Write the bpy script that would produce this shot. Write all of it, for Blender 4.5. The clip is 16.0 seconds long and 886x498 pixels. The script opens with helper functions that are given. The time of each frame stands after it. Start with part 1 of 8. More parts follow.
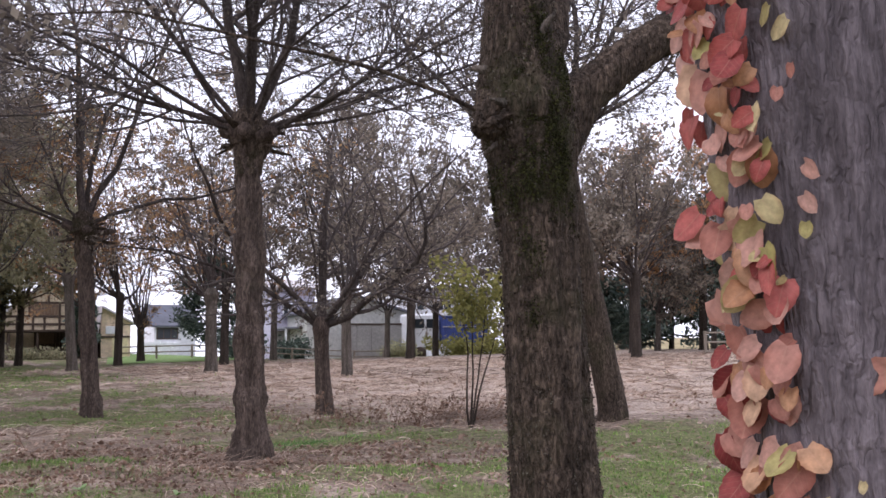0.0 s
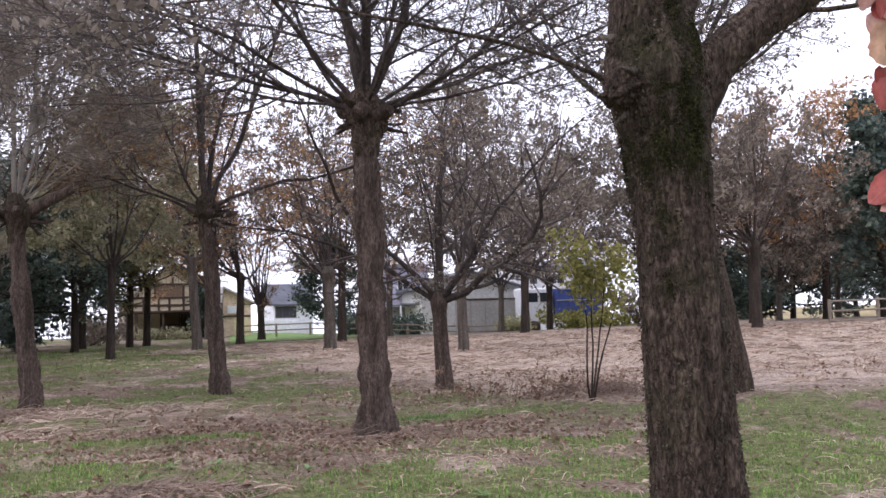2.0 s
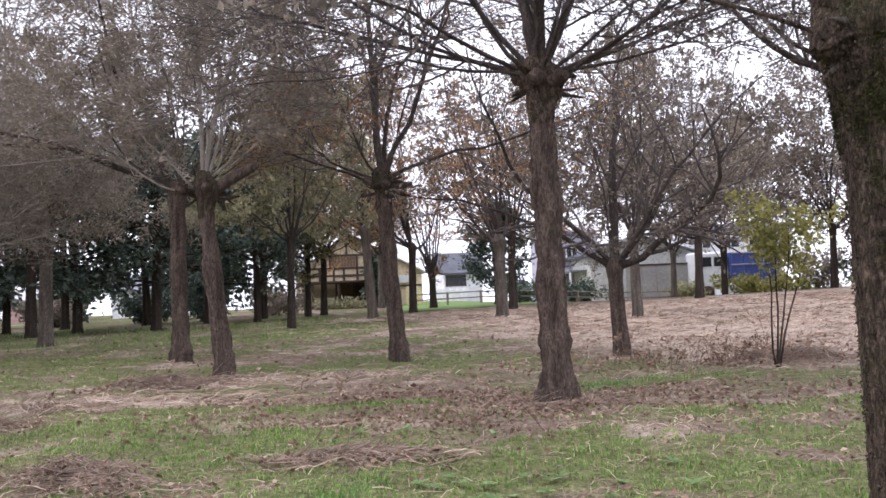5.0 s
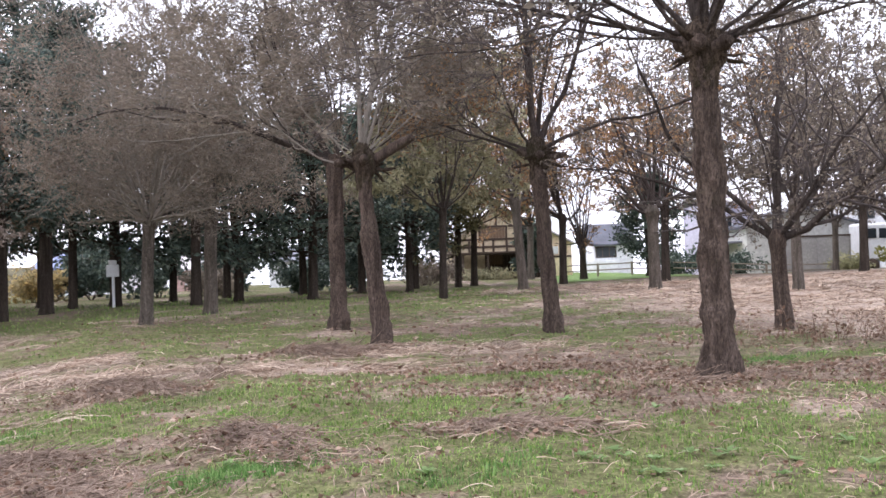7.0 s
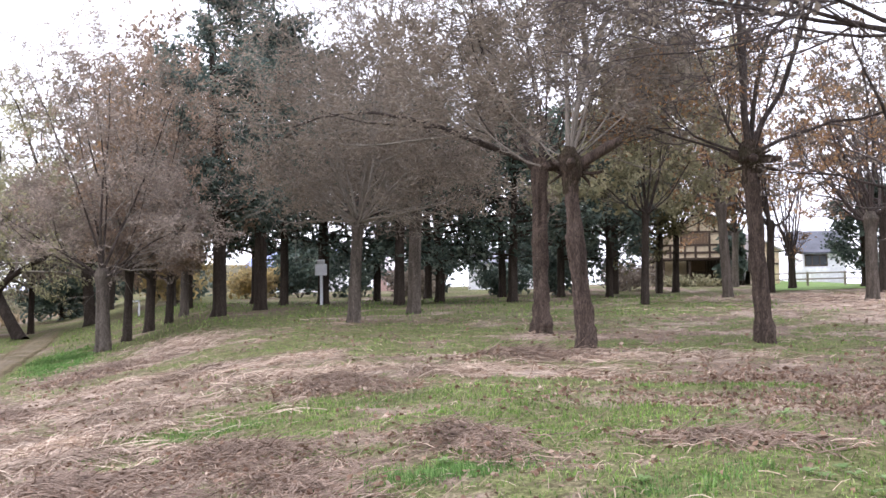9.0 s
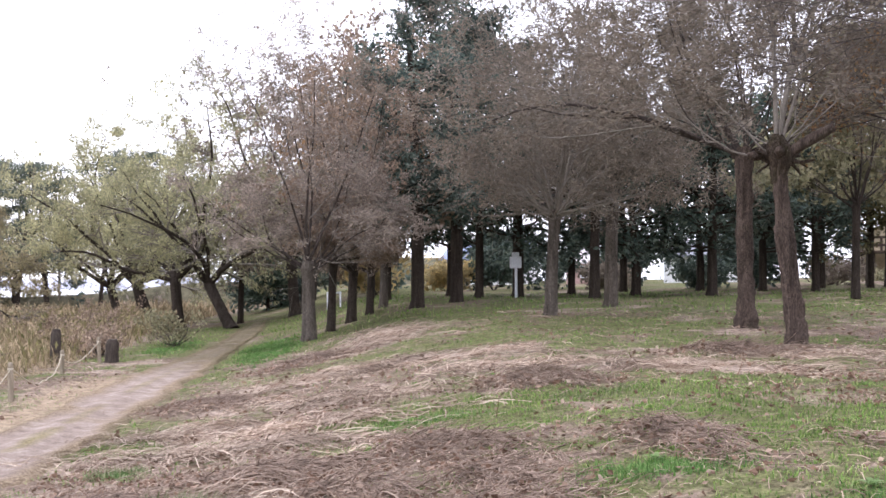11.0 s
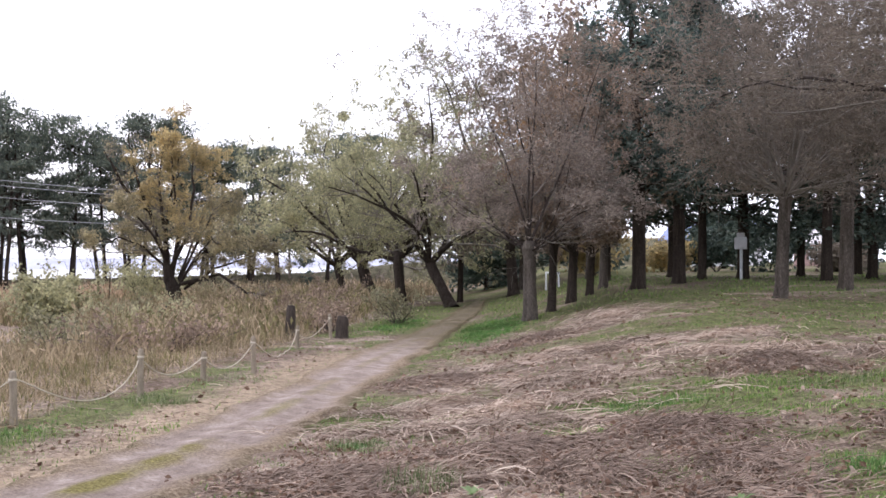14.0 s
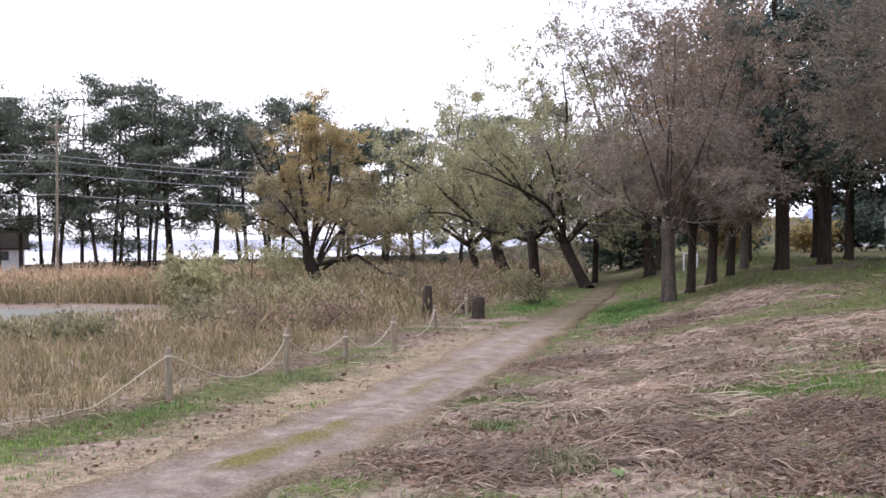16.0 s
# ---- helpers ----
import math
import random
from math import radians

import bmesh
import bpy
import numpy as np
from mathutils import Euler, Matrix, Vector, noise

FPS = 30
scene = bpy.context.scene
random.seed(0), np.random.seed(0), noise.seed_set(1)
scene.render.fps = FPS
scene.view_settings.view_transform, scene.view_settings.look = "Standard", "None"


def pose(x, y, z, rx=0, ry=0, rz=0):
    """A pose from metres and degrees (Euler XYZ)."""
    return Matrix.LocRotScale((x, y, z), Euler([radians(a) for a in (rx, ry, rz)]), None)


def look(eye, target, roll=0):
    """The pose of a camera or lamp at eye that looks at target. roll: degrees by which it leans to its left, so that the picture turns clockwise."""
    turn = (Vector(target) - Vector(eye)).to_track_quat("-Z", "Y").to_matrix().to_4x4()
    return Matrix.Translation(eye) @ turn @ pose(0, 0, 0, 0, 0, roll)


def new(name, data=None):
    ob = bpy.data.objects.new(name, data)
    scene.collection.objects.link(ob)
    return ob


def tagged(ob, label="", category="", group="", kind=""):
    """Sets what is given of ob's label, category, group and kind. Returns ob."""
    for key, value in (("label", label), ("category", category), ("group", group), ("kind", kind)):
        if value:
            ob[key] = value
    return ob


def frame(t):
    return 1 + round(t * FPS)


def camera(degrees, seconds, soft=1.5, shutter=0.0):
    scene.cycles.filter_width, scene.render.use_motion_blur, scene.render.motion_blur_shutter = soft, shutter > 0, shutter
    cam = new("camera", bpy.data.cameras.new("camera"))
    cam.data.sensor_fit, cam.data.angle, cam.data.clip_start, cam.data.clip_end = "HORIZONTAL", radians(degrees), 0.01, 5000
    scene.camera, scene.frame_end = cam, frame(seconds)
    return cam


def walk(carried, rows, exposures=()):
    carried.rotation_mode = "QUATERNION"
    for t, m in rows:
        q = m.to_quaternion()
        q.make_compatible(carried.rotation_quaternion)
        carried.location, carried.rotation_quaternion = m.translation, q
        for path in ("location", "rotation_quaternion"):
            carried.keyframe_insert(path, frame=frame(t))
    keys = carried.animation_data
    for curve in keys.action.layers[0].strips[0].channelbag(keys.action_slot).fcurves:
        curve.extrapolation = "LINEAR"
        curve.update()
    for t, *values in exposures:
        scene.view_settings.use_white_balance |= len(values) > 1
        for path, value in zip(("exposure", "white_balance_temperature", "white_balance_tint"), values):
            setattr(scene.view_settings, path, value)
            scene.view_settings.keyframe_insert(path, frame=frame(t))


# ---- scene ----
PATH = [
    (0, (0.364, 0.618, 1.550), (1.217, 2.417, 1.742), -0.88),
    (0.5, (0.345, 0.627, 1.550), (1.152, 2.448, 1.730), -1.16),
    (1, (0.324, 0.636, 1.550), (1.085, 2.478, 1.720), -1.37),
    (1.5, (0.303, 0.644, 1.550), (1.015, 2.506, 1.710), -1.59),
    (2, (0.282, 0.652, 1.550), (0.945, 2.533, 1.700), -1.83),
    (2.5, (0.261, 0.659, 1.550), (0.874, 2.558, 1.691), -2.01),
    (3, (0.240, 0.666, 1.550), (0.802, 2.580, 1.684), -2.20),
    (3.5, (0.219, 0.671, 1.550), (0.732, 2.600, 1.678), -2.36),
    (4, (0.198, 0.677, 1.550), (0.663, 2.618, 1.673), -2.41),
    (6.5, (0.072, 0.697, 1.550), (0.242, 2.689, 1.613), -2.37),
    (7, (0.037, 0.699, 1.550), (0.126, 2.696, 1.609), -2.12),
    (7.5, (-0.000, 0.700, 1.550), (-0.000, 2.699, 1.612), -1.69),
    (8, (-0.039, 0.699, 1.550), (-0.131, 2.696, 1.619), -1.34),
    (8.5, (-0.079, 0.696, 1.550), (-0.263, 2.686, 1.623), -1.00),
    (9, (-0.117, 0.692, 1.550), (-0.391, 2.672, 1.625), -0.82),
    (11.5, (-0.293, 0.648, 1.550), (-0.982, 2.524, 1.612), -0.56),
    (12, (-0.320, 0.638, 1.550), (-1.071, 2.490, 1.608), -0.49),
    (12.5, (-0.345, 0.627, 1.550), (-1.158, 2.453, 1.603), -0.38),
    (13, (-0.370, 0.615, 1.550), (-1.241, 2.415, 1.597), -0.33),
    (13.5, (-0.394, 0.603, 1.550), (-1.322, 2.374, 1.590), -0.27),
    (14, (-0.418, 0.590, 1.550), (-1.401, 2.331, 1.582), -0.20),
    (14.5, (-0.441, 0.577, 1.550), (-1.478, 2.287, 1.574), -0.18),
    (15, (-0.463, 0.563, 1.550), (-1.552, 2.241, 1.565), -0.21),
    (15.5, (-0.484, 0.548, 1.550), (-1.624, 2.192, 1.556), -0.23),
    (16, (-0.505, 0.534, 1.550), (-1.694, 2.142, 1.547), -0.30),
]
cam = camera(44.8, 16.0, soft=1.6)
walk(cam, [(t, look(eye, target, roll)) for t, eye, target, roll in PATH],
     exposures=[(0.0, 0.2, 5950, 20), (2.5, 0.3, 5950, 19), (3.5, 0.36, 6000, 18), (7.5, 0.8, 6050, 16), (9.0, 0.88, 6050, 16), (12.5, 0.55, 6000, 16.5), (16.0, 0.21, 6000, 17)])

# ---- light: overcast sky ----
world = bpy.data.worlds.new("overcast_sky")
scene.world = world
world.use_nodes = True
wn, wl = world.node_tree.nodes, world.node_tree.links
sky = wn.new("ShaderNodeTexSky")
sky.sky_type, sky.sun_disc = "NISHITA", False
sky.sun_elevation, sky.sun_rotation = radians(38), radians(-60)
sky.air_density, sky.dust_density, sky.ozone_density = 1.0, 4.0, 1.0
cloud = wn.new("ShaderNodeMix")
cloud.data_type = "RGBA"
cloud.inputs["Factor"].default_value = 0.86
cloud.inputs["B"].default_value = (9.6, 9.6, 10.1, 1)
wl.new(sky.outputs["Color"], cloud.inputs["A"])
wl.new(cloud.outputs["Result"], wn["Background"].inputs["Color"])
wn["Background"].inputs["Strength"].default_value = 0.15

sun = new("sun", bpy.data.lights.new("sun", "SUN"))
sun.data.energy, sun.data.angle, sun.data.color = 1.0, radians(25), (1.0, 0.95, 0.88)
sun.matrix_world = look((0, 0, 30), (0 + 17, 30 * 0.33, 0))


# ---- shape helpers ----
def smooth(a, b, v):
    q = np.clip((v - a) / (b - a), 0, 1)
    return q * q * (3 - 2 * q)


def ground_z(x, y):
    """The lie of the land: a meadow that rises inland, a lane and reed beds below it."""
    x, y = np.asarray(x, float), np.asarray(y, float)
    s = -x - 3.5 - 0.5 * y
    up = 0.026 * np.clip(y, -8, 30) + 0.015 * np.clip(y - 30, 0, 70)
    up = up + 0.018 * np.clip(x - 8, 0, 26) * smooth(8, 25, y)
    up = up - 0.9 * smooth(14, 28, x) * smooth(50, 74, y)  # the yards behind the meadow lie lower
    m = smooth(-9.0, -1.0, s)
    z = up * (1 - m) - 0.32 * m - 0.12 * smooth(0, 12, s)
    pond = smooth(1.1, 0.85, pond_rim(x, y))
    shore = smooth(78, 100, -0.766 * x + 0.643 * y)  # beyond the bank the land falls to the lake
    return z - 0.25 * pond - 1.6 * shore * smooth(0, 15, s)


def pond_rim(x, y):
    """1 at the pond's edge, less inside it."""
    u, v = (x + 40.2) * 0.54 + (y - 8.2) * 0.84, -(x + 40.2) * 0.84 + (y - 8.2) * 0.54
    return np.hypot(u / 18.0, v / 5.6)


def gz(x, y):
    return float(ground_z(x, y))


def value_noise(x, y, seed=0):
    """Smooth noise in 0..1 over the plan."""
    xi, yi = np.floor(x).astype(int), np.floor(y).astype(int)
    fx, fy = x - xi, y - yi
    fx, fy = fx * fx * (3 - 2 * fx), fy * fy * (3 - 2 * fy)

    def h(a, b):
        n = (a * 374761393 + b * 668265263 + seed * 974711) & 0x7FFFFFFF
        n = ((n ^ (n >> 13)) * 1274126177) & 0x7FFFFFFF
        return ((n ^ (n >> 16)) & 0xFFFF) / 65535.0

    top = h(xi, yi) * (1 - fx) + h(xi + 1, yi) * fx
    low = h(xi, yi + 1) * (1 - fx) + h(xi + 1, yi + 1) * fx
    return top * (1 - fy) + low * fy


def fbm(x, y, seed=0, octaves=4):
    total, amp, norm = 0.0, 1.0, 0.0
    for o in range(octaves):
        total = total + amp * value_noise(x * 2.0**o, y * 2.0**o, seed + 17 * o)
        norm += amp
        amp *= 0.5
    return total / norm


def noise3(x, y, z, seed=0):
    """Smooth noise in 0..1 in space."""
    xi, yi, zi = np.floor(x).astype(int), np.floor(y).astype(int), np.floor(z).astype(int)
    fx, fy, fz = x - xi, y - yi, z - zi
    fx, fy, fz = (f * f * (3 - 2 * f) for f in (fx, fy, fz))

    def h(a, b, c):
        n = (a * 374761393 + b * 668265263 + c * 2147483647 + seed * 974711) & 0x7FFFFFFF
        n = ((n ^ (n >> 13)) * 1274126177) & 0x7FFFFFFF
        return ((n ^ (n >> 16)) & 0xFFFF) / 65535.0

    out = 0.0
    for dz, wz in ((0, 1 - fz), (1, fz)):
        for dy, wy in ((0, 1 - fy), (1, fy)):
            out = out + wz * wy * (h(xi, yi + dy, zi + dz) * (1 - fx) + h(xi + 1, yi + dy, zi + dz) * fx)
    return out


def furrows(x, y, z, seed):
    """Bark relief: 1 on the plates, 0 in the winding cracks between them."""
    w = 0.5 * (noise3(x * 0.6 + 9, y * 0.6, z * 1.7, seed + 3) - 0.5)
    a = np.abs(noise3(x + w, y + w, z * 0.34, seed) - 0.5)
    b = np.abs(noise3(x * 2.1 + 5, y * 2.1, z * 0.75, seed + 7) - 0.5)
    return 0.65 * smooth(0.0, 0.13, a) + 0.35 * smooth(0.0, 0.16, b)


def raw_mesh(name, verts, quads=None, tris=None, smooth_faces=True):
    """A mesh from arrays of corners and of faces."""
    verts = np.asarray(verts, np.float32).reshape(-1, 3)
    parts = [(np.asarray(f, np.int32), n) for f, n in ((quads, 4), (tris, 3)) if f is not None and len(f)]
    loops = np.concatenate([f.ravel() for f, _ in parts])
    sizes = np.concatenate([np.full(len(f), n, np.int32) for f, n in parts])
    starts = np.concatenate([[0], np.cumsum(sizes)[:-1]]).astype(np.int32)
    me = bpy.data.meshes.new(name)
    me.vertices.add(len(verts))
    me.vertices.foreach_set("co", verts.ravel())
    me.loops.add(len(loops))
    me.loops.foreach_set("vertex_index", loops)
    me.polygons.add(len(sizes))
    me.polygons.foreach_set("loop_start", starts)
    me.polygons.foreach_set("use_smooth", np.full(len(sizes), smooth_faces))
    me.update(calc_edges=True)
    return me


def mesh_ob(name, me, material, parent=None, label="", kind=""):
    me.materials.clear()
    me.materials.append(material)
    ob = new(name, me)
    ob.parent = parent
    return tagged(ob, label, kind=kind)


def part(name, bm, material, parent=None, label="", flat=True):
    me = bpy.data.meshes.new(name)
    bmesh.ops.recalc_face_normals(bm, faces=bm.faces)
    for f in bm.faces:
        f.smooth = not flat
    bm.to_mesh(me)
    bm.free()
    return mesh_ob(name, me, material, parent, label)


def thing(name, x, y, z, label, category, group="", turn=0.0):
    ob = new(name)
    ob.empty_display_size = 0.2
    ob.matrix_basis = pose(x, y, z, 0, 0, turn)
    return tagged(ob, label, category, group)


def box(bm, lo, hi, bevel=0.0, m=None):
    """A box between two corners, its edges bevelled."""
    lo, hi = Vector(lo), Vector(hi)
    made = bmesh.ops.create_cube(bm, size=1.0, matrix=Matrix.Translation((lo + hi) / 2) @ Matrix.Diagonal((*(hi - lo), 1)))
    verts = made["verts"]
    if bevel:
        edges = list({e for v in verts for e in v.link_edges})
        made = bmesh.ops.bevel(bm, geom=edges, offset=bevel, segments=1, affect="EDGES")
        verts = list({v for f in made["faces"] for v in f.verts} | {v for v in verts if v.is_valid})
    if m is not None:
        bmesh.ops.transform(bm, matrix=m, verts=[v for v in verts if v.is_valid])


def unit(v):
    return v / np.maximum(np.linalg.norm(v, axis=-1, keepdims=True), 1e-9)


def tubes(P, R, sides, ridges=0.0, rng=None, close=True):
    """Round tubes along N polylines of K points with radii R; ridges makes the rings uneven."""
    P, R = np.asarray(P, float), np.asarray(R, float)
    n, k, _ = P.shape
    tan = np.gradient(P, axis=1)
    tan = unit(tan)
    ref = np.where(np.abs(tan[:, :1, 2:3]) > 0.8, np.array([[[1.0, 0, 0]]]), np.array([[[0, 0, 1.0]]]))
    a = unit(np.cross(tan, np.broadcast_to(ref, tan.shape)))
    b = np.cross(tan, a)
    ang = np.linspace(0, 2 * np.pi, sides, endpoint=False)
    rad = R[..., None] * np.ones(sides)
    if ridges and rng is not None:
        rad = rad * (1 + ridges * rng.standard_normal(rad.shape))
    v = P[:, :, None] + rad[..., None] * (np.cos(ang)[:, None] * a[:, :, None] + np.sin(ang)[:, None] * b[:, :, None])
    i = np.arange(n * k * sides).reshape(n, k, sides)
    j = np.roll(i, -1, axis=2)
    q = np.stack([i[:, :-1], j[:, :-1], j[:, 1:], i[:, 1:]], -1).reshape(-1, 4)
    v = v.reshape(-1, 3)
    t = None
    if close:
        caps = []
        for c in range(1, sides - 1):
            caps.append(np.stack([i[:, -1, 0], i[:, -1, c], i[:, -1, c + 1]], -1))
        t = np.concatenate(caps)
    return v, q, t


class Pile:
    """Gathers pieces of geometry into one mesh."""

    def __init__(self):
        self.v, self.q, self.t, self.n = [], [], [], 0

    def add(self, v, q=None, t=None):
        v = np.asarray(v, float).reshape(-1, 3)
        if q is not None and len(q):
            self.q.append(np.asarray(q) + self.n)
        if t is not None and len(t):
            self.t.append(np.asarray(t) + self.n)
        self.v.append(v)
        self.n += len(v)
        return self

    def mesh(self, name, smooth_faces=True):
        q = np.concatenate(self.q) if self.q else None
        t = np.concatenate(self.t) if self.t else None
        return raw_mesh(name, np.concatenate(self.v), q, t, smooth_faces)


def grow(start, way, length, k, wander, lift, rng):
    """N wandering polylines of k points."""
    n = len(start)
    P = np.zeros((n, k, 3))
    P[:, 0] = start
    d = unit(np.array(way, float))
    step = (np.asarray(length) / (k - 1))[:, None]
    for i in range(1, k):
        d = unit(d + wander * rng.standard_normal((n, 3)) + np.array([0, 0, lift]))
        P[:, i] = P[:, i - 1] + d * step
    return P


def sprout(P, R, count, lo, hi, spread, ratio, k, wander, lift, rng, thin=0.6, least=0.0):
    """Side shoots on N polylines: returns their polylines and radii."""
    n, kk, _ = P.shape
    who = np.repeat(np.arange(n), count)
    m = len(who)
    f = rng.uniform(lo, hi, m) * (kk - 1)
    i = np.minimum(f.astype(int), kk - 2)
    w = (f - i)[:, None]
    at = P[who, i] * (1 - w) + P[who, i + 1] * w
    tan = unit(P[who, i + 1] - P[who, i])
    side = rng.standard_normal((m, 3))
    side = unit(side - (side * tan).sum(-1, keepdims=True) * tan)
    a = np.radians(rng.uniform(*spread, m))[:, None]
    way = np.cos(a) * tan + np.sin(a) * side
    way[:, 2] = np.maximum(way[:, 2], -0.15)
    length = np.linalg.norm(np.diff(P, axis=1), axis=-1).sum(1)[who] * rng.uniform(*ratio, m) * (1.15 - 0.5 * f / (kk - 1))
    Q = grow(at, way, length, k, wander, lift, rng)
    r0 = (R[who, i] * (1 - w[:, 0]) + R[who, i + 1] * w[:, 0]) * thin
    S = np.maximum(r0, least)[:, None] * np.linspace(1, 0.35, k)
    return Q, np.maximum(S, least)


def leaves(at, size, rng, aspect=0.6, droop=0.0, flat=0.0):
    """Small bent leaves, two triangles each, at the points given."""
    n = len(at)
    d = rng.standard_normal((n, 3))
    d[:, 2] = d[:, 2] * (1 - flat) - droop
    d = unit(d)
    s = unit(np.cross(d, rng.standard_normal((n, 3))))
    nrm = np.cross(d, s)
    L = size * rng.uniform(0.6, 1.3, n)[:, None]
    W = L * aspect * 0.5
    v = np.stack([at, at + d * L * 0.5 + s * W + nrm * L * 0.12, at + d * L, at + d * L * 0.5 - s * W + nrm * L * 0.12], 1)
    i = np.arange(4 * n).reshape(n, 4)
    return v.reshape(-1, 3), None, np.concatenate([i[:, [0, 1, 2]], i[:, [0, 2, 3]]])


# ---- materials ----
def material(name):
    m = bpy.data.materials.new(name)
    m.use_nodes = True
    return m, m.node_tree.nodes, m.node_tree.links, m.node_tree.nodes["Principled BSDF"]


def ramp(nodes, stops):
    r = nodes.new("ShaderNodeValToRGB")
    while len(r.color_ramp.elements) < len(stops):
        r.color_ramp.elements.new(0.5)
    for e, (p, c) in zip(r.color_ramp.elements, stops):
        e.position, e.color = p, (*c, 1)
    return r


def noise_node(nodes, links, vec, scale, detail=4.0, rough=0.6):
    n = nodes.new("ShaderNodeTexNoise")
    n.inputs["Scale"].default_value, n.inputs["Detail"].default_value, n.inputs["Roughness"].default_value = scale, detail, rough
    if vec is not None:
        links.new(vec, n.inputs["Vector"])
    return n


def mix_node(nodes, links, fac, a, b, mode="MIX"):
    m = nodes.new("ShaderNodeMix")
    m.data_type, m.blend_type = "RGBA", mode
    for key, val in (("Factor", fac), ("A", a), ("B", b)):
        sock = m.inputs[key]
        if hasattr(val, "links"):
            links.new(val, sock)
        elif key == "Factor":
            sock.default_value = val
        else:
            sock.default_value = (*val, 1)
    return m.outputs["Result"]


def bump(nodes, links, height, strength, dist, shader):
    b = nodes.new("ShaderNodeBump")
    b.inputs["Strength"].default_value, b.inputs["Distance"].default_value = strength, dist
    links.new(height, b.inputs["Height"])
    links.new(b.outputs["Normal"], shader.inputs["Normal"])


def stretched(nodes, links, sx, sy, sz):
    tc = nodes.new("ShaderNodeTexCoord")
    mp = nodes.new("ShaderNodeMapping")
    mp.inputs["Scale"].default_value = (sx, sy, sz)
    links.new(tc.outputs["Object"], mp.inputs["Vector"])
    return mp.outputs["Vector"], tc.outputs["Object"]


def bark(name, dark, light, moss=0.3, mosscol=(0.045, 0.06, 0.018), scale=1.0, relief=0.016, crack=0.5, tall=1.0):
    """Furrowed bark: long plates between dark cracks, with moss and pale lichen."""
    m, n, l, p = material(name)
    vec, obj = stretched(n, l, 25 * scale, 25 * scale, 7.5 * scale * tall)
    warp = noise_node(n, l, obj, 7.0 * scale, 3.0)
    add = n.new("ShaderNodeMix")
    add.data_type, add.blend_type = "RGBA", "LINEAR_LIGHT"
    add.inputs["Factor"].default_value = 0.6
    l.new(vec, add.inputs["A"])
    l.new(warp.outputs["Color"], add.inputs["B"])
    cracks = []
    for size, width in ((0.62, 0.085), (1.5, 0.12)):
        ns = noise_node(n, l, add.outputs["Result"], size, 2.0, 0.5)
        off = n.new("ShaderNodeMath")
        off.operation = "SUBTRACT"
        off.inputs[1].default_value = 0.5
        l.new(ns.outputs["Fac"], off.inputs[0])
        ab = n.new("ShaderNodeMath")
        ab.operation = "ABSOLUTE"
        l.new(off.outputs[0], ab.inputs[0])
        rr = ramp(n, [(0.0, (0, 0, 0)), (width, (1, 1, 1))])
        l.new(ab.outputs[0], rr.inputs["Fac"])
        cracks.append(rr.outputs["Color"])
    plate = n.new("ShaderNodeMix")
    plate.data_type = "RGBA"
    plate.inputs["Factor"].default_value = 0.4
    l.new(cracks[0], plate.inputs["A"])
    l.new(cracks[1], plate.inputs["B"])
    fvec, _ = stretched(n, l, 46 * scale, 46 * scale, 15 * scale * tall)
    grain = noise_node(n, l, fvec, 1.0, 5.0, 0.7)
    big = noise_node(n, l, obj, 1.7, 3.0)
    col = ramp(n, [(0.3, dark), (0.52, tuple(0.5 * (a + b) for a, b in zip(dark, light))), (0.75, light)])
    l.new(grain.outputs["Fac"], col.inputs["Fac"])
    svec, _ = stretched(n, l, 7 * scale, 7 * scale, 0.9 * scale)
    streak = noise_node(n, l, svec, 1.0, 5.0, 0.65)
    tone = ramp(n, [(0.32, (0.5, 0.48, 0.46)), (0.68, (1.5, 1.46, 1.42))])
    l.new(streak.outputs["Fac"], tone.inputs["Fac"])
    gap = n.new("ShaderNodeMath")
    gap.operation = "MULTIPLY_ADD"
    l.new(plate.outputs["Result"], gap.inputs[0])
    gap.inputs[1].default_value, gap.inputs[2].default_value = -crack, crack
    c = mix_node(n, l, 1.0, col.outputs["Color"], tone.outputs["Color"], "MULTIPLY")
    c = mix_node(n, l, gap.outputs[0], c, tuple(0.6 * v for v in dark))
    msk = ramp(n, [(0.62 - 0.3 * moss, (0, 0, 0)), (0.8 - 0.25 * moss, (0.85, 0.85, 0.85))])
    l.new(big.outputs["Fac"], msk.inputs["Fac"])
    fac = n.new("ShaderNodeMath")
    fac.operation = "MULTIPLY"
    l.new(msk.outputs["Color"], fac.inputs[0])
    fac.inputs[1].default_value = min(1.0, moss * 2)
    c = mix_node(n, l, fac.outputs[0], c, mosscol)
    lic = noise_node(n, l, obj, 11.0, 4.0, 0.75)
    lm = ramp(n, [(0.62, (0, 0, 0)), (0.72, (0.55, 0.55, 0.55))])
    l.new(lic.outputs["Fac"], lm.inputs["Fac"])
    c = mix_node(n, l, lm.outputs["Color"], c, tuple(min(1, 1.5 * v + 0.02) for v in light))
    l.new(c, p.inputs["Base Color"])
    p.inputs["Roughness"].default_value = 0.95
    p.inputs["Specular IOR Level"].default_value = 0.15
    hgt = n.new("ShaderNodeMath")
    hgt.operation = "MULTIPLY_ADD"
    l.new(grain.outputs["Fac"], hgt.inputs[0])
    hgt.inputs[1].default_value = 0.5
    l.new(plate.outputs["Result"], hgt.inputs[2])
    bump(n, l, hgt.outputs[0], 0.9, relief, p)
    return m


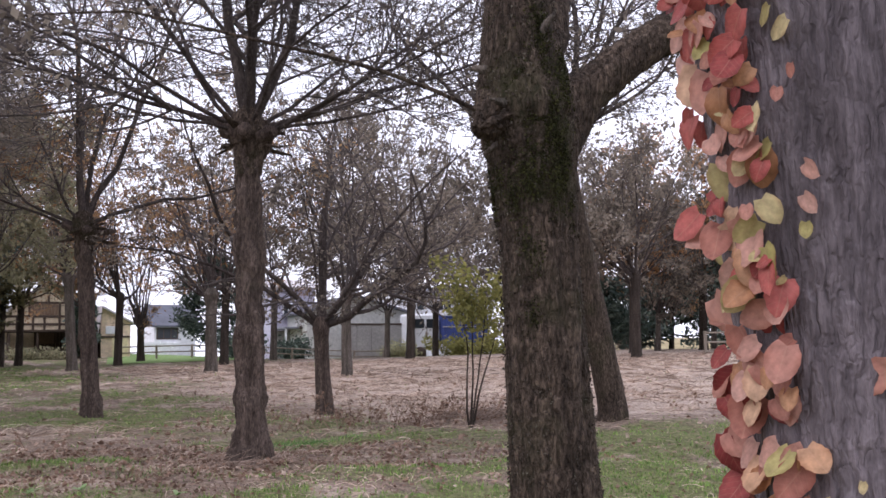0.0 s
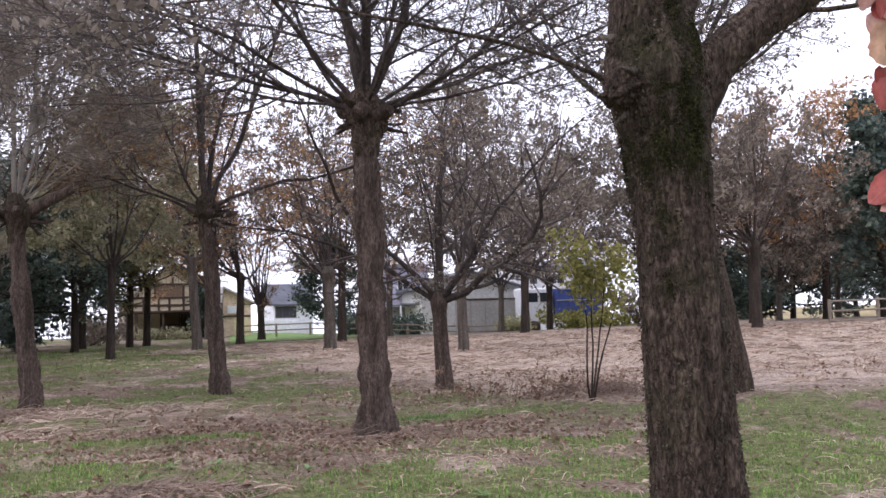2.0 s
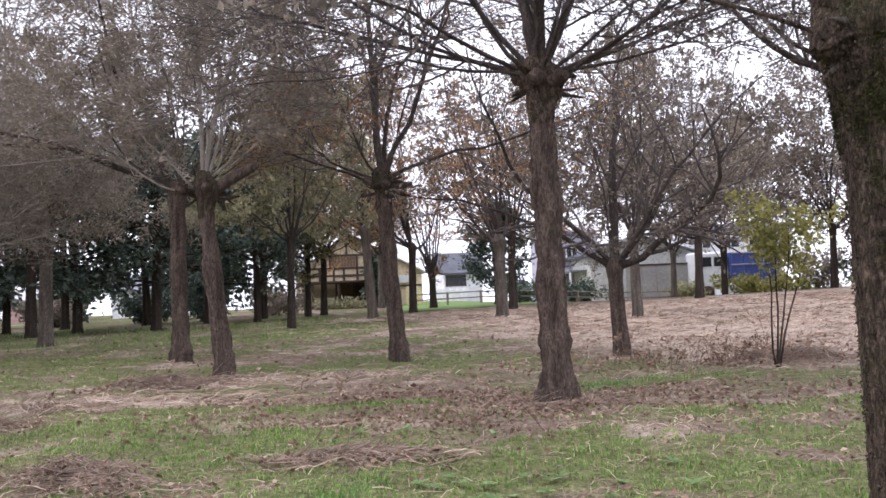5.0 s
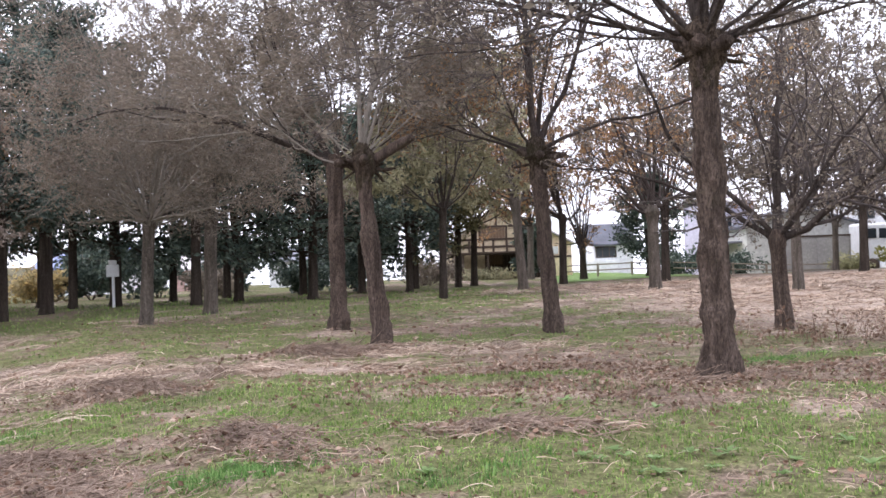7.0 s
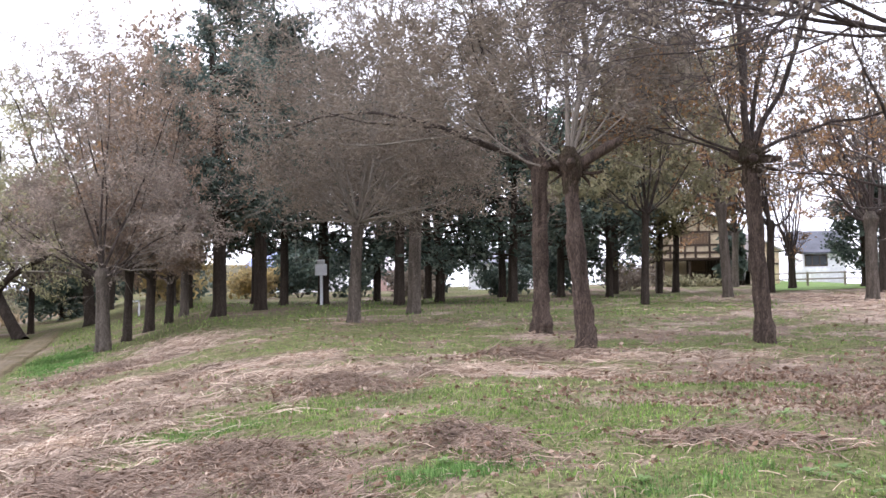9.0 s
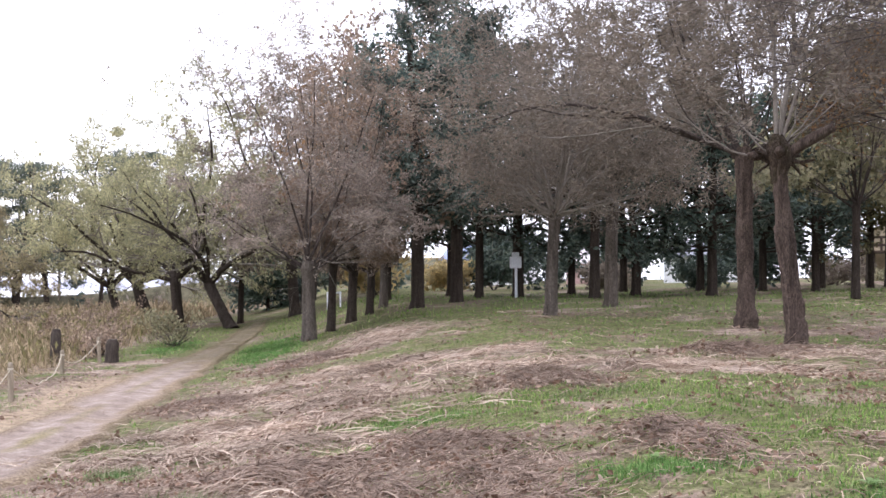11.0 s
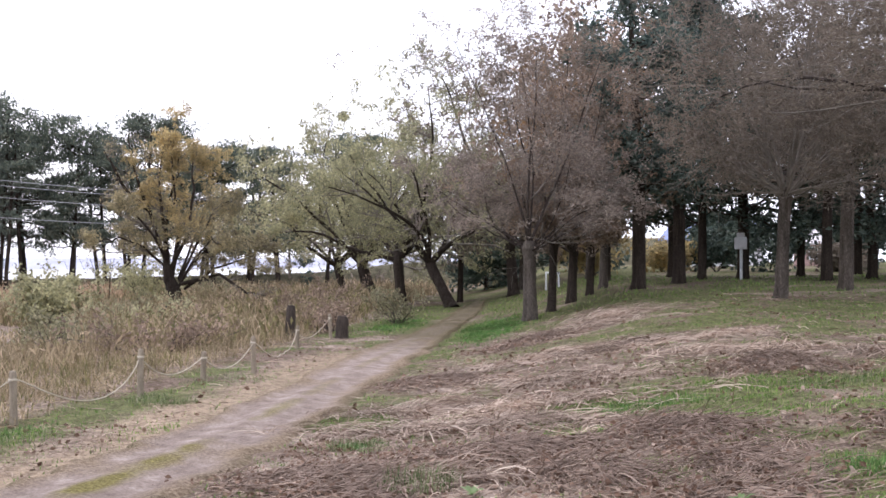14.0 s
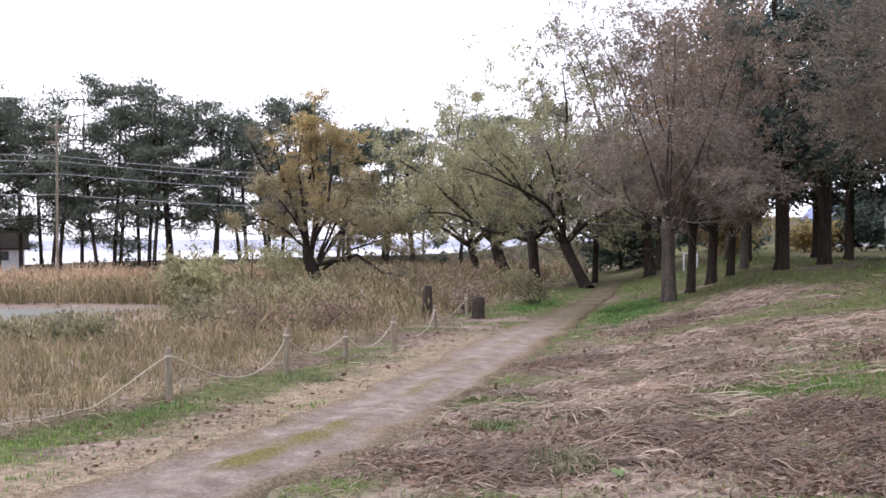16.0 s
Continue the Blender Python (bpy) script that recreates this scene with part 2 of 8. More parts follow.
def leaf_mat(name, stops, see=0.35, rough=0.6, per_object=False):
    m, n, l, p = material(name)
    if per_object:
        src = n.new("ShaderNodeObjectInfo").outputs["Random"]
    else:
        src = n.new("ShaderNodeNewGeometry").outputs["Random Per Island"]
    r = ramp(n, stops)
    l.new(src, r.inputs["Fac"])
    tc = n.new("ShaderNodeTexCoord")
    ns = noise_node(n, l, tc.outputs["Object"], 2.5 if per_object else 0.7, 3.0)
    v = ramp(n, [(0.3, (0.62, 0.62, 0.62)), (0.7, (1.25, 1.25, 1.25))])
    l.new(ns.outputs["Fac"], v.inputs["Fac"])
    c = mix_node(n, l, 1.0, r.outputs["Color"], v.outputs["Color"], "MULTIPLY")
    l.new(c, p.inputs["Base Color"])
    p.inputs["Roughness"].default_value = rough
    p.inputs["Specular IOR Level"].default_value = 0.2
    tr = n.new("ShaderNodeBsdfTranslucent")
    l.new(c, tr.inputs["Color"])
    mx = n.new("ShaderNodeMixShader")
    mx.inputs[0].default_value = see
    l.new(p.outputs[0], mx.inputs[1])
    l.new(tr.outputs[0], mx.inputs[2])
    l.new(mx.outputs[0], n["Material Output"].inputs["Surface"])
    return m


def veined(m):
    """Adds a pale midrib and side veins to a leaf whose midrib runs along its own y."""
    n, l, p = m.node_tree.nodes, m.node_tree.links, m.node_tree.nodes["Principled BSDF"]
    c = p.inputs["Base Color"].links[0].from_socket
    tc, sep = n.new("ShaderNodeTexCoord"), n.new("ShaderNodeSeparateXYZ")
    l.new(tc.outputs["Object"], sep.inputs[0])

    def op(kind, a, b=None):
        q = n.new("ShaderNodeMath")
        q.operation = kind
        for i, v in enumerate((a, b)):
            if v is None:
                continue
            if hasattr(v, "links"):
                l.new(v, q.inputs[i])
            else:
                q.inputs[i].default_value = v
        return q.outputs[0]

    ax = op("ABSOLUTE", sep.outputs[0])
    saw = op("FRACT", op("MULTIPLY", op("SUBTRACT", sep.outputs[1], op("MULTIPLY", ax, 0.75)), 6.0))
    vein = op("LESS_THAN", op("ABSOLUTE", op("SUBTRACT", saw, 0.5)), 0.07)
    rib = op("MAXIMUM", op("MULTIPLY", vein, 0.14), op("MULTIPLY", op("LESS_THAN", ax, 0.014), 0.3))
    out = mix_node(n, l, rib, c, (0.5, 0.3, 0.2))
    edge = ramp(n, [(0.25, (1, 1, 1)), (0.45, (0.72, 0.6, 0.55))])
    l.new(ax, edge.inputs["Fac"])
    out = mix_node(n, l, 1.0, out, edge.outputs["Color"], "MULTIPLY")
    l.new(out, p.inputs["Base Color"])
    return m


def plain(name, a, b, scale=3.0, rough=0.7, relief=0.0, stretch=(1, 1, 1), metal=0.0):
    """A surface that varies between two colours, coarse and fine."""
    m, n, l, p = material(name)
    vec, obj = stretched(n, l, *[s * scale for s in stretch])
    n1 = noise_node(n, l, vec, 1.0, 5.0, 0.6)
    n2 = noise_node(n, l, vec, 9.0, 3.0, 0.6)
    r = ramp(n, [(0.3, a), (0.7, b)])
    l.new(n1.outputs["Fac"], r.inputs["Fac"])
    v = ramp(n, [(0.3, (0.8, 0.8, 0.8)), (0.7, (1.12, 1.12, 1.12))])
    l.new(n2.outputs["Fac"], v.inputs["Fac"])
    c = mix_node(n, l, 1.0, r.outputs["Color"], v.outputs["Color"], "MULTIPLY")
    l.new(c, p.inputs["Base Color"])
    p.inputs["Roughness"].default_value, p.inputs["Metallic"].default_value = rough, metal
    p.inputs["Specular IOR Level"].default_value = 0.3
    if relief:
        bump(n, l, n2.outputs["Fac"], 0.7, relief, p)
    return m


BARK_BROWN = bark("bark_brown", (0.028, 0.021, 0.018), (0.178, 0.137, 0.114), 0.16)
BARK_MOSSY = bark("bark_mossy", (0.012, 0.009, 0.007), (0.155, 0.118, 0.09), 0.36, (0.034, 0.036, 0.014), relief=0.014, crack=0.7)
BARK_GREY = bark("bark_grey", (0.05, 0.042, 0.036), (0.2, 0.175, 0.15), 0.18)
BARK_DARK = bark("bark_dark", (0.025, 0.02, 0.017), (0.09, 0.073, 0.06), 0.1)
BARK_PALE = bark("bark_pale", (0.08, 0.068, 0.074), (0.215, 0.188, 0.2), 0.03, scale=2.6, relief=0.005, crack=0.5, tall=0.7)
BARK_LIMB = bark("limb_bark", (0.03, 0.024, 0.022), (0.125, 0.104, 0.094), 0.1)
TWIG = plain("twig_bark", (0.05, 0.041, 0.039), (0.125, 0.104, 0.096), 4.0, 0.9)
TWIG_PALE = plain("twig_bark_pale", (0.15, 0.131, 0.112), (0.29, 0.258, 0.22), 4.0, 0.9)
LEAF_DULL = leaf_mat("dull_autumn_leaves", [(0.0, (0.165, 0.136, 0.112)), (0.4, (0.25, 0.208, 0.17)), (0.75, (0.28, 0.24, 0.184)), (1.0, (0.38, 0.322, 0.262))], 0.48)
LEAF_DUSK = leaf_mat("dark_autumn_leaves", [(0.0, (0.12, 0.1, 0.08)), (0.5, (0.205, 0.172, 0.135)), (1.0, (0.29, 0.245, 0.19))], 0.35)
LEAF_RUSSET = leaf_mat("russet_leaves", [(0.0, (0.17, 0.1, 0.06)), (0.5, (0.34, 0.19, 0.09)), (1.0, (0.44, 0.29, 0.14))])
LEAF_ORANGE = leaf_mat("orange_leaves", [(0.0, (0.26, 0.14, 0.07)), (0.5, (0.44, 0.24, 0.11)), (1.0, (0.56, 0.36, 0.18))], 0.45)
LEAF_EVERGREEN = leaf_mat("evergreen_leaves", [(0.0, (0.045, 0.068, 0.056)), (0.6, (0.09, 0.122, 0.098)), (1.0, (0.18, 0.215, 0.165))], 0.28, 0.5)
LEAF_CONIFER = leaf_mat("blue_green_conifer", [(0.0, (0.06, 0.088, 0.078)), (0.6, (0.115, 0.155, 0.132)), (1.0, (0.22, 0.265, 0.215))], 0.35, 0.5)
LEAF_PINE = leaf_mat("pine_needles", [(0.0, (0.1, 0.122, 0.1)), (0.6, (0.17, 0.2, 0.158)), (1.0, (0.28, 0.3, 0.215))], 0.45, 0.6)
LEAF_WILLOW = leaf_mat("willow_leaves", [(0.0, (0.29, 0.285, 0.165)), (0.5, (0.44, 0.43, 0.255)), (1.0, (0.62, 0.585, 0.345))], 0.52)
LEAF_OLIVE = leaf_mat("olive_leaves", [(0.0, (0.2, 0.195, 0.12)), (0.5, (0.31, 0.295, 0.18)), (1.0, (0.44, 0.4, 0.25))], 0.45)
LEAF_OLIVE_DARK = leaf_mat("dark_olive_leaves", [(0.0, (0.09, 0.088, 0.045)), (0.5, (0.17, 0.155, 0.08)), (1.0, (0.27, 0.235, 0.12))], 0.35)
LEAF_BROWN = leaf_mat("brown_leaves", [(0.0, (0.2, 0.145, 0.11)), (0.5, (0.32, 0.24, 0.18)), (1.0, (0.45, 0.34, 0.25))], 0.35)
LEAF_BROWNISH = leaf_mat("grey_brown_leaves", [(0.0, (0.25, 0.205, 0.175)), (0.5, (0.38, 0.318, 0.27)), (1.0, (0.5, 0.425, 0.36))], 0.48)
LEAF_GOLD = leaf_mat("golden_leaves", [(0.0, (0.38, 0.325, 0.18)), (0.55, (0.57, 0.46, 0.235)), (1.0, (0.7, 0.54, 0.26))], 0.52)
LEAF_MUSTARD = leaf_mat("mustard_leaves", [(0.0, (0.3, 0.265, 0.165)), (0.55, (0.45, 0.39, 0.23)), (1.0, (0.58, 0.5, 0.295))], 0.5)
LEAF_LIME = leaf_mat("yellow_green_leaves", [(0.0, (0.17, 0.17, 0.055)), (0.5, (0.31, 0.3, 0.09)), (1.0, (0.45, 0.41, 0.14))], 0.45)


# ---- ground cover ----
LANE = np.array([(-5.6, -8.0), (-6.0, 0.0), (-7.1, 5.8), (-8.6, 10.45), (-11.75, 17.8), (-14.75, 25.0), (-18.6, 34.0), (-23.6, 44.5), (-34.0, 66.0)])


def lane_points(steps=14):
    """The lane's middle line, as a smooth curve."""
    P, out = LANE, []
    for i in range(len(P) - 1):
        a, b, c, d = P[max(i - 1, 0)], P[i], P[i + 1], P[min(i + 2, len(P) - 1)]
        for u in np.linspace(0, 1, steps, endpoint=False):
            out.append(0.5 * (2 * b + (c - a) * u + (2 * a - 5 * b + 4 * c - d) * u**2 + (3 * b - a - 3 * c + d) * u**3))
    return np.array(out + [P[-1]])


LANE_LINE = lane_points()


def lane_gap(x, y):
    """Signed way from the lane's middle: positive on the reed side."""
    y = np.asarray(y, float)
    return (np.interp(y, LANE_LINE[:, 1], LANE_LINE[:, 0]) - x) * 0.9


def blob(x, y, cx, cy, rx, ry, turn=0.0):
    c, s = math.cos(radians(turn)), math.sin(radians(turn))
    u, v = (x - cx) * c + (y - cy) * s, -(x - cx) * s + (y - cy) * c
    return np.clip(1.25 - np.hypot(u / rx, v / ry), 0, 1)


HEAPS = [  # brush heaps: middle, half lengths, turn, height
    (-1.25, 10.0, 1.1, 0.4, -55, 0.2), (-3.3, 10.2, 1.2, 0.55, -30, 0.24), (-4.7, 9.4, 1.3, 0.6, 20, 0.2), (-5.9, 8.0, 1.0, 0.6, 30, 0.18),
    (-8.6, 14.7, 1.0, 0.7, 40, 0.22), (-3.4, 14.2, 1.1, 0.5, -20, 0.24), (0.95, 9.75, 0.95, 0.38, -15, 0.16), (-2.6, 9.0, 0.9, 0.4, -40, 0.16),
    (-1.2, 17.6, 1.1, 0.5, 0, 0.24), (8.3, 16.4, 1.2, 0.5, 0, 0.25), (-9.6, 20.5, 1.6, 0.6, 60, 0.2), (3.4, 12.5, 1.0, 0.35, -10, 0.05), (-3.7, 8.6, 1.0, 0.5, -10, 0.14), (-2.3, 8.0, 0.8, 0.35, 20, 0.1), (-5.3, 7.6, 0.7, 0.4, 40, 0.1),
]
STRAWS = [  # pale straw: middle, half lengths, turn
    (-6.3, 10.6, 1.7, 0.6, 15), (-5.6, 12.2, 1.7, 0.55, 20), (-7.6, 17.6, 1.8, 0.8, 20), (-5.9, 18.2, 1.6, 0.7, -10), (-6.4, 14.5, 1.8, 0.7, 15),
    (-4.0, 16.2, 1.8, 0.5, -10), (-1.6, 15.6, 1.8, 0.6, -5), (-4.8, 8.4, 1.2, 0.4, 10), (0.8, 17.5, 1.6, 0.5, 0), (-9.3, 23.5, 1.0, 2.4, 10), (-7.3, 12.2, 1.2, 0.6, 40),
]


def cover(x, y):
    """How much grass, straw and bare litter covers the ground at each place."""
    n1, n2, n3 = fbm(x * 0.45, y * 0.45, 3), fbm(x * 1.3, y * 1.3, 9), fbm(x * 0.16, y * 0.16, 21)
    n4 = fbm(x * 3.1, y * 3.1, 14, 3)
    grass = 0.85 * smooth(0.42, 0.6, 0.42 * n1 + 0.33 * n2 + 0.25 * n4 + 0.042)
    straw = 0.55 * smooth(0.5, 0.66, fbm(x * 0.8, y * 0.8, 33))
    field = smooth(14.0, 17.5, y + 0.22 * (x - 8) + 3 * (n1 - 0.5)) * smooth(4.5, 9.0, x + 3 * (n3 - 0.5)) * smooth(56, 46, y)
    straw = np.maximum(straw, field * (0.6 + 0.5 * n2))
    grass = grass * (1 - 0.93 * field)
    litter = np.maximum(blob(x, y, 3.0, 14.2, 4.6, 3.0), blob(x, y, 2.0, 12.2, 3.0, 1.3))
    litter = np.maximum(litter, 0.8 * blob(x, y, 4.6, 12.0, 2.6, 1.0, -20)) * smooth(0.25, 0.6, n1 + 0.1)
    litter = np.maximum(litter, 1.2 * blob(x, y, -5.2, 9.6, 3.0, 2.4, 20) * smooth(0.25, 0.5, n2))
    litter = np.maximum(litter, 0.8 * blob(x, y, -7.5, 16.5, 3.2, 4.5, 20) * smooth(0.3, 0.5, n1))
    grass = grass * (1 - 0.8 * litter)
    for cx, cy, rx, ry, turn, _ in HEAPS:
        b = blob(x, y, cx, cy, rx * 1.05, ry * 1.05, turn)
        grass, litter = grass * (1 - b), np.maximum(litter, b)
        straw = straw * (1 - 0.5 * b)
    for cx, cy, rx, ry, turn in STRAWS:
        b = smooth(0.0, 0.7, blob(x, y, cx, cy, rx * 1.2, ry * 1.3, turn)) * smooth(0.3, 0.55, n2)
        b = b * smooth(0.62, 0.45, n4)
        grass, straw = grass * (1 - 0.85 * b), np.maximum(straw, b)
    for cx, cy, rx, ry in ((-0.3, 10.4, 1.5, 0.7), (-1.0, 8.7, 1.8, 0.9), (0.9, 8.3, 1.6, 0.7), (5.3, 14.7, 2.2, 0.9), (8.0, 10.8, 2.5, 1.6), (-3.6, 12.3, 1.6, 0.8), (-2.0, 11.2, 1.5, 0.7), (-1.9, 13.3, 1.4, 0.8), (-3.0, 8.9, 0.8, 0.5), (-4.6, 13.4, 1.0, 0.5), (-0.5, 9.2, 1.4, 0.8), (-0.3, 11.6, 1.6, 0.6), (2.2, 9.6, 1.2, 0.6), (2.2, 19.5, 2.0, 0.8)) + ((-3.7, 12.2, 1.5, 1.3), (-2.5, 13.2, 1.6, 0.7), (-1.0, 14.2, 1.5, 0.5), (-4.5, 15.2, 1.2, 0.6), (-7.0, 20.0, 1.5, 0.9), (-5.0, 20.5, 2.0, 1.0), (0.0, 16.3, 1.5, 0.5), (-6.9, 13.3, 1.2, 0.5), (-2.6, 10.0, 0.7, 0.4), (-4.3, 10.5, 0.6, 0.4), (-5.2, 11.0, 0.5, 0.35), (-14.3, 27.6, 1.3, 2.6), (-18.4, 28.4, 1.2, 3.2), (-11.2, 12.0, 0.5, 1.3), (-10.2, 8.2, 0.5, 1.6), (-1.2, 8.9, 1.3, 0.6), (3.4, 8.4, 1.5, 0.6), (6.0, 11.3, 1.8, 0.7), (1.4, 13.6, 1.3, 0.4)):
        b = smooth(0.0, 0.8, blob(x, y, cx, cy, rx * 1.2, ry * 1.2))
        b = b * smooth(0.3, 0.62, 0.55 * n2 + 0.45 * n4 + 0.08)
        grass, straw = np.maximum(grass, 1.05 * b), straw * (1 - 0.6 * b)
    wood = smooth(20, 27, y) * smooth(7, 2, x)
    grass = np.maximum(grass, wood * (0.3 + 0.55 * smooth(0.38, 0.6, 0.6 * n1 + 0.4 * n2)))
    gap = lane_gap(x, y)
    verge = smooth(2.2, 1.3, np.abs(gap)) * smooth(19.0, 23.0, y) * smooth(0.3, 0.5, n1)
    grass = np.maximum(grass, verge)
    dry = 0.5 * smooth(0.6, 0.9, gap) * smooth(2.3, 1.6, gap + 1.2 * (n2 - 0.5)) * smooth(22.0, 16.0, y)
    grass, straw = grass * (1 - 0.85 * dry), np.maximum(straw, 0.75 * dry)
    side = smooth(1.7, 2.1, gap + 0.8 * (n1 - 0.5)) * smooth(3.0, 2.6, gap) * smooth(30.0, 24.0, y)
    grass = np.maximum(grass, 0.35 * side * smooth(0.42, 0.62, 0.5 * n1 + 0.5 * n4))
    reed = smooth(2.6, 3.4, gap)
    grass, straw = grass * (1 - 0.7 * reed), np.maximum(straw * (1 - reed), 0.5 * reed)
    return np.clip(grass, 0, 1), np.clip(straw, 0, 1), np.clip(litter, 0, 1)


def russet_verge(x, y):
    """The strip of dead orange-brown grass beside the lane."""
    gap, n = lane_gap(x, y), fbm(x * 1.1, y * 1.1, 91)
    return smooth(0.4, 0.8, np.abs(gap)) * smooth(2.4, 1.0, np.where(gap > 0, gap, -2.4 * gap) + 1.3 * (n - 0.5)) * smooth(24.0, 17.0, y)


def ground_material():
    m, n, l, p = material("meadow")
    at = n.new("ShaderNodeAttribute")
    at.attribute_name = "cover"
    sep = n.new("ShaderNodeSeparateColor")
    l.new(at.outputs["Color"], sep.inputs[0])
    tc = n.new("ShaderNodeTexCoord")
    fine = noise_node(n, l, tc.outputs["Object"], 26.0, 5.0, 0.7)
    mid = noise_node(n, l, tc.outputs["Object"], 3.2, 5.0, 0.65)
    soil = ramp(n, [(0.28, (0.06, 0.04, 0.03)), (0.5, (0.175, 0.13, 0.1)), (0.74, (0.37, 0.29, 0.23))])
    l.new(fine.outputs["Fac"], soil.inputs["Fac"])
    grass = ramp(n, [(0.28, (0.055, 0.052, 0.028)), (0.5, (0.125, 0.13, 0.057)), (0.75, (0.24, 0.245, 0.115))])
    l.new(fine.outputs["Fac"], grass.inputs["Fac"])
    straw = ramp(n, [(0.28, (0.18, 0.135, 0.105)), (0.5, (0.4, 0.32, 0.26)), (0.72, (0.6, 0.5, 0.42))])
    l.new(fine.outputs["Fac"], straw.inputs["Fac"])

    def rough_edge(sock, lo, hi):
        add = n.new("ShaderNodeMath")
        add.operation = "MULTIPLY_ADD"
        l.new(mid.outputs["Fac"], add.inputs[0])
        add.inputs[1].default_value = 0.9
        l.new(sock, add.inputs[2])
        r = ramp(n, [(lo, (0, 0, 0)), (hi, (1, 1, 1))])
        half = n.new("ShaderNodeMath")
        half.operation = "MULTIPLY"
        half.inputs[1].default_value = 0.5
        l.new(add.outputs[0], half.inputs[0])
        l.new(half.outputs[0], r.inputs["Fac"])
        return r.outputs["Color"]

    c = mix_node(n, l, rough_edge(sep.outputs[1], 0.33, 0.6), soil.outputs["Color"], straw.outputs["Color"])
    c = mix_node(n, l, rough_edge(sep.outputs[0], 0.36, 0.6), c, grass.outputs["Color"])
    dead = ramp(n, [(0.28, (0.17, 0.118, 0.078)), (0.5, (0.31, 0.24, 0.168)), (0.75, (0.46, 0.37, 0.275))])
    l.new(fine.outputs["Fac"], dead.inputs["Fac"])
    c = mix_node(n, l, rough_edge(sep.outputs[2], 0.4, 0.66), c, dead.outputs["Color"])
    blot = noise_node(n, l, tc.outputs["Object"], 7.0, 4.0, 0.7)
    tone = ramp(n, [(0.32, (0.55, 0.53, 0.52)), (0.5, (1.0, 1.0, 1.0)), (0.7, (1.35, 1.35, 1.3))])
    l.new(blot.outputs["Fac"], tone.inputs["Fac"])
    c = mix_node(n, l, 1.0, c, tone.outputs["Color"], "MULTIPLY")
    l.new(c, p.inputs["Base Color"])
    p.inputs["Roughness"].default_value = 1.0
    p.inputs["Specular IOR Level"].default_value = 0.1
    bump(n, l, blot.outputs["Fac"], 1.0, 0.08, p)
    return m


def lumps(x, y):
    """Small unevenness of the turf, and the mounds under the brush heaps."""
    near = smooth(70, 25, np.hypot(x, y))
    z = near * (0.10 * (fbm(x * 0.7, y * 0.7, 5) - 0.5) + 0.13 * (fbm(x * 2.3, y * 2.3, 7, 3) - 0.5))
    z = z + near * 0.12 * (fbm(x * 1.4, y * 1.4, 8, 3) - 0.5) * smooth(5, 9, x) * smooth(14, 17, y)
    z = z * smooth(0.4, 1.6, np.abs(lane_gap(x, y)))
    for cx, cy, rx, ry, turn, h in HEAPS:
        z = z + h * 0.3 * smooth(0, 1, blob(x, y, cx, cy, rx, ry, turn))
    return z


def surface_z(x, y):
    return ground_z(x, y) + lumps(np.asarray(x, float), np.asarray(y, float))


def axis_steps(lo, hi, fine, far, growth):
    mid = list(np.arange(lo, hi, fine))
    out, step = mid[-1], fine
    while out < far:
        step *= growth
        out += step
        mid.append(out)
    out, step = mid[0], fine
    head = []
    while out > -far:
        step *= growth
        out -= step
        head.append(out)
    return np.array(head[::-1] + mid)


def ground():
    xs, ys = axis_steps(-17, 13, 0.24, 3000, 1.12), axis_steps(5.5, 24, 0.24, 3000, 1.12)
    X, Y = np.meshgrid(xs, ys)
    Z = surface_z(X, Y)
    i = np.arange(X.size).reshape(X.shape)
    q = np.stack([i[:-1, :-1], i[:-1, 1:], i[1:, 1:], i[1:, :-1]], -1).reshape(-1, 4)
    me = raw_mesh("ground", np.stack([X, Y, Z], -1), q)
    g, s, b = cover(X.ravel(), Y.ravel())
    col = me.color_attributes.new("cover", "FLOAT_COLOR", "POINT")
    col.data.foreach_set("color", np.stack([g, s, russet_verge(X.ravel(), Y.ravel()), np.ones_like(g)], -1).astype(np.float32).ravel())
    return tagged(mesh_ob("ground", me, ground_material()), "rough meadow of grass, dead straw and leaf litter", "ground", kind="structure")


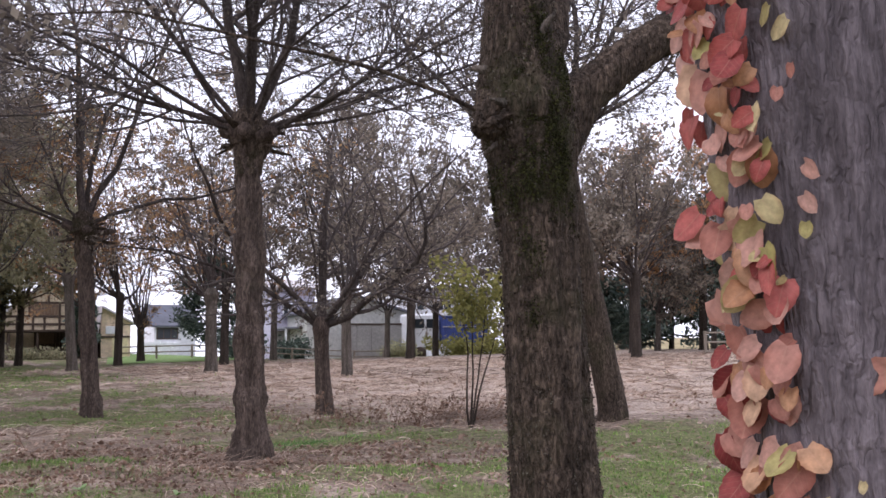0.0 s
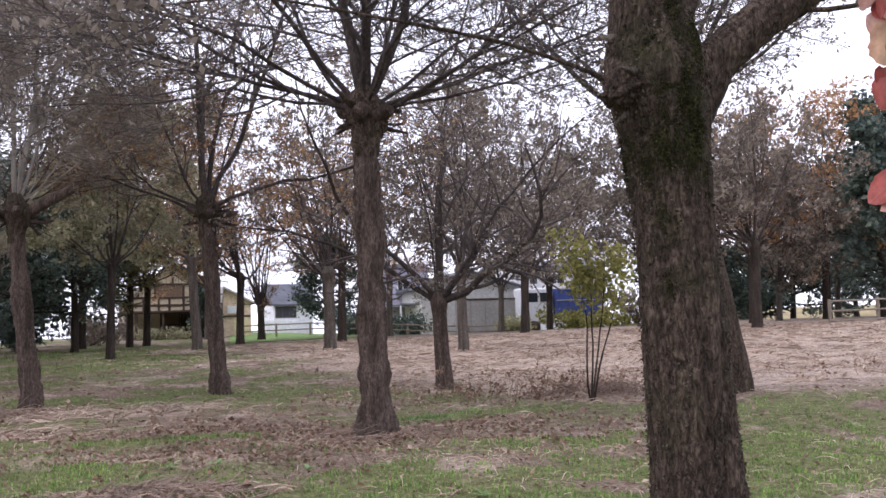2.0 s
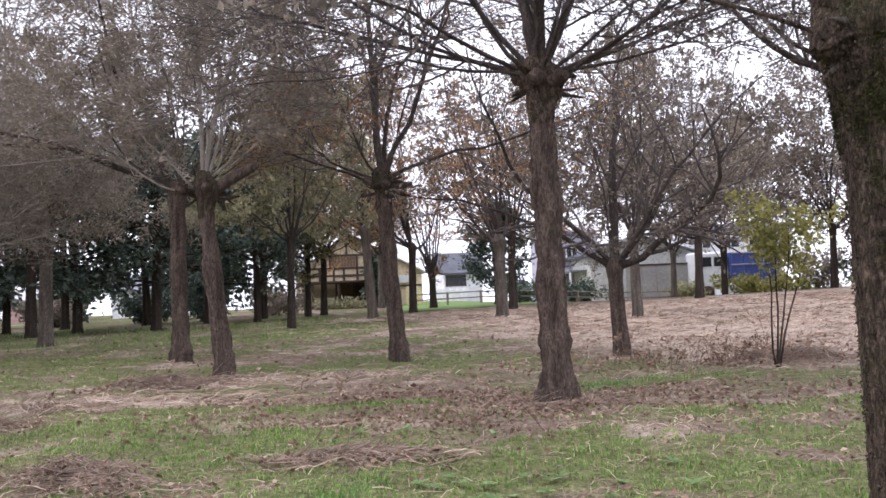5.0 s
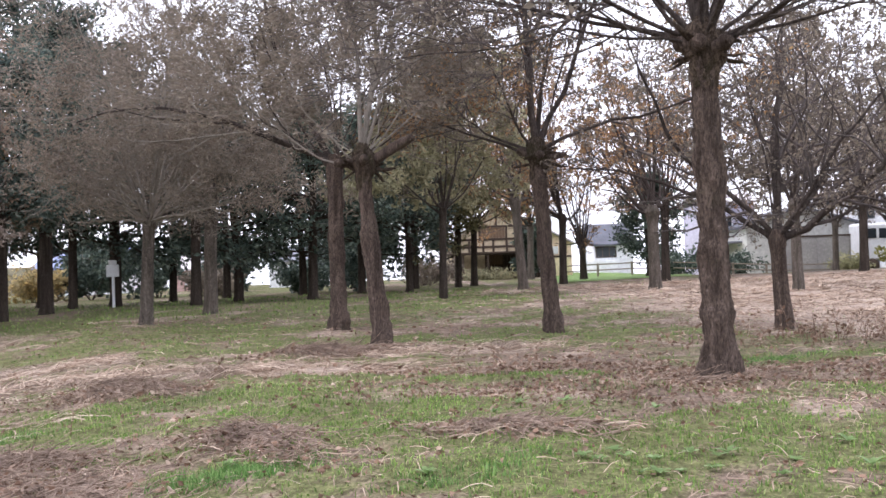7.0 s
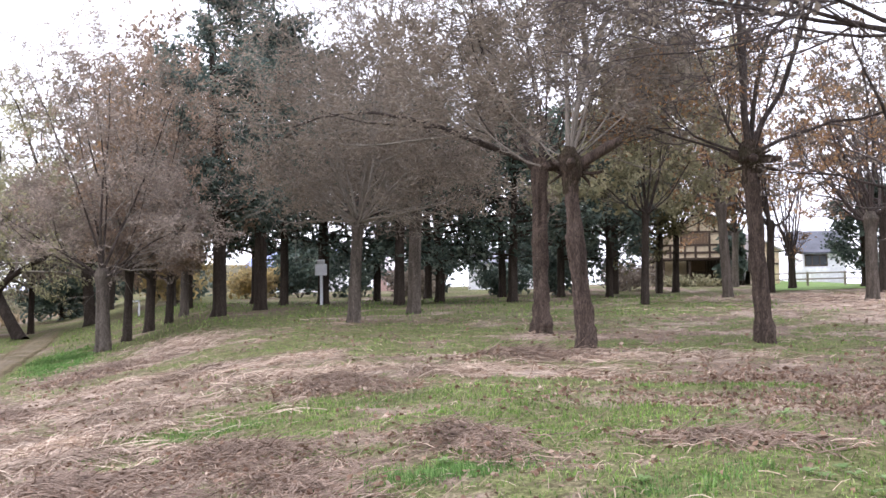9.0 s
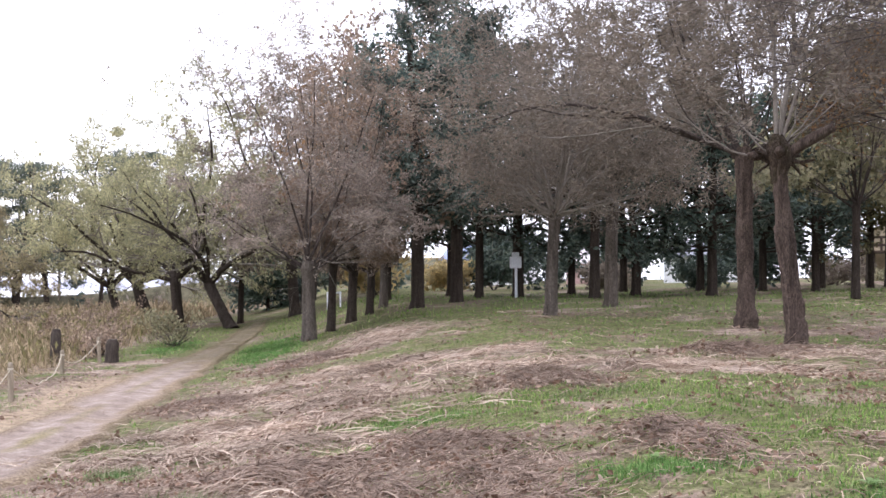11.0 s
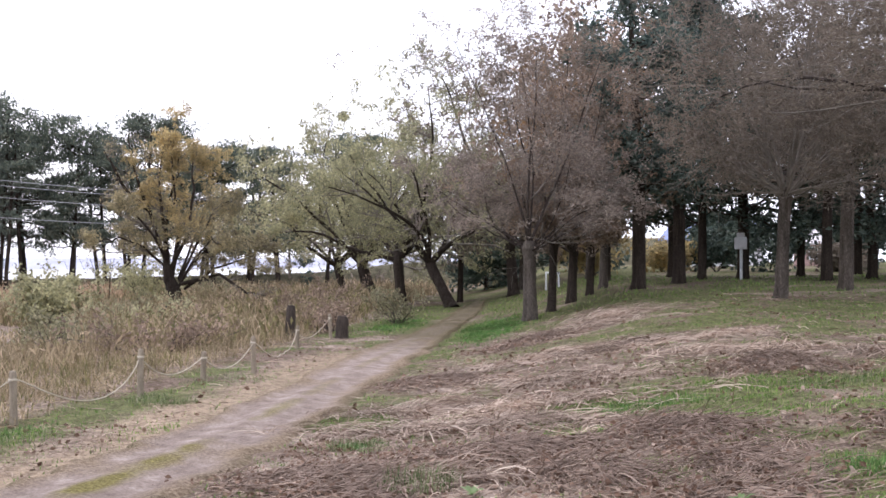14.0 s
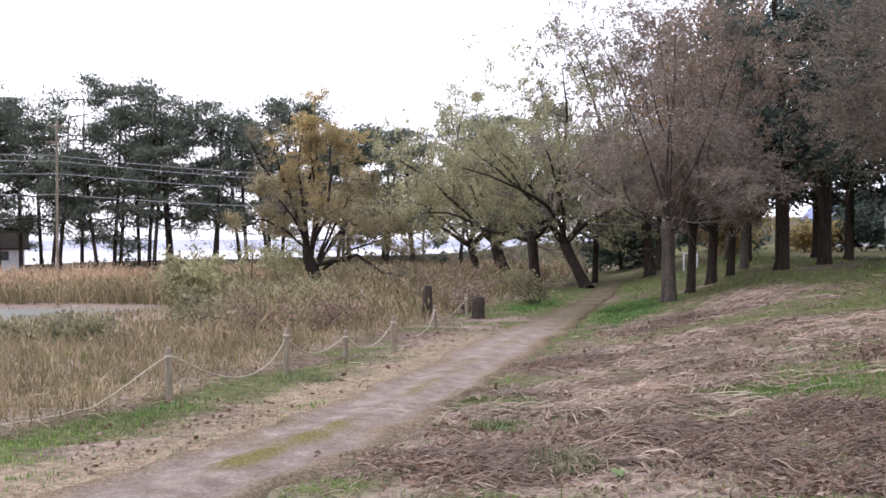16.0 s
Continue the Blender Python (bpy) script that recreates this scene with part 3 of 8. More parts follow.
def lane():
    """A farm track: two worn wheel ruts with a mossy middle."""
    m, n, l, p = material("track_earth")
    tc = n.new("ShaderNodeTexCoord")
    uv = n.new("ShaderNodeAttribute")
    uv.attribute_name = "across"
    fine = noise_node(n, l, tc.outputs["Object"], 30.0, 5.0, 0.7)
    mid = noise_node(n, l, tc.outputs["Object"], 2.3, 8.0, 0.8)
    grit = noise_node(n, l, tc.outputs["Object"], 3.0, 9.0, 0.7)
    earth = ramp(n, [(0.25, (0.2, 0.155, 0.13)), (0.5, (0.37, 0.3, 0.26)), (0.72, (0.58, 0.49, 0.44))])
    l.new(grit.outputs["Fac"], earth.inputs["Fac"])
    weeds = ramp(n, [(0.3, (0.13, 0.115, 0.05)), (0.55, (0.27, 0.235, 0.09)), (0.8, (0.4, 0.34, 0.13))])
    l.new(fine.outputs["Fac"], weeds.inputs["Fac"])
    verge = ramp(n, [(0.28, (0.17, 0.118, 0.078)), (0.5, (0.31, 0.24, 0.168)), (0.75, (0.46, 0.37, 0.275))])
    l.new(fine.outputs["Fac"], verge.inputs["Fac"])
    sep = n.new("ShaderNodeSeparateColor")
    l.new(uv.outputs["Color"], sep.inputs[0])
    for sock, col, lo, hi in ((sep.outputs[0], weeds, 0.52, 0.98), (sep.outputs[1], verge, 0.4, 0.85)):
        add = n.new("ShaderNodeMath")
        add.operation = "ADD"
        l.new(mid.outputs["Fac"], add.inputs[0])
        l.new(sock, add.inputs[1])
        hf = n.new("ShaderNodeMath")
        hf.operation = "MULTIPLY"
        hf.inputs[1].default_value = 0.6
        l.new(add.outputs[0], hf.inputs[0])
        r = ramp(n, [(lo, (0, 0, 0)), (hi, (1, 1, 1))])
        l.new(hf.outputs[0], r.inputs["Fac"])
        base = earth.outputs["Color"] if col is weeds else c
        c = mix_node(n, l, r.outputs["Color"], base, col.outputs["Color"])
    litter = ramp(n, [(0.3, (0.05, 0.042, 0.026)), (0.5, (0.13, 0.115, 0.062)), (0.75, (0.26, 0.21, 0.14))])
    l.new(fine.outputs["Fac"], litter.inputs["Fac"])
    c = mix_node(n, l, sep.outputs[2], c, litter.outputs["Color"])
    speck = ramp(n, [(0.3, (0.68, 0.66, 0.64)), (0.7, (1.25, 1.24, 1.22))])
    l.new(fine.outputs["Fac"], speck.inputs["Fac"])
    c = mix_node(n, l, 1.0, c, speck.outputs["Color"], "MULTIPLY")
    l.new(c, p.inputs["Base Color"])
    p.inputs["Roughness"].default_value = 1.0
    p.inputs["Specular IOR Level"].default_value = 0.1
    bump(n, l, fine.outputs["Fac"], 1.0, 0.05, p)
    line = lane_points(60)
    tan = unit(np.gradient(line, axis=0))
    nrm = np.stack([tan[:, 1], -tan[:, 0]], -1)
    a = np.linspace(-1, 1, 25)
    wob = fbm(np.arange(len(line)) * 0.15, np.zeros(len(line)), 41) - 0.5
    half = (0.9 + 0.5 * wob) * (1 - 0.3 * smooth(20, 27, line[:, 1]))
    XY = line[:, None] + nrm[:, None] * (a[None, :, None] * half[:, None, None]) + nrm[:, None] * 0.02
    X, Y = XY[..., 0], XY[..., 1]
    rut = -0.035 * np.exp(-((np.abs(a) - 0.45) / 0.2) ** 2)
    Z = surface_z(X, Y) + 0.06 + rut[None] - 0.1 * smooth(0.72, 1.0, np.abs(a))[None] - 0.06 * (fbm(X * 2.2, Y * 2.2, 79) - 0.5) * smooth(0.4, 0.9, np.abs(a))[None]
    i = np.arange(X.size).reshape(X.shape)
    me = raw_mesh("road", np.stack([X, Y, Z], -1), np.stack([i[:-1, :-1], i[:-1, 1:], i[1:, 1:], i[1:, :-1]], -1).reshape(-1, 4))
    cen = np.exp(-(a / 0.22) ** 2)[None] * (0.25 + (0.9 - 0.5 * smooth(9, 14, Y)) * smooth(0.32, 0.62, fbm(X * 1.3, Y * 1.3, 77)) + 0.75 * np.exp(-(((Y - 7.8) / 1.5) ** 2)))
    ver = smooth(0.35, 0.95, np.abs(a))[None] * (0.7 + 0.9 * fbm(X * 1.6, Y * 1.6, 78)) + 0.5 * smooth(0.55, 0.75, fbm(X * 0.9, Y * 0.9, 80)) + 0.45 * smooth(11, 24, Y) * fbm(X * 1.1, Y * 1.1, 82)
    old = np.clip(smooth(18, 27, Y) * (0.45 + 0.6 * fbm(X * 1.2, Y * 1.2, 84)) + 0.9 * smooth(0.6, 1.0, np.abs(a))[None] * smooth(0.35, 0.6, fbm(X * 1.4, Y * 1.4, 85)), 0, 1)
    col = me.color_attributes.new("across", "FLOAT_COLOR", "POINT")
    col.data.foreach_set("color", np.stack([cen, ver, old, ver * 0 + 1], -1).astype(np.float32).ravel())
    return tagged(mesh_ob("road", me, m), "pale earth farm track with a mossy middle strip", "road", kind="structure")


def water_material():
    m, n, l, p = material("still_water")
    tc = n.new("ShaderNodeTexCoord")
    ns = noise_node(n, l, tc.outputs["Object"], 1.5, 3.0)
    r = ramp(n, [(0.3, (0.12, 0.125, 0.105)), (0.7, (0.17, 0.175, 0.15))])
    l.new(ns.outputs["Fac"], r.inputs["Fac"])
    l.new(r.outputs["Color"], p.inputs["Base Color"])
    p.inputs["Roughness"].default_value = 0.55
    p.inputs["Specular IOR Level"].default_value = 0.25
    bump(n, l, ns.outputs["Fac"], 0.15, 0.02, p)
    return m


WATER = water_material()


def pond():
    n = 72
    ang = np.linspace(0, 2 * np.pi, n, endpoint=False)
    r = 1.02 + 0.03 * np.sin(5 * ang + 1)
    u, w = 18.0 * r * np.cos(ang), 5.6 * r * np.sin(ang)
    x, y = -40.2 + 0.54 * u - 0.84 * w, 8.2 + 0.84 * u + 0.54 * w
    v = np.concatenate([[(-40.2, 8.2, -0.54)], np.stack([x, y, np.full(n, -0.54)], -1)])
    i = np.arange(n)
    t = np.stack([np.zeros(n, int), 1 + i, 1 + (i + 1) % n], -1)
    return tagged(mesh_ob("water", raw_mesh("water", v, None, t, False), WATER), "still grey pond among reed beds", "water", kind="structure")


ground()
lane()
pond()


# ---- trees ----
def trunk_tube(path, radii, sides, rings, seed, ridge=0.05, lump=0.06, plates=0.0, fine_scale=16.0):
    """A trunk along a few points, its bark in vertical ridges and its outline uneven."""
    rng = np.random.default_rng(seed)
    path, radii = np.asarray(path, float), np.asarray(radii, float)
    t, u = np.linspace(0, 1, len(path)), np.linspace(0, 1, rings)
    P = np.stack([np.interp(u, t, path[:, i]) for i in range(3)], -1)
    for _ in range(2):
        P[1:-1] = 0.25 * P[:-2] + 0.5 * P[1:-1] + 0.25 * P[2:]
    R = np.interp(u, t, radii)
    tan = unit(np.gradient(P, axis=0))
    a = unit(np.cross(tan, np.array([0, 1.0, 0])))
    b = np.cross(tan, a)
    ang = np.linspace(0, 2 * np.pi, sides, endpoint=False)
    along = np.concatenate([[0], np.cumsum(np.linalg.norm(np.diff(P, axis=0), axis=1))])
    A, H = np.meshgrid(ang, along)
    cx, cy = np.cos(A) * 2.2 + 31 + seed, np.sin(A) * 2.2 + 17
    low = fbm(cx + H * 0.9, cy + H * 1.1, seed, 3) - 0.5
    wx, wy = R[:, None] * np.cos(A), R[:, None] * np.sin(A)
    fur = furrows(wx * fine_scale + 20, wy * fine_scale + 20, H * fine_scale + 11, seed)
    rad = R[:, None] * (1 + lump * 2 * low) + (plates or ridge * 1.3 * R.mean()) * (fur - 0.8)
    foot = np.exp(-along / 0.18)[:, None] * (0.5 + 0.5 * np.cos(A * 5 + rng.uniform(0, 6)))
    rad = rad + 0.16 * R[0] * foot
    if 0.15 < lump < 0.3:  # knotty stem on a swollen, split foot
        mid = fbm(cx * 1.3 + H * 2.6, cy * 1.3 - H * 2.1, seed + 21, 3) - 0.5
        split = 0.55 + 0.9 * fbm(cx * 1.6 + 7, cy * 1.6 + H * 2.0, seed + 23, 2)
        collar = smooth(0.55, 0.78, fbm(H * 3.4 + 0.35 * np.sin(A + seed), cx * 0.35 + cy * 0.25, seed + 25, 2))
        rad = rad + R[:, None] * (0.5 * mid - 0.08 + 0.22 * collar) + 0.26 * R.mean() * split * (1 - smooth(0.32, 0.4, H + 0.1 * np.sin(A * 3 + seed)))
    v = P[:, None] + rad[..., None] * (np.cos(A)[..., None] * a[:, None] + np.sin(A)[..., None] * b[:, None])
    i = np.arange(rings * sides).reshape(rings, sides)
    j = np.roll(i, -1, axis=1)
    q = np.stack([i[:-1], j[:-1], j[1:], i[1:]], -1).reshape(-1, 4)
    top = [np.stack([np.full(1, i[-1, 0]), i[-1, c : c + 1], i[-1, c + 1 : c + 2]], -1) for c in range(1, sides - 1)]
    return v.reshape(-1, 3), q, np.concatenate(top)


def crown(limbs, radii, rng, plan, leaf_n, leaf_size, least=0.004, sides=(4, 3, 3), gaps=0.0, seed=0):
    """Branches on branches, with clearings in the crown; returns a Pile of twigs and the places where leaves sit."""
    pile, P, R = Pile(), limbs, radii
    tips = []
    for lvl, (count, lo, spread, ratio, k, wander, lift) in enumerate(plan):
        P, R = sprout(P, R, count, lo, 1.0, spread, ratio, k, wander, lift, rng, 0.62, least)
        if gaps and lvl:
            mx, my, mz = (P[:, -1] * (1.1, 1.1, 1.5)).T
            keep = 0.6 * noise3(mx, my, mz, seed) + 0.4 * noise3(mx * 2.3, my * 2.3, mz * 2.3, seed + 1) > gaps
            P, R = P[keep], R[keep]
        pile.add(*tubes(P, R, sides[min(lvl, len(sides) - 1)], close=False))
        if lvl >= len(plan) - 2:
            tips.append(P)
    at = np.concatenate([p[:, 1:].reshape(-1, 3) for p in tips])
    pick = rng.integers(0, len(at), leaf_n)
    return pile, at[pick] + rng.standard_normal((leaf_n, 3)) * leaf_size * 0.5


# level: shoots on each, lowest start, spread, length ratio, points, wander, lift
NEAR_PLAN = [(7, 0.12, (25, 65), (0.3, 0.6), 7, 0.16, 0.05), (6, 0.15, (25, 70), (0.35, 0.65), 5, 0.2, 0.03), (4, 0.2, (25, 75), (0.4, 0.8), 3, 0.22, 0.02)]
DENSE_PLAN = [(8, 0.2, (25, 75), (0.35, 0.75), 7, 0.24, 0.05), (6, 0.12, (25, 80), (0.35, 0.75), 4, 0.28, 0.02), (2, 0.15, (25, 80), (0.4, 0.8), 3, 0.3, 0.0)]
FAR_PLAN = [(5, 0.15, (25, 65), (0.35, 0.65), 4, 0.16, 0.04), (4, 0.15, (25, 75), (0.4, 0.7), 3, 0.2, 0.02), (2, 0.2, (25, 75), (0.4, 0.8), 2, 0.2, 0.0)]
FINE_PLAN = [(9, 0.1, (25, 65), (0.3, 0.6), 6, 0.18, 0.04), (7, 0.12, (25, 75), (0.35, 0.65), 4, 0.24, 0.0), (5, 0.15, (25, 80), (0.35, 0.75), 3, 0.28, -0.02)]


def tree(name, x, y, label, seed, diam=0.4, head=3.3, height=8.0, spread=3.6, uprights=5, wides=7, lean=(0.0, 0.0), barkmat=None, twigmat=None,
         leafmat=None, leaf_n=5000, leaf_size=0.07, plan=None, slim=0.6, knob=1.35, sides=20, rings=46, category="tree", group="pollarded trees", droop=0.0, lump=0.06, ridge=0.05, flare=1.22, wide_lift=0.1, stubs=1, least=0.004, stub_dirs=(), boughs=(), limbmat=None, rod=1.0, level=0.0, crook=0.07, gaps=0.0):
    """A pollarded tree: trunk with a swollen head, rods that rise from it, wide limbs and a mesh of twigs."""
    rng = np.random.default_rng(seed)
    base = thing(name, x, y, gz(x, y) - 0.06, label, category, group)
    lx, ly = lean
    path = [(0, 0, 0), (0.02, 0, 0.25), (lx * 0.4, ly * 0.4, head * 0.45), (lx * 0.85, ly * 0.85, head * 0.86), (lx, ly, head), (lx, ly, head + 0.3 * diam + 0.1)]
    r = diam / 2
    rad = [r * flare, r * (0.55 + 0.45 * flare) * 0.98, r * 0.95, r * 0.9, r * knob, r * 0.75]
    mesh_ob("trunk", Pile().add(*trunk_tube(path, rad, sides, rings, seed, ridge, lump)).mesh("trunk"), barkmat, base)
    top = np.array([lx, ly, head])
    n = uprights + wides
    az = rng.uniform(0, 2 * np.pi, n) + np.arange(n) * 2.4
    el = np.radians(np.concatenate([rng.uniform(62, 86, uprights), rng.uniform(12, 42, wides)]))
    way = np.stack([np.cos(az) * np.cos(el), np.sin(az) * np.cos(el), np.sin(el)], -1)
    length = np.concatenate([(height - head) * rng.uniform(0.75, 1.0, uprights), spread * rng.uniform(0.75, 1.1, wides)])
    at = top + way * r * 0.6 + np.stack([np.zeros(n), np.zeros(n), rng.uniform(-0.25, 0.12, n) * max(1.0, head / 4)], -1)
    limbs = np.concatenate([grow(at[:uprights], way[:uprights], length[:uprights], 10, 0.07, 0.05, rng), grow(at[uprights:], way[uprights:], length[uprights:], 10, 0.13, wide_lift, rng)])
    limbs[..., 2] = np.maximum(limbs[..., 2], head - 0.1 + 0.06 * np.arange(10))
    thick = np.concatenate([rng.uniform(0.1, 0.19, uprights), rng.uniform(0.06, 0.18, wides)]) * diam * rod
    radii = thick[:, None] * np.linspace(1.0, 0.22, 10)
    if boughs:  # limbs of a known heading, rise, length and thickness
        b = np.array(boughs)
        e = np.radians(b[:, 1])
        way = np.stack([np.cos(b[:, 0]) * np.cos(e), np.sin(b[:, 0]) * np.cos(e), np.sin(e)], -1)
        limbs = np.concatenate([grow(top + way * r * 0.8, way, b[:, 2], 10, crook, 0.015, rng), limbs])
        radii = np.concatenate([b[:, 3:4] * np.linspace(1.0, 0.25, 10), radii])
        n = len(limbs)
    for i in range(n):
        v, q, t = tubes(limbs[i : i + 1], radii[i : i + 1], 7, 0.05, rng)
        mesh_ob("limb", Pile().add(v, q, t).mesh("limb"), limbmat or BARK_LIMB, base)
    for i in range(max(stubs, len(stub_dirs))):
        a, far = stub_dirs[i] if i < len(stub_dirs) else (rng.uniform(0, 6.28), 0.5 + diam * 0.6)
        P = grow(top[None] + [[0, 0, -0.1]], [[math.cos(a), math.sin(a), 0.25]], np.array([far]), 6, 0.1, 0.02, rng)
        v, q, t = tubes(P, np.array([[0.2, 0.19, 0.17, 0.17, 0.18, 0.12]]) * diam * (1.75 if far > 0.8 else 1.1 if far > 0.45 else 1.5), 10, 0.1, rng)
        mesh_ob("stub", Pile().add(v, q, t).mesh("stub"), barkmat, base, "cut-off limb stub")
    plan = plan or NEAR_PLAN
    pile, spots = crown(limbs, radii, rng, plan, leaf_n, leaf_size, least, gaps=gaps, seed=seed)
    mesh_ob("crown", pile.mesh("twigs"), twigmat, base, kind="stuff")
    if stub_dirs:
        hp = [(lx * 0.95, ly, head - 0.5), (lx, ly, head - 0.32), (lx + 0.03, ly, head - 0.16), (lx, ly, head), (lx - 0.02, ly, head + 0.14), (lx, ly, head + 0.3)]
        mesh_ob("head", Pile().add(*trunk_tube(hp, [r * 0.8, r * 1.0, r * 1.35, r * 1.5, r * 1.2, r * 0.55], 48, 44, seed + 3, 0.2, 0.45, 0.03, 22.0)).mesh("head"), BARK_MOSSY, base, "swollen dark pollard head")
        P = grow(np.tile(top, (16, 1)) + rng.normal(0, 0.5 * r, (16, 3)) + [0, 0, -0.08], rng.normal(0, 1, (16, 3)) * [1, 1, 0.35], np.full(16, 0.2 + 1.0 * r) * rng.uniform(0.8, 1.5, 16), 5, 0.15, 0.03, rng)
        for i in range(16):
            v, q, t = tubes(P[i : i + 1], np.array([[0.06, 0.05, 0.045, 0.04, 0.02]]) * rng.uniform(0.35, 1.0), 6, 0.12, rng)
            mesh_ob("snag", Pile().add(v, q, t).mesh("snag"), BARK_MOSSY, base, "short broken branch end")
        spots = spots[np.linalg.norm(spots - top, axis=1) > 1.1]
    if plan is DENSE_PLAN:
        spots = spots[spots[:, 2] > head + 0.15 + 0.6 * rng.standard_normal(len(spots))]
    if leaf_n:
        mesh_ob("foliage", Pile().add(*leaves(spots, leaf_size, rng, slim, droop, level)).mesh("leaves", False), leafmat, base, kind="stuff")
    return base


def evergreen(name, x, y, label, seed, height=10.0, width=5.0, low=2.2, diam=0.4, leafmat=None, barkmat=None, leaf_n=9000, leaf_size=0.16, cone=0.5, group="evergreens", boughs=70, droop=0.1):
    """A dense evergreen: straight trunk, boughs all the way up and a thick uneven coat of leaves."""
    rng = np.random.default_rng(seed)
    base = thing(name, x, y, gz(x, y) - 0.06, label, "tree", group)
    r = diam / 2
    path = [(0, 0, 0), (0.03, 0, 0.3), (0.05, 0.02, low), (rng.uniform(-0.2, 0.2), 0, height * 0.6), (rng.uniform(-0.3, 0.3), 0, height * 0.95)]
    mesh_ob("trunk", Pile().add(*trunk_tube(path, [r * 1.3, r * 1.05, r, r * 0.6, r * 0.12], 14, 40, seed)).mesh("trunk"), barkmat, base)
    h = low + (height - low) * rng.uniform(0, 1, boughs) ** 0.85
    u = (h - low) / (height - low)
    wid = 0.5 * width * (np.sqrt(np.clip(1 - (2 * np.clip(u, 0, 1) - 0.7) ** 2 / 1.8, 0.04, 1)) * (1 - cone) + cone * (1.02 - u))
    az = rng.uniform(0, 2 * np.pi, boughs)
    el = np.radians(rng.uniform(-8, 30, boughs))
    way = np.stack([np.cos(az) * np.cos(el), np.sin(az) * np.cos(el), np.sin(el)], -1)
    P = grow(np.stack([0.03 * np.cos(az), 0.03 * np.sin(az), h], -1), way, wid * rng.uniform(0.7, 1.12, boughs), 7, 0.12, 0.02, rng)
    R = (0.05 * diam + 0.012 * wid)[:, None] * np.linspace(1, 0.25, 7)
    pile = Pile().add(*tubes(P, R, 5))
    Q, S = sprout(P, R, 5, 0.25, 1.0, (30, 75), (0.2, 0.45), 3, 0.2, 0.0, rng, 0.6, 0.006)
    pile.add(*tubes(Q, S, 3, close=False))
    mesh_ob("crown", pile.mesh("boughs"), barkmat, base, kind="stuff")
    at = np.concatenate([P[:, 2:].reshape(-1, 3), Q.reshape(-1, 3), Q[:, 1:].reshape(-1, 3)])
    spots = at[rng.integers(0, len(at), leaf_n)] + rng.standard_normal((leaf_n, 3)) * 0.17 * (width / 5)
    mesh_ob("foliage", Pile().add(*leaves(spots, leaf_size, rng, 0.55, droop, 0.3)).mesh("leaves", False), leafmat, base, kind="stuff")
    return base


def pine(name, x, y, label, seed, height=15.0, width=7.0, bare=0.42, lean=(0.5, 0.0), leaf_n=4500):
    """A tall shore pine: a bare leaning trunk, crooked limbs and flat pads of needles."""
    rng = np.random.default_rng(seed)
    base = thing(name, x, y, gz(x, y) - 0.1, label, "tree", "shore pines")
    lx, ly = lean
    path = [(0, 0, 0), (lx * 0.15, ly * 0.15, height * 0.2), (lx * 0.6, ly * 0.6, height * 0.45), (lx * 0.8, ly, height * 0.7), (lx * 1.1, ly, height * 0.95)]
    r = 0.15
    mesh_ob("trunk", Pile().add(*trunk_tube(path, [r * 1.3, r, r * 0.85, r * 0.6, r * 0.2], 10, 24, seed)).mesh("trunk"), BARK_DARK, base)
    n = 15
    h = height * np.sort(rng.uniform(bare, 0.97, n))
    az = rng.uniform(0, 2 * np.pi, n) + np.arange(n) * 2.4
    way = np.stack([np.cos(az), np.sin(az), rng.uniform(-0.12, 0.3, n)], -1)
    px = np.interp(h / height, [0, 0.2, 0.45, 0.7, 0.95], [p[0] for p in path])
    py = np.interp(h / height, [0, 0.2, 0.45, 0.7, 0.95], [p[1] for p in path])
    length = 0.5 * width * rng.uniform(0.55, 1.1, n) * (1.2 - 0.55 * (h / height - bare) / (1 - bare))
    P = grow(np.stack([px, py, h], -1), way, length, 7, 0.2, 0.03, rng)
    R = 0.065 * np.linspace(1, 0.25, 7) * np.ones((n, 1))
    pile = Pile().add(*tubes(P, R, 5))
    Q, S = sprout(P, R, 4, 0.4, 1.0, (25, 70), (0.25, 0.5), 4, 0.2, 0.06, rng, 0.5, 0.012)
    pile.add(*tubes(Q, S, 3, close=False))
    mesh_ob("crown", pile.mesh("limbs"), BARK_DARK, base, kind="stuff")
    ends = np.concatenate([Q[:, -1], P[:, -1]])
    ends = ends[rng.random(len(ends)) < 0.8]
    who = rng.integers(0, len(ends), leaf_n)
    off = rng.standard_normal((leaf_n, 3)) * np.array([0.55, 0.55, 0.17]) * (width / 7) * rng.uniform(0.6, 1.2, len(ends))[who][:, None]
    mesh_ob("foliage", Pile().add(*leaves(ends[who] + off, 0.37, rng, 0.26, -0.7)).mesh("needles", False), LEAF_PINE, base, kind="stuff")
    return base


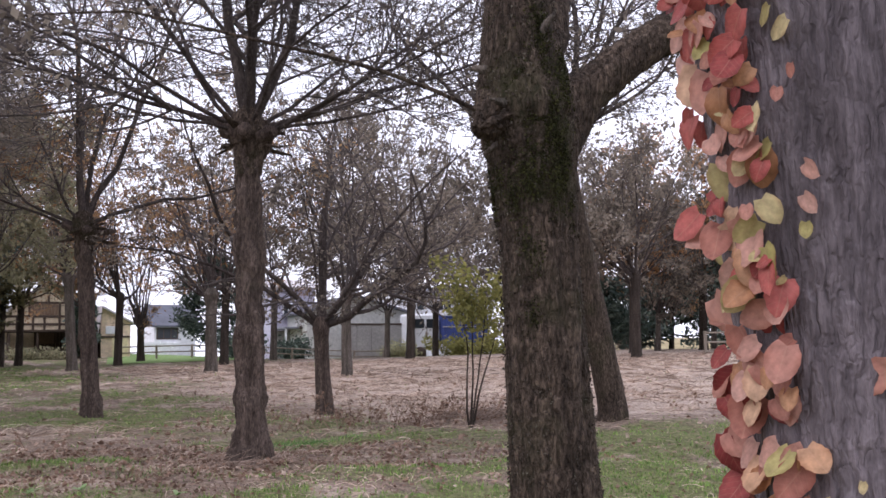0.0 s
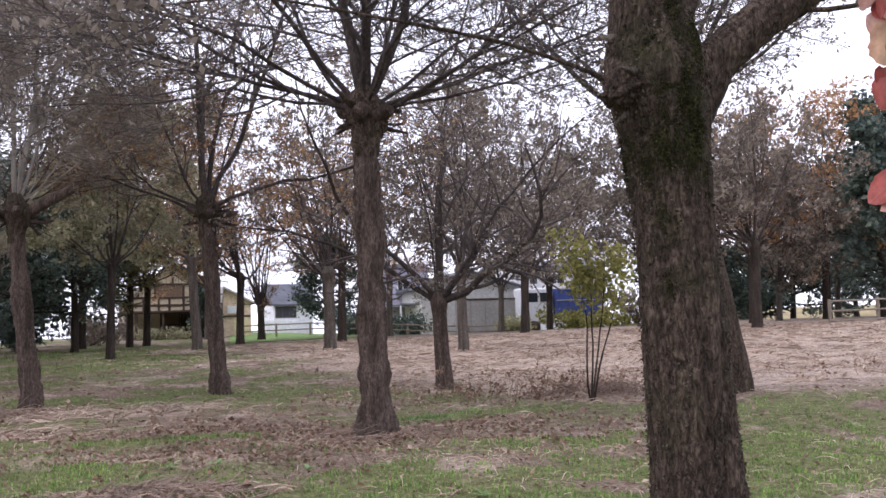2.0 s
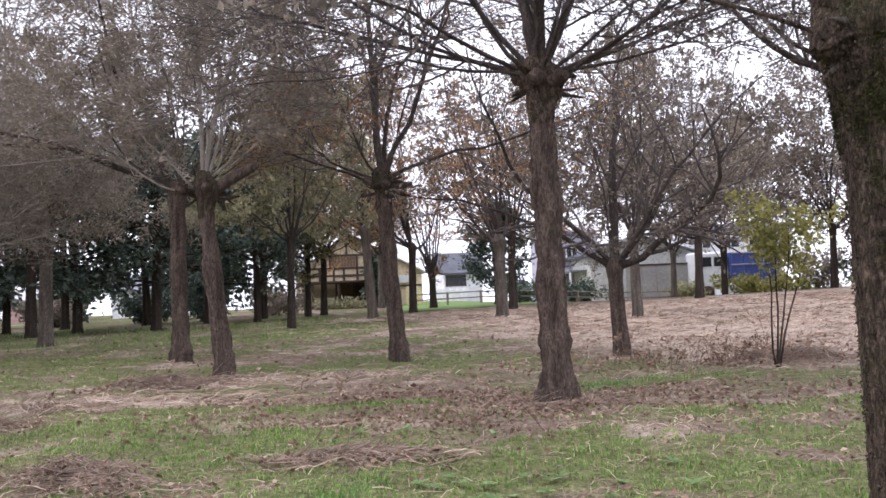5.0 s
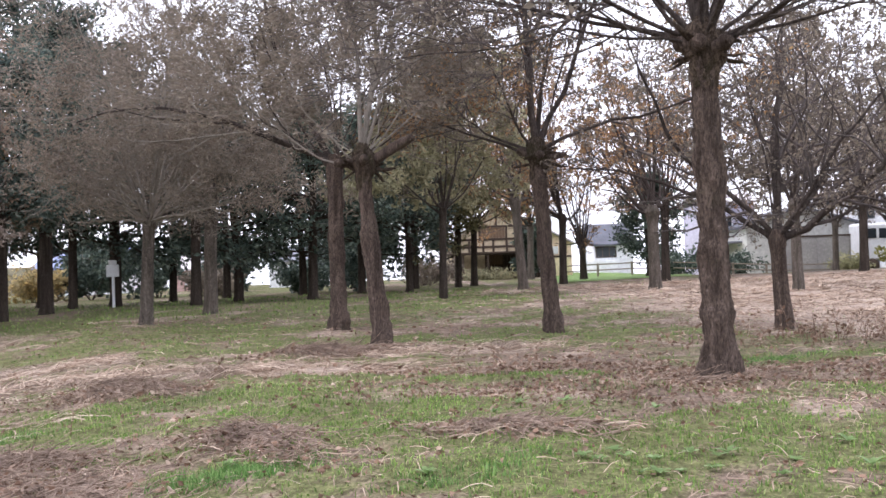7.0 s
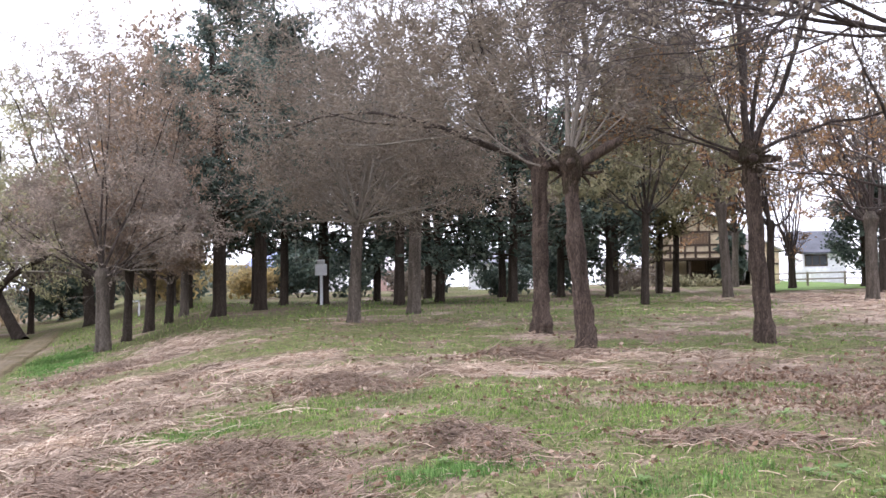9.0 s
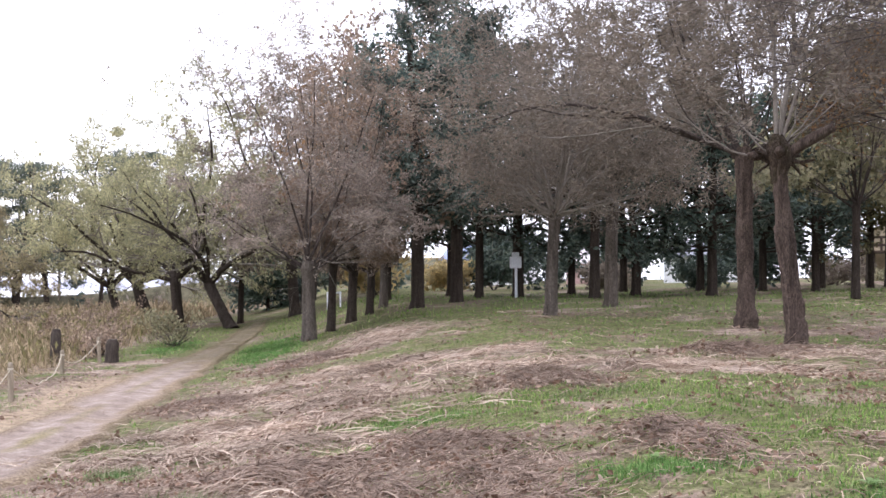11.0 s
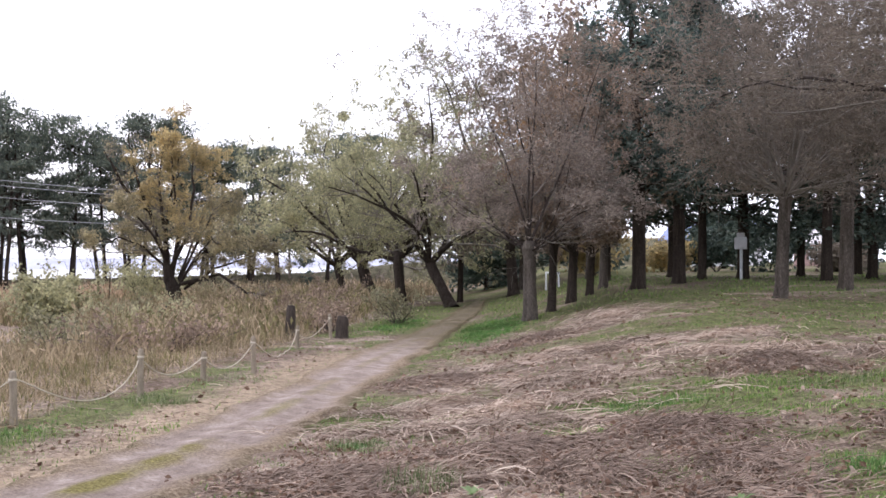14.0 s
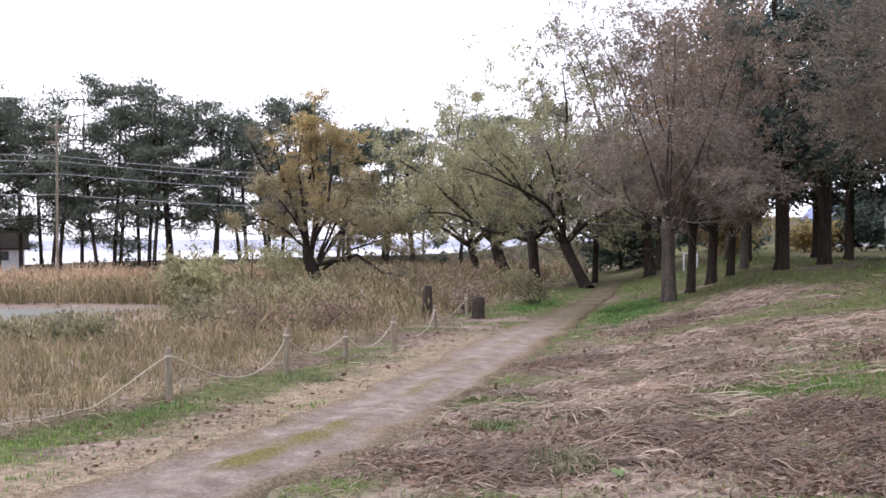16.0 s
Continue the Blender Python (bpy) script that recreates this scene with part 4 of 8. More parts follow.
def willow(name, x, y, label, seed, height=9.0, width=8.0, diam=0.5, lean=(0.0, 0.0), fork=1.8, leafmat=None, leaf_n=9000, leaf_size=0.16, limbs_n=7, twigmat=None, hang=-0.05, group="willows", steep=(28, 68)):
    """A spreading tree with a short, leaning trunk, arching limbs and fine hanging twigs."""
    rng = np.random.default_rng(seed)
    base = thing(name, x, y, gz(x, y) - 0.06, label, "tree", group)
    lx, ly = lean
    r = diam / 2
    path = [(0, 0, 0), (lx * 0.15, ly * 0.15, 0.3), (lx * 0.6, ly * 0.6, fork * 0.6), (lx, ly, fork), (lx * 1.15, ly * 1.15, fork + 0.35)]
    mesh_ob("trunk", Pile().add(*trunk_tube(path, [r * 1.35, r * 1.08, r * 0.95, r * 1.0, r * 0.5], 16, 30, seed)).mesh("trunk"), BARK_DARK, base)
    az = rng.uniform(0, 2 * np.pi, limbs_n) + np.arange(limbs_n) * 2.4
    el = np.radians(rng.uniform(*steep, limbs_n))
    way = np.stack([np.cos(az) * np.cos(el) + lx * 0.1, np.sin(az) * np.cos(el), np.sin(el)], -1)
    reach = np.minimum((height - fork) / np.maximum(np.sin(el), 0.35), 0.62 * width / np.maximum(np.cos(el), 0.3))
    P = grow(np.tile([[lx, ly, fork]], (limbs_n, 1)), way, reach * rng.uniform(0.85, 1.05, limbs_n), 12, 0.12, -0.01, rng)
    R = (diam * rng.uniform(0.2, 0.3, limbs_n))[:, None] * np.linspace(1, 0.2, 12)
    for i in range(limbs_n):
        v, q, t = tubes(P[i : i + 1], R[i : i + 1], 7, 0.05, rng)
        mesh_ob("limb", Pile().add(v, q, t).mesh("limb"), BARK_DARK, base)
    plan = [(7, 0.15, (25, 70), (0.25, 0.55), 5, 0.16, hang * 0.4), (5, 0.15, (25, 75), (0.35, 0.7), 4, 0.18, hang), (2, 0.2, (25, 75), (0.45, 0.9), 3, 0.15, hang * 3)]
    pile, spots = crown(P, R, rng, plan, leaf_n, leaf_size, 0.006)
    mesh_ob("crown", pile.mesh("twigs"), twigmat or TWIG_PALE, base, kind="stuff")
    mesh_ob("foliage", Pile().add(*leaves(spots, leaf_size, rng, 0.34, 0.7)).mesh("leaves", False), leafmat, base, kind="stuff")
    return base


POLLARD = "pollarded tree, thick brown trunk and a tangle of twigs"
tree("pollard_tree", 3.63, 12.65, "pollarded tree, reddish-brown flared trunk, spreading bare limbs, few leaves", 11, 0.33, 3.85, 8.9, 4.4, 1, 2, (-0.03, 0.0), BARK_BROWN, TWIG, LEAF_DUSK, 11000, 0.07, FINE_PLAN, 0.5, wide_lift=-0.01, sides=56, rings=150, knob=1.0, stub_dirs=((3.3, 0.36), (-0.1, 0.4), (4.2, 0.36), (5.3, 0.4), (3.0, 0.42)), lump=0.19, ridge=0.14, flare=1.3, rod=0.6, crook=0.13,
     boughs=((2.9, 86, 5.2, 0.075), (-0.26, 88, 5.2, 0.07), (-0.3, 68, 5.0, 0.06), (2.95, 48, 5.5, 0.036), (-0.3, 10, 5.5, 0.03), (-0.1, 34, 4.5, 0.026), (2.9, 7, 5.2, 0.03), (3.15, 18, 5.0, 0.028),
             (-1.6, 30, 4.2, 0.022), (1.5, 40, 4.2, 0.026), (1.2, 72, 5.0, 0.034), (4.2, 70, 4.6, 0.028), (3.4, 0, 3.6, 0.022), (-0.6, 3, 3.6, 0.022), (-0.2, 22, 4.8, 0.028), (2.7, 26, 5.0, 0.03)))
tree("pollard_tree", 6.65, 18.9, "low-forked dark tree in the dead straw, open spreading crown", 12, 0.29, 1.6, 7.6, 3.6, 1, 4, (-0.05, 0), BARK_BROWN, TWIG, LEAF_DULL, 5000, 0.09, FINE_PLAN, 0.45, knob=1.1, wide_lift=0.1, stubs=0, rod=0.5, crook=0.17,
     gaps=0.54, boughs=((-0.35, 26, 3.8, 0.07), (0.1, 46, 4.6, 0.055), (2.8, 36, 3.8, 0.05), (1.4, 74, 5.6, 0.085), (-1.2, 52, 4.2, 0.045), (3.0, 62, 4.8, 0.05), (-0.4, 66, 5.0, 0.05)))
tree("pollard_tree", 2.87, 20.4, POLLARD, 13, 0.31, 3.38, 9.4, 3.2, 1, 3, (-0.15, 0), BARK_BROWN, TWIG, LEAF_RUSSET, 5500, 0.09, FINE_PLAN, 0.4, knob=1.0, rod=0.6, crook=0.14, gaps=0.4, boughs=((2.9, 87, 5.4, 0.075), (-0.1, 84, 5.2, 0.055), (1.0, 76, 5.0, 0.05), (-0.25, 33, 4.2, 0.04), (2.8, 24, 3.8, 0.03)), stub_dirs=((-0.2, 0.55), (3.0, 0.4), (4.6, 0.36)), lump=0.2, ridge=0.1, sides=32, rings=80, flare=1.15)
tree("pollard_tree", -0.26, 18.9, "pollarded tree with a long cut stub and wide grey crown", 14, 0.3, 3.2, 9.2, 3.4, 2, 7, (-0.2, 0), BARK_BROWN, TWIG_PALE, LEAF_DULL, 20000, 0.12, DENSE_PLAN, 0.22, level=0.5, rod=0.4, wide_lift=0.16, limbmat=TWIG_PALE, gaps=0.4, crook=0.09, boughs=((2.9, 87, 5.2, 0.045), (0.3, 86, 5.4, 0.05), (1.5, 82, 5.0, 0.04), (-0.2, 74, 4.6, 0.03)), stub_dirs=((-0.35, 1.0), (3.5, 0.5), (4.6, 0.36)), knob=1.05, lump=0.2, ridge=0.1, sides=32, rings=80, flare=1.15)
tree("pollard_tree", -1.22, 23.5, "straight brown-trunked tree with a wide grey twig crown", 15, 0.36, 3.55, 10.5, 5.4, 4, 11, (0.05, 0), BARK_BROWN, TWIG_PALE, LEAF_DULL, 44000, 0.13, DENSE_PLAN, 0.22, level=0.5, gaps=0.36, rod=0.4, crook=0.15, knob=1.05, lump=0.2, ridge=0.1, sides=32, rings=80, wide_lift=0.13, boughs=((3.0, 34, 5.5, 0.06), (2.8, 46, 5.5, 0.055), (3.3, 14, 5.0, 0.04), (3.1, 58, 5.5, 0.055)))
tree("pollard_tree", -6.22, 27.8, "grey tree with a low wide fan of pale twigs", 16, 0.32, 2.6, 10.2, 3.2, 8, 9, (0.15, 0), BARK_GREY, TWIG_PALE, LEAF_DULL, 22000, 0.13, DENSE_PLAN, 0.22, level=0.3, gaps=0.46, crook=0.16, rod=0.7, knob=1.1, wide_lift=0.06, stubs=0, limbmat=TWIG_PALE,
     boughs=((-0.2, 24, 2.9, 0.04), (0.5, 14, 2.6, 0.034), (-0.9, 16, 3.2, 0.036), (-1.7, 22, 3.2, 0.036), (-2.5, 14, 2.3, 0.036), (3.2, 24, 2.3, 0.04), (-0.3, 42, 4.0, 0.04), (3.0, 48, 4.0, 0.04), (-1.5, 52, 4.6, 0.034), (1.2, 35, 4.0, 0.034), (2.6, 56, 4.4, 0.036), (0.2, 58, 4.4, 0.036)))
tree("pollard_tree", -5.5, 32.9, "straight tree at the edge of the shaded wood", 17, 0.4, 3.0, 9.0, 4.2, 4, 8, (0.1, 0), BARK_GREY, TWIG, LEAF_DULL, 15000, 0.2, FAR_PLAN, 0.22, knob=1.1)
tree("pollard_tree", 9.44, 39.45, POLLARD, 18, 0.44, 2.9, 8.5, 3.6, 5, 6, (0, 0), BARK_GREY, TWIG, LEAF_RUSSET, 7000, 0.09, FAR_PLAN, least=0.006)
tree("pollard_tree", 5.54, 47.35, POLLARD, 19, 0.42, 4.0, 10.0, 4.5, 5, 6, (-0.2, 0), BARK_GREY, TWIG, LEAF_RUSSET, 8000, 0.1, FAR_PLAN, least=0.007)
tree("pollard_tree", 10.3, 15.3, "tall leaning tree with a double stem behind the dead straw", 20, 0.44, 4.6, 9.5, 3.6, 5, 6, (-0.75, 0.2), BARK_MOSSY, TWIG, LEAF_DUSK, 6500, 0.06, knob=1.05)
tree("pollard_tree", 11.99, 32.26, POLLARD, 21, 0.32, 2.6, 9.0, 4.4, 4, 7, (0, 0), BARK_GREY, TWIG, LEAF_DUSK, 9000, 0.11, FAR_PLAN, least=0.006)
tree("lakeside_tree", -12.65, 27.0, "grey-brown tree beside the track, tall twiggy crown", 22, 0.38, 2.0, 8.7, 3.2, 5, 12, (0.0, 0), BARK_GREY, TWIG_PALE, LEAF_BROWNISH, 24000, 0.12, DENSE_PLAN, 0.24, level=0.4, gaps=0.47, rod=0.6, knob=1.15, group="trees by the track", wide_lift=0.1, stubs=0)
tree("lakeside_tree", -12.9, 29.0, "slim tree beside the track, russet crown", 23, 0.25, 2.0, 7.6, 1.7, 5, 6, (0.1, 0), BARK_DARK, TWIG_PALE, LEAF_BROWN, 11000, 0.13, FAR_PLAN, 0.4, knob=1.1, group="trees by the track", stubs=0)
tree("lakeside_tree", -13.2, 31.2, "forked dark tree beside the track", 24, 0.3, 1.7, 7.8, 1.8, 5, 6, (0.1, 0), BARK_DARK, TWIG_PALE, LEAF_DULL, 11000, 0.13, FAR_PLAN, 0.4, knob=1.1, group="trees by the track", stubs=0)
tree("lakeside_tree", -13.4, 33.2, "low forked dark tree beside the track", 25, 0.25, 1.5, 7.4, 1.8, 5, 6, (0.1, 0), BARK_DARK, TWIG_PALE, LEAF_BROWN, 11000, 0.13, FAR_PLAN, 0.4, knob=1.1, group="trees by the track", stubs=0)


MOSS = leaf_mat("moss", [(0.0, (0.014, 0.014, 0.006)), (0.6, (0.034, 0.036, 0.012)), (1.0, (0.075, 0.074, 0.022))], 0.1, 0.9)


FLAKE = leaf_mat("bark_flakes", [(0.0, (0.02, 0.015, 0.012)), (0.55, (0.06, 0.045, 0.035)), (0.85, (0.09, 0.075, 0.058)), (1.0, (0.15, 0.14, 0.105))], 0.05, 0.95)


def great_tree(x, y):
    """The big mossy tree beside the path: thick trunk, swollen head, a heavy limb and a torn stub."""
    rng = np.random.default_rng(31)
    k = 0.638  # size of the whole tree
    base = thing("mossy_tree", x, y, 0.424, "big mossy tree, thick dark furrowed trunk, one heavy limb", "tree", "pollarded trees")
    path = [(0.08, 0, -0.62), (0.05, 0, 0), (0.03, 0, 0.3), (0.0, 0, 0.8), (-0.05, 0, 1.7), (-0.09, 0, 2.5), (-0.13, 0, 3.0), (-0.16, 0, 3.35), (-0.18, 0, 3.7), (-0.2, 0, 4.3), (-0.25, 0.1, 5.8), (-0.3, 0.2, 8.0)]
    rad = [0.43, 0.36, 0.325, 0.298, 0.27, 0.26, 0.29, 0.345, 0.27, 0.2, 0.15, 0.02]
    mesh_ob("trunk", Pile().add(*trunk_tube(path, rad, 140, 380, 31, 0.11, 0.12, 0.024, 12.0)).mesh("trunk"), BARK_MOSSY, base)
    # heavy limb, rising across the path
    limb = [(-0.1, 0.05, 2.55), (0.02, 0.0, 3.1), (0.25, -0.05, 3.47), (0.6, -0.1, 3.76), (1.0, -0.15, 4.02), (1.6, -0.2, 4.4), (2.5, -0.3, 5.0), (3.3, -0.4, 5.8)]
    mesh_ob("limb", Pile().add(*trunk_tube(limb, [0.13, 0.19, 0.155, 0.14, 0.135, 0.125, 0.1, 0.06], 64, 180, 32, 0.1, 0.06, 0.018, 15.0)).mesh("limb"), BARK_MOSSY, base, "heavy rising limb")
    stub = [(0.0, 0.0, 3.6), (-0.22, -0.04, 3.42), (-0.42, -0.08, 3.27), (-0.55, -0.1, 3.2), (-0.61, -0.1, 3.2)]
    mesh_ob("stub", Pile().add(*trunk_tube(stub, [0.15, 0.17, 0.12, 0.08, 0.03], 60, 60, 33, 0.14, 0.45, 0.05, 16.0)).mesh("stub"), BARK_MOSSY, base, "torn limb stub")
    for k2, (dx, dz, far) in enumerate(((-0.4, 0.25, 0.36), (-0.3, 0.02, 0.42), (-0.36, -0.12, 0.3), (-0.22, 0.34, 0.4))):
        P = grow(np.array([[dx + 0.1, -0.1, 3.3 + dz]]), [[-0.8, rng.uniform(-0.3, 0.3), 0.9 * dz + 0.1]], np.array([far]), 5, 0.2, 0.0, rng)
        mesh_ob("splinter", Pile().add(*tubes(P, np.array([[0.06, 0.05, 0.035, 0.02, 0.006]]), 7, 0.15, rng)).mesh("splinter"), BARK_GREY, base, "grey torn splinter of wood")
    back = [(-0.1, 0.12, 3.55), (0.12, 0.3, 3.85), (0.3, 0.4, 4.0), (0.42, 0.5, 4.4), (0.5, 0.7, 5.6)]
    mesh_ob("limb", Pile().add(*trunk_tube(back, [0.18, 0.13, 0.12, 0.09, 0.05], 20, 30, 34, 0.08, 0.08)).mesh("limb"), BARK_MOSSY, base)
    burl = [(-0.12, 0.0, 1.7), (-0.27, -0.02, 1.84), (-0.31, -0.02, 1.9)]
    mesh_ob("burl", Pile().add(*trunk_tube(burl, [0.2, 0.08, 0.03], 18, 12, 35, 0.12, 0.12)).mesh("burl"), BARK_MOSSY, base)
    n = 13000
    ca, cz = rng.normal(4.1, 0.85, 70), rng.normal(3.15, 0.42, 70)
    who = rng.integers(0, 70, n)
    az, zz = ca[who] + rng.normal(0, 0.13, n), cz[who] + rng.normal(0, 0.07, n)
    rr = np.interp(zz, [2.5, 3.0, 3.35, 3.7, 4.3], [0.26, 0.285, 0.325, 0.265, 0.2]) * 1.0
    at = np.stack([np.interp(zz, [2.5, 3.35, 4.3], [-0.09, -0.16, -0.2]) + rr * np.cos(az), rr * np.sin(az), zz], -1)
    mesh_ob("moss", Pile().add(*leaves(at, 0.016, rng, 0.8, 0.4)).mesh("moss", False), MOSS, base, "dark olive moss", kind="stuff")
    n = 14000
    zz, az = rng.uniform(-0.5, 4.6, n), rng.uniform(0, 6.283, n)
    keep = fbm(np.cos(az) * 3 + 9, np.sin(az) * 3 + zz * 1.6 + 20, 55, 3) > 0.47
    zz, az = zz[keep], az[keep]
    hs = [p[2] for p in path]
    rr = np.interp(zz, hs, rad) * 1.0
    at = np.stack([np.interp(zz, hs, [p[0] for p in path]) + rr * np.cos(az), rr * np.sin(az), zz], -1)
    v, q, t = leaves(at, 0.024, rng, 0.5, 0.5, 0.0)
    mesh_ob("bark_flakes", Pile().add(v, q, t).mesh("bark_flakes", False), FLAKE, base, "loose flakes of bark and lichen", kind="stuff")
    P = np.concatenate([grow(np.array([[-0.45, 0, 3.3]]), [[-0.8, 0.1, 0.5]], np.array([3.5]), 10, 0.12, 0.06, rng),
                        grow(np.array([[0.75, -0.12, 3.84]]), [[0.7, -0.2, -0.1]], np.array([2.6]), 10, 0.15, 0.05, rng),
                        grow(np.array([[-0.4, 0, 4.4]]), [[-0.5, 0.4, 0.8]], np.array([3.5]), 10, 0.1, 0.05, rng),
                        grow(np.array([[1.5, -0.5, 4.1]]), [[0.3, 0.4, 0.9]], np.array([3.0]), 10, 0.1, 0.05, rng),
                        grow(np.array([[-0.4, 0.05, 5.0]]), [[0.3, 0.5, 0.9]], np.array([3.5]), 10, 0.1, 0.05, rng)])
    R = np.array([[0.016], [0.02], [0.05], [0.045], [0.07]]) * np.linspace(1, 0.25, 10)
    for i in range(5):
        mesh_ob("limb", Pile().add(*tubes(P[i : i + 1], R[i : i + 1], 7, 0.05, rng)).mesh("limb"), BARK_MOSSY, base)
    pile, spots = crown(P, R, rng, NEAR_PLAN, 4000, 0.07)
    mesh_ob("crown", pile.mesh("twigs"), TWIG, base, kind="stuff")
    mesh_ob("foliage", Pile().add(*leaves(spots, 0.075, rng)).mesh("leaves", False), LEAF_DULL, base, kind="stuff")
    base.matrix_basis = base.matrix_basis @ Matrix.Scale(k, 4)
    return base


great_tree(2.702, 4.496)

# ---- the shaded evergreen wood and the trees round the meadow ----
EVER = "dark evergreen tree in the shaded wood"
for i, (x, y, d, h, w, low) in enumerate([
        (-11.9, 33.6, 0.42, 10.8, 4.6, 2.6), (-12.0, 38.2, 0.44, 12.2, 5.4, 2.6), (-12.7, 43.6, 0.34, 11.0, 6.0, 1.9), (-11.3, 44.6, 0.46, 10.5, 6.5, 1.8),
        (-9.7, 48.0, 0.32, 8.5, 6.0, 1.7), (-6.4, 44.8, 0.38, 7.5, 6.5, 1.7), (-3.34, 44.2, 0.38, 8.0, 6.5, 1.8), (-1.6, 51.2, 0.34, 8.5, 6.5, 1.8),
        (0.61, 49.5, 0.32, 8.0, 6.0, 1.7), (-8.0, 52.0, 0.36, 9.0, 7.0, 1.6), (-15.0, 47.0, 0.4, 12.0, 6.5, 2.0), (-4.5, 53.0, 0.36, 8.5, 7.0, 1.5)]):
    evergreen("evergreen_tree", x, y, EVER, 60 + i, h, w, low, d, LEAF_CONIFER if i < 2 else LEAF_EVERGREEN, BARK_DARK, 16000 if i < 2 else 7000, 0.17 if i < 2 else 0.24, 0.25, boughs=56)
evergreen("evergreen_tree", 3.3, 57.0, "olive-leaved bushy tree before the timbered house", 74, 6.4, 5.0, 1.6, 0.3, LEAF_OLIVE_DARK, BARK_DARK, 8000, 0.2, 0.2, boughs=50)
evergreen("evergreen_tree", 14.5, 61.5, "dark bushy evergreen by the garden fence", 75, 5.6, 4.8, 1.0, 0.4, LEAF_EVERGREEN, BARK_DARK, 9000, 0.22, 0.3, boughs=50)
for i, (x, y, h, w) in enumerate([(40.5, 46.0, 11.5, 8.0), (45.0, 49.0, 10.5, 8.0), (36.2, 40.5, 9.4, 5.6), (50.0, 50.0, 11.0, 9.0), (46.0, 43.0, 9.0, 8.0), (40.0, 60.0, 4.5, 8.0), (47.0, 62.0, 5.0, 8.5), (54.0, 64.0, 6.0, 9.0)]):
    evergreen("evergreen_tree", x, y, "dark evergreen at the meadow's far edge", 76 + i, h, w, 0.5 if h < 7 else 1.2, 0.4, LEAF_EVERGREEN, BARK_DARK, 4500, 0.38, 0.3, boughs=40)
for i, (x, y, d, hd, h, s, lf, n) in enumerate([
        (1.70, 39.3, 0.28, 3.2, 9.6, 4.4, LEAF_OLIVE, 26000), (3.56, 62.0, 0.38, 3.6, 9.0, 4.2, LEAF_RUSSET, 7000), (4.24, 58.7, 0.36, 3.3, 9.5, 4.2, LEAF_OLIVE, 7000),
        (27.3, 66.3, 0.4, 3.2, 12.5, 7.0, LEAF_DUSK, 14000), (31.5, 67.8, 0.45, 3.4, 13.0, 7.5, LEAF_DUSK, 14000), (16.6, 56.0, 0.36, 3.2, 12.5, 6.5, LEAF_DUSK, 13000),
        ] + [(31.1, 44.0, 0.46, 3.4, 9.6, 5.2, LEAF_DUSK, 12000), (34.0, 46.0, 0.3, 1.8, 7.0, 3.6, LEAF_DUSK, 6000), (36.6, 45.6, 0.44, 3.2, 12.0, 5.0, LEAF_ORANGE, 15000),
        (40.5, 49.5, 0.3, 3.0, 12.5, 5.0, LEAF_ORANGE, 13000), (21.0, 48.0, 0.4, 3.4, 12.5, 6.5, LEAF_DUSK, 16000), (-14.2, 36.5, 0.3, 2.6, 9.0, 3.2, LEAF_BROWN, 9000),
        (-16.0, 41.5, 0.35, 2.6, 9.6, 4.6, LEAF_RUSSET, 11000), (-18.5, 46.0, 0.35, 2.6, 10.5, 4.6, LEAF_DULL, 10000), (-26.5, 48.5, 0.3, 2.6, 10.8, 4.4, LEAF_DULL, 12000), (-24.0, 50.5, 0.3, 2.6, 11.6, 4.6, LEAF_DULL, 12000), (-7.6, 42.0, 0.4, 3.6, 12.0, 4.4, LEAF_DUSK, 11000), (9.0, 72.0, 0.45, 3.5, 9.5, 4.4, LEAF_RUSSET, 6000)]):
    n = int(n * 0.58)
    tree("woodland_tree", x, y, "autumn tree with orange-brown leaves" if lf in (LEAF_RUSSET, LEAF_ORANGE) else "grey autumn tree with a few dull leaves", 80 + i, d, hd, h, s, 5, 6, (0.1, 0), BARK_GREY if i % 2 else BARK_DARK, TWIG, lf, n, 0.22, FAR_PLAN, 0.5, knob=1.05, sides=12, rings=20, group="woodland trees", stubs=0, least=0.007)
for i, (x, y, h, s, lf, n) in enumerate([(25.0, 57.0, 13.5, 7.0, LEAF_DUSK, 14000), (38.0, 60.0, 14.0, 7.5, LEAF_DUSK, 14000), (44.0, 62.0, 13.5, 7.0, LEAF_RUSSET, 11000), (32.0, 55.0, 14.0, 7.5, LEAF_DUSK, 16000),
                                         (12.5, 50.0, 12.5, 6.0, LEAF_DUSK, 12000), (8.5, 55.0, 11.0, 5.0, LEAF_RUSSET, 7000), (1.0, 57.0, 11.0, 5.0, LEAF_OLIVE, 8000), (26.6, 37.5, 9.6, 3.8, LEAF_DUSK, 9000)]):
    n = int(n * 0.58)
    tree("woodland_tree", x, y, "tall autumn tree with a broad thinning crown", 140 + i, 0.4, 3.4, h, s, 5, 7, (0.1, 0), BARK_DARK, TWIG, lf, n, 0.23, FAR_PLAN, 0.5, knob=1.05, sides=12, rings=20, group="woodland trees", stubs=0, least=0.008)
for i, (x, y, h, w) in enumerate([(-27.5, 66.0, 3.4, 6.0), (-18.0, 67.0, 3.0, 4.0), (-10.0, 66.0, 3.2, 3.6), (-2.5, 65.0, 3.6, 6.0), (-33.0, 64.0, 4.2, 7.5), (9.4, 76.6, 4.0, 2.0)]):
    evergreen("evergreen_shrub", x, y, "tall dark evergreen shrub behind the trees", 160 + i, h, w, 0.3, 0.25, LEAF_EVERGREEN, BARK_DARK, 4000, 0.42, 0.1, "evergreen shrubs", 40)
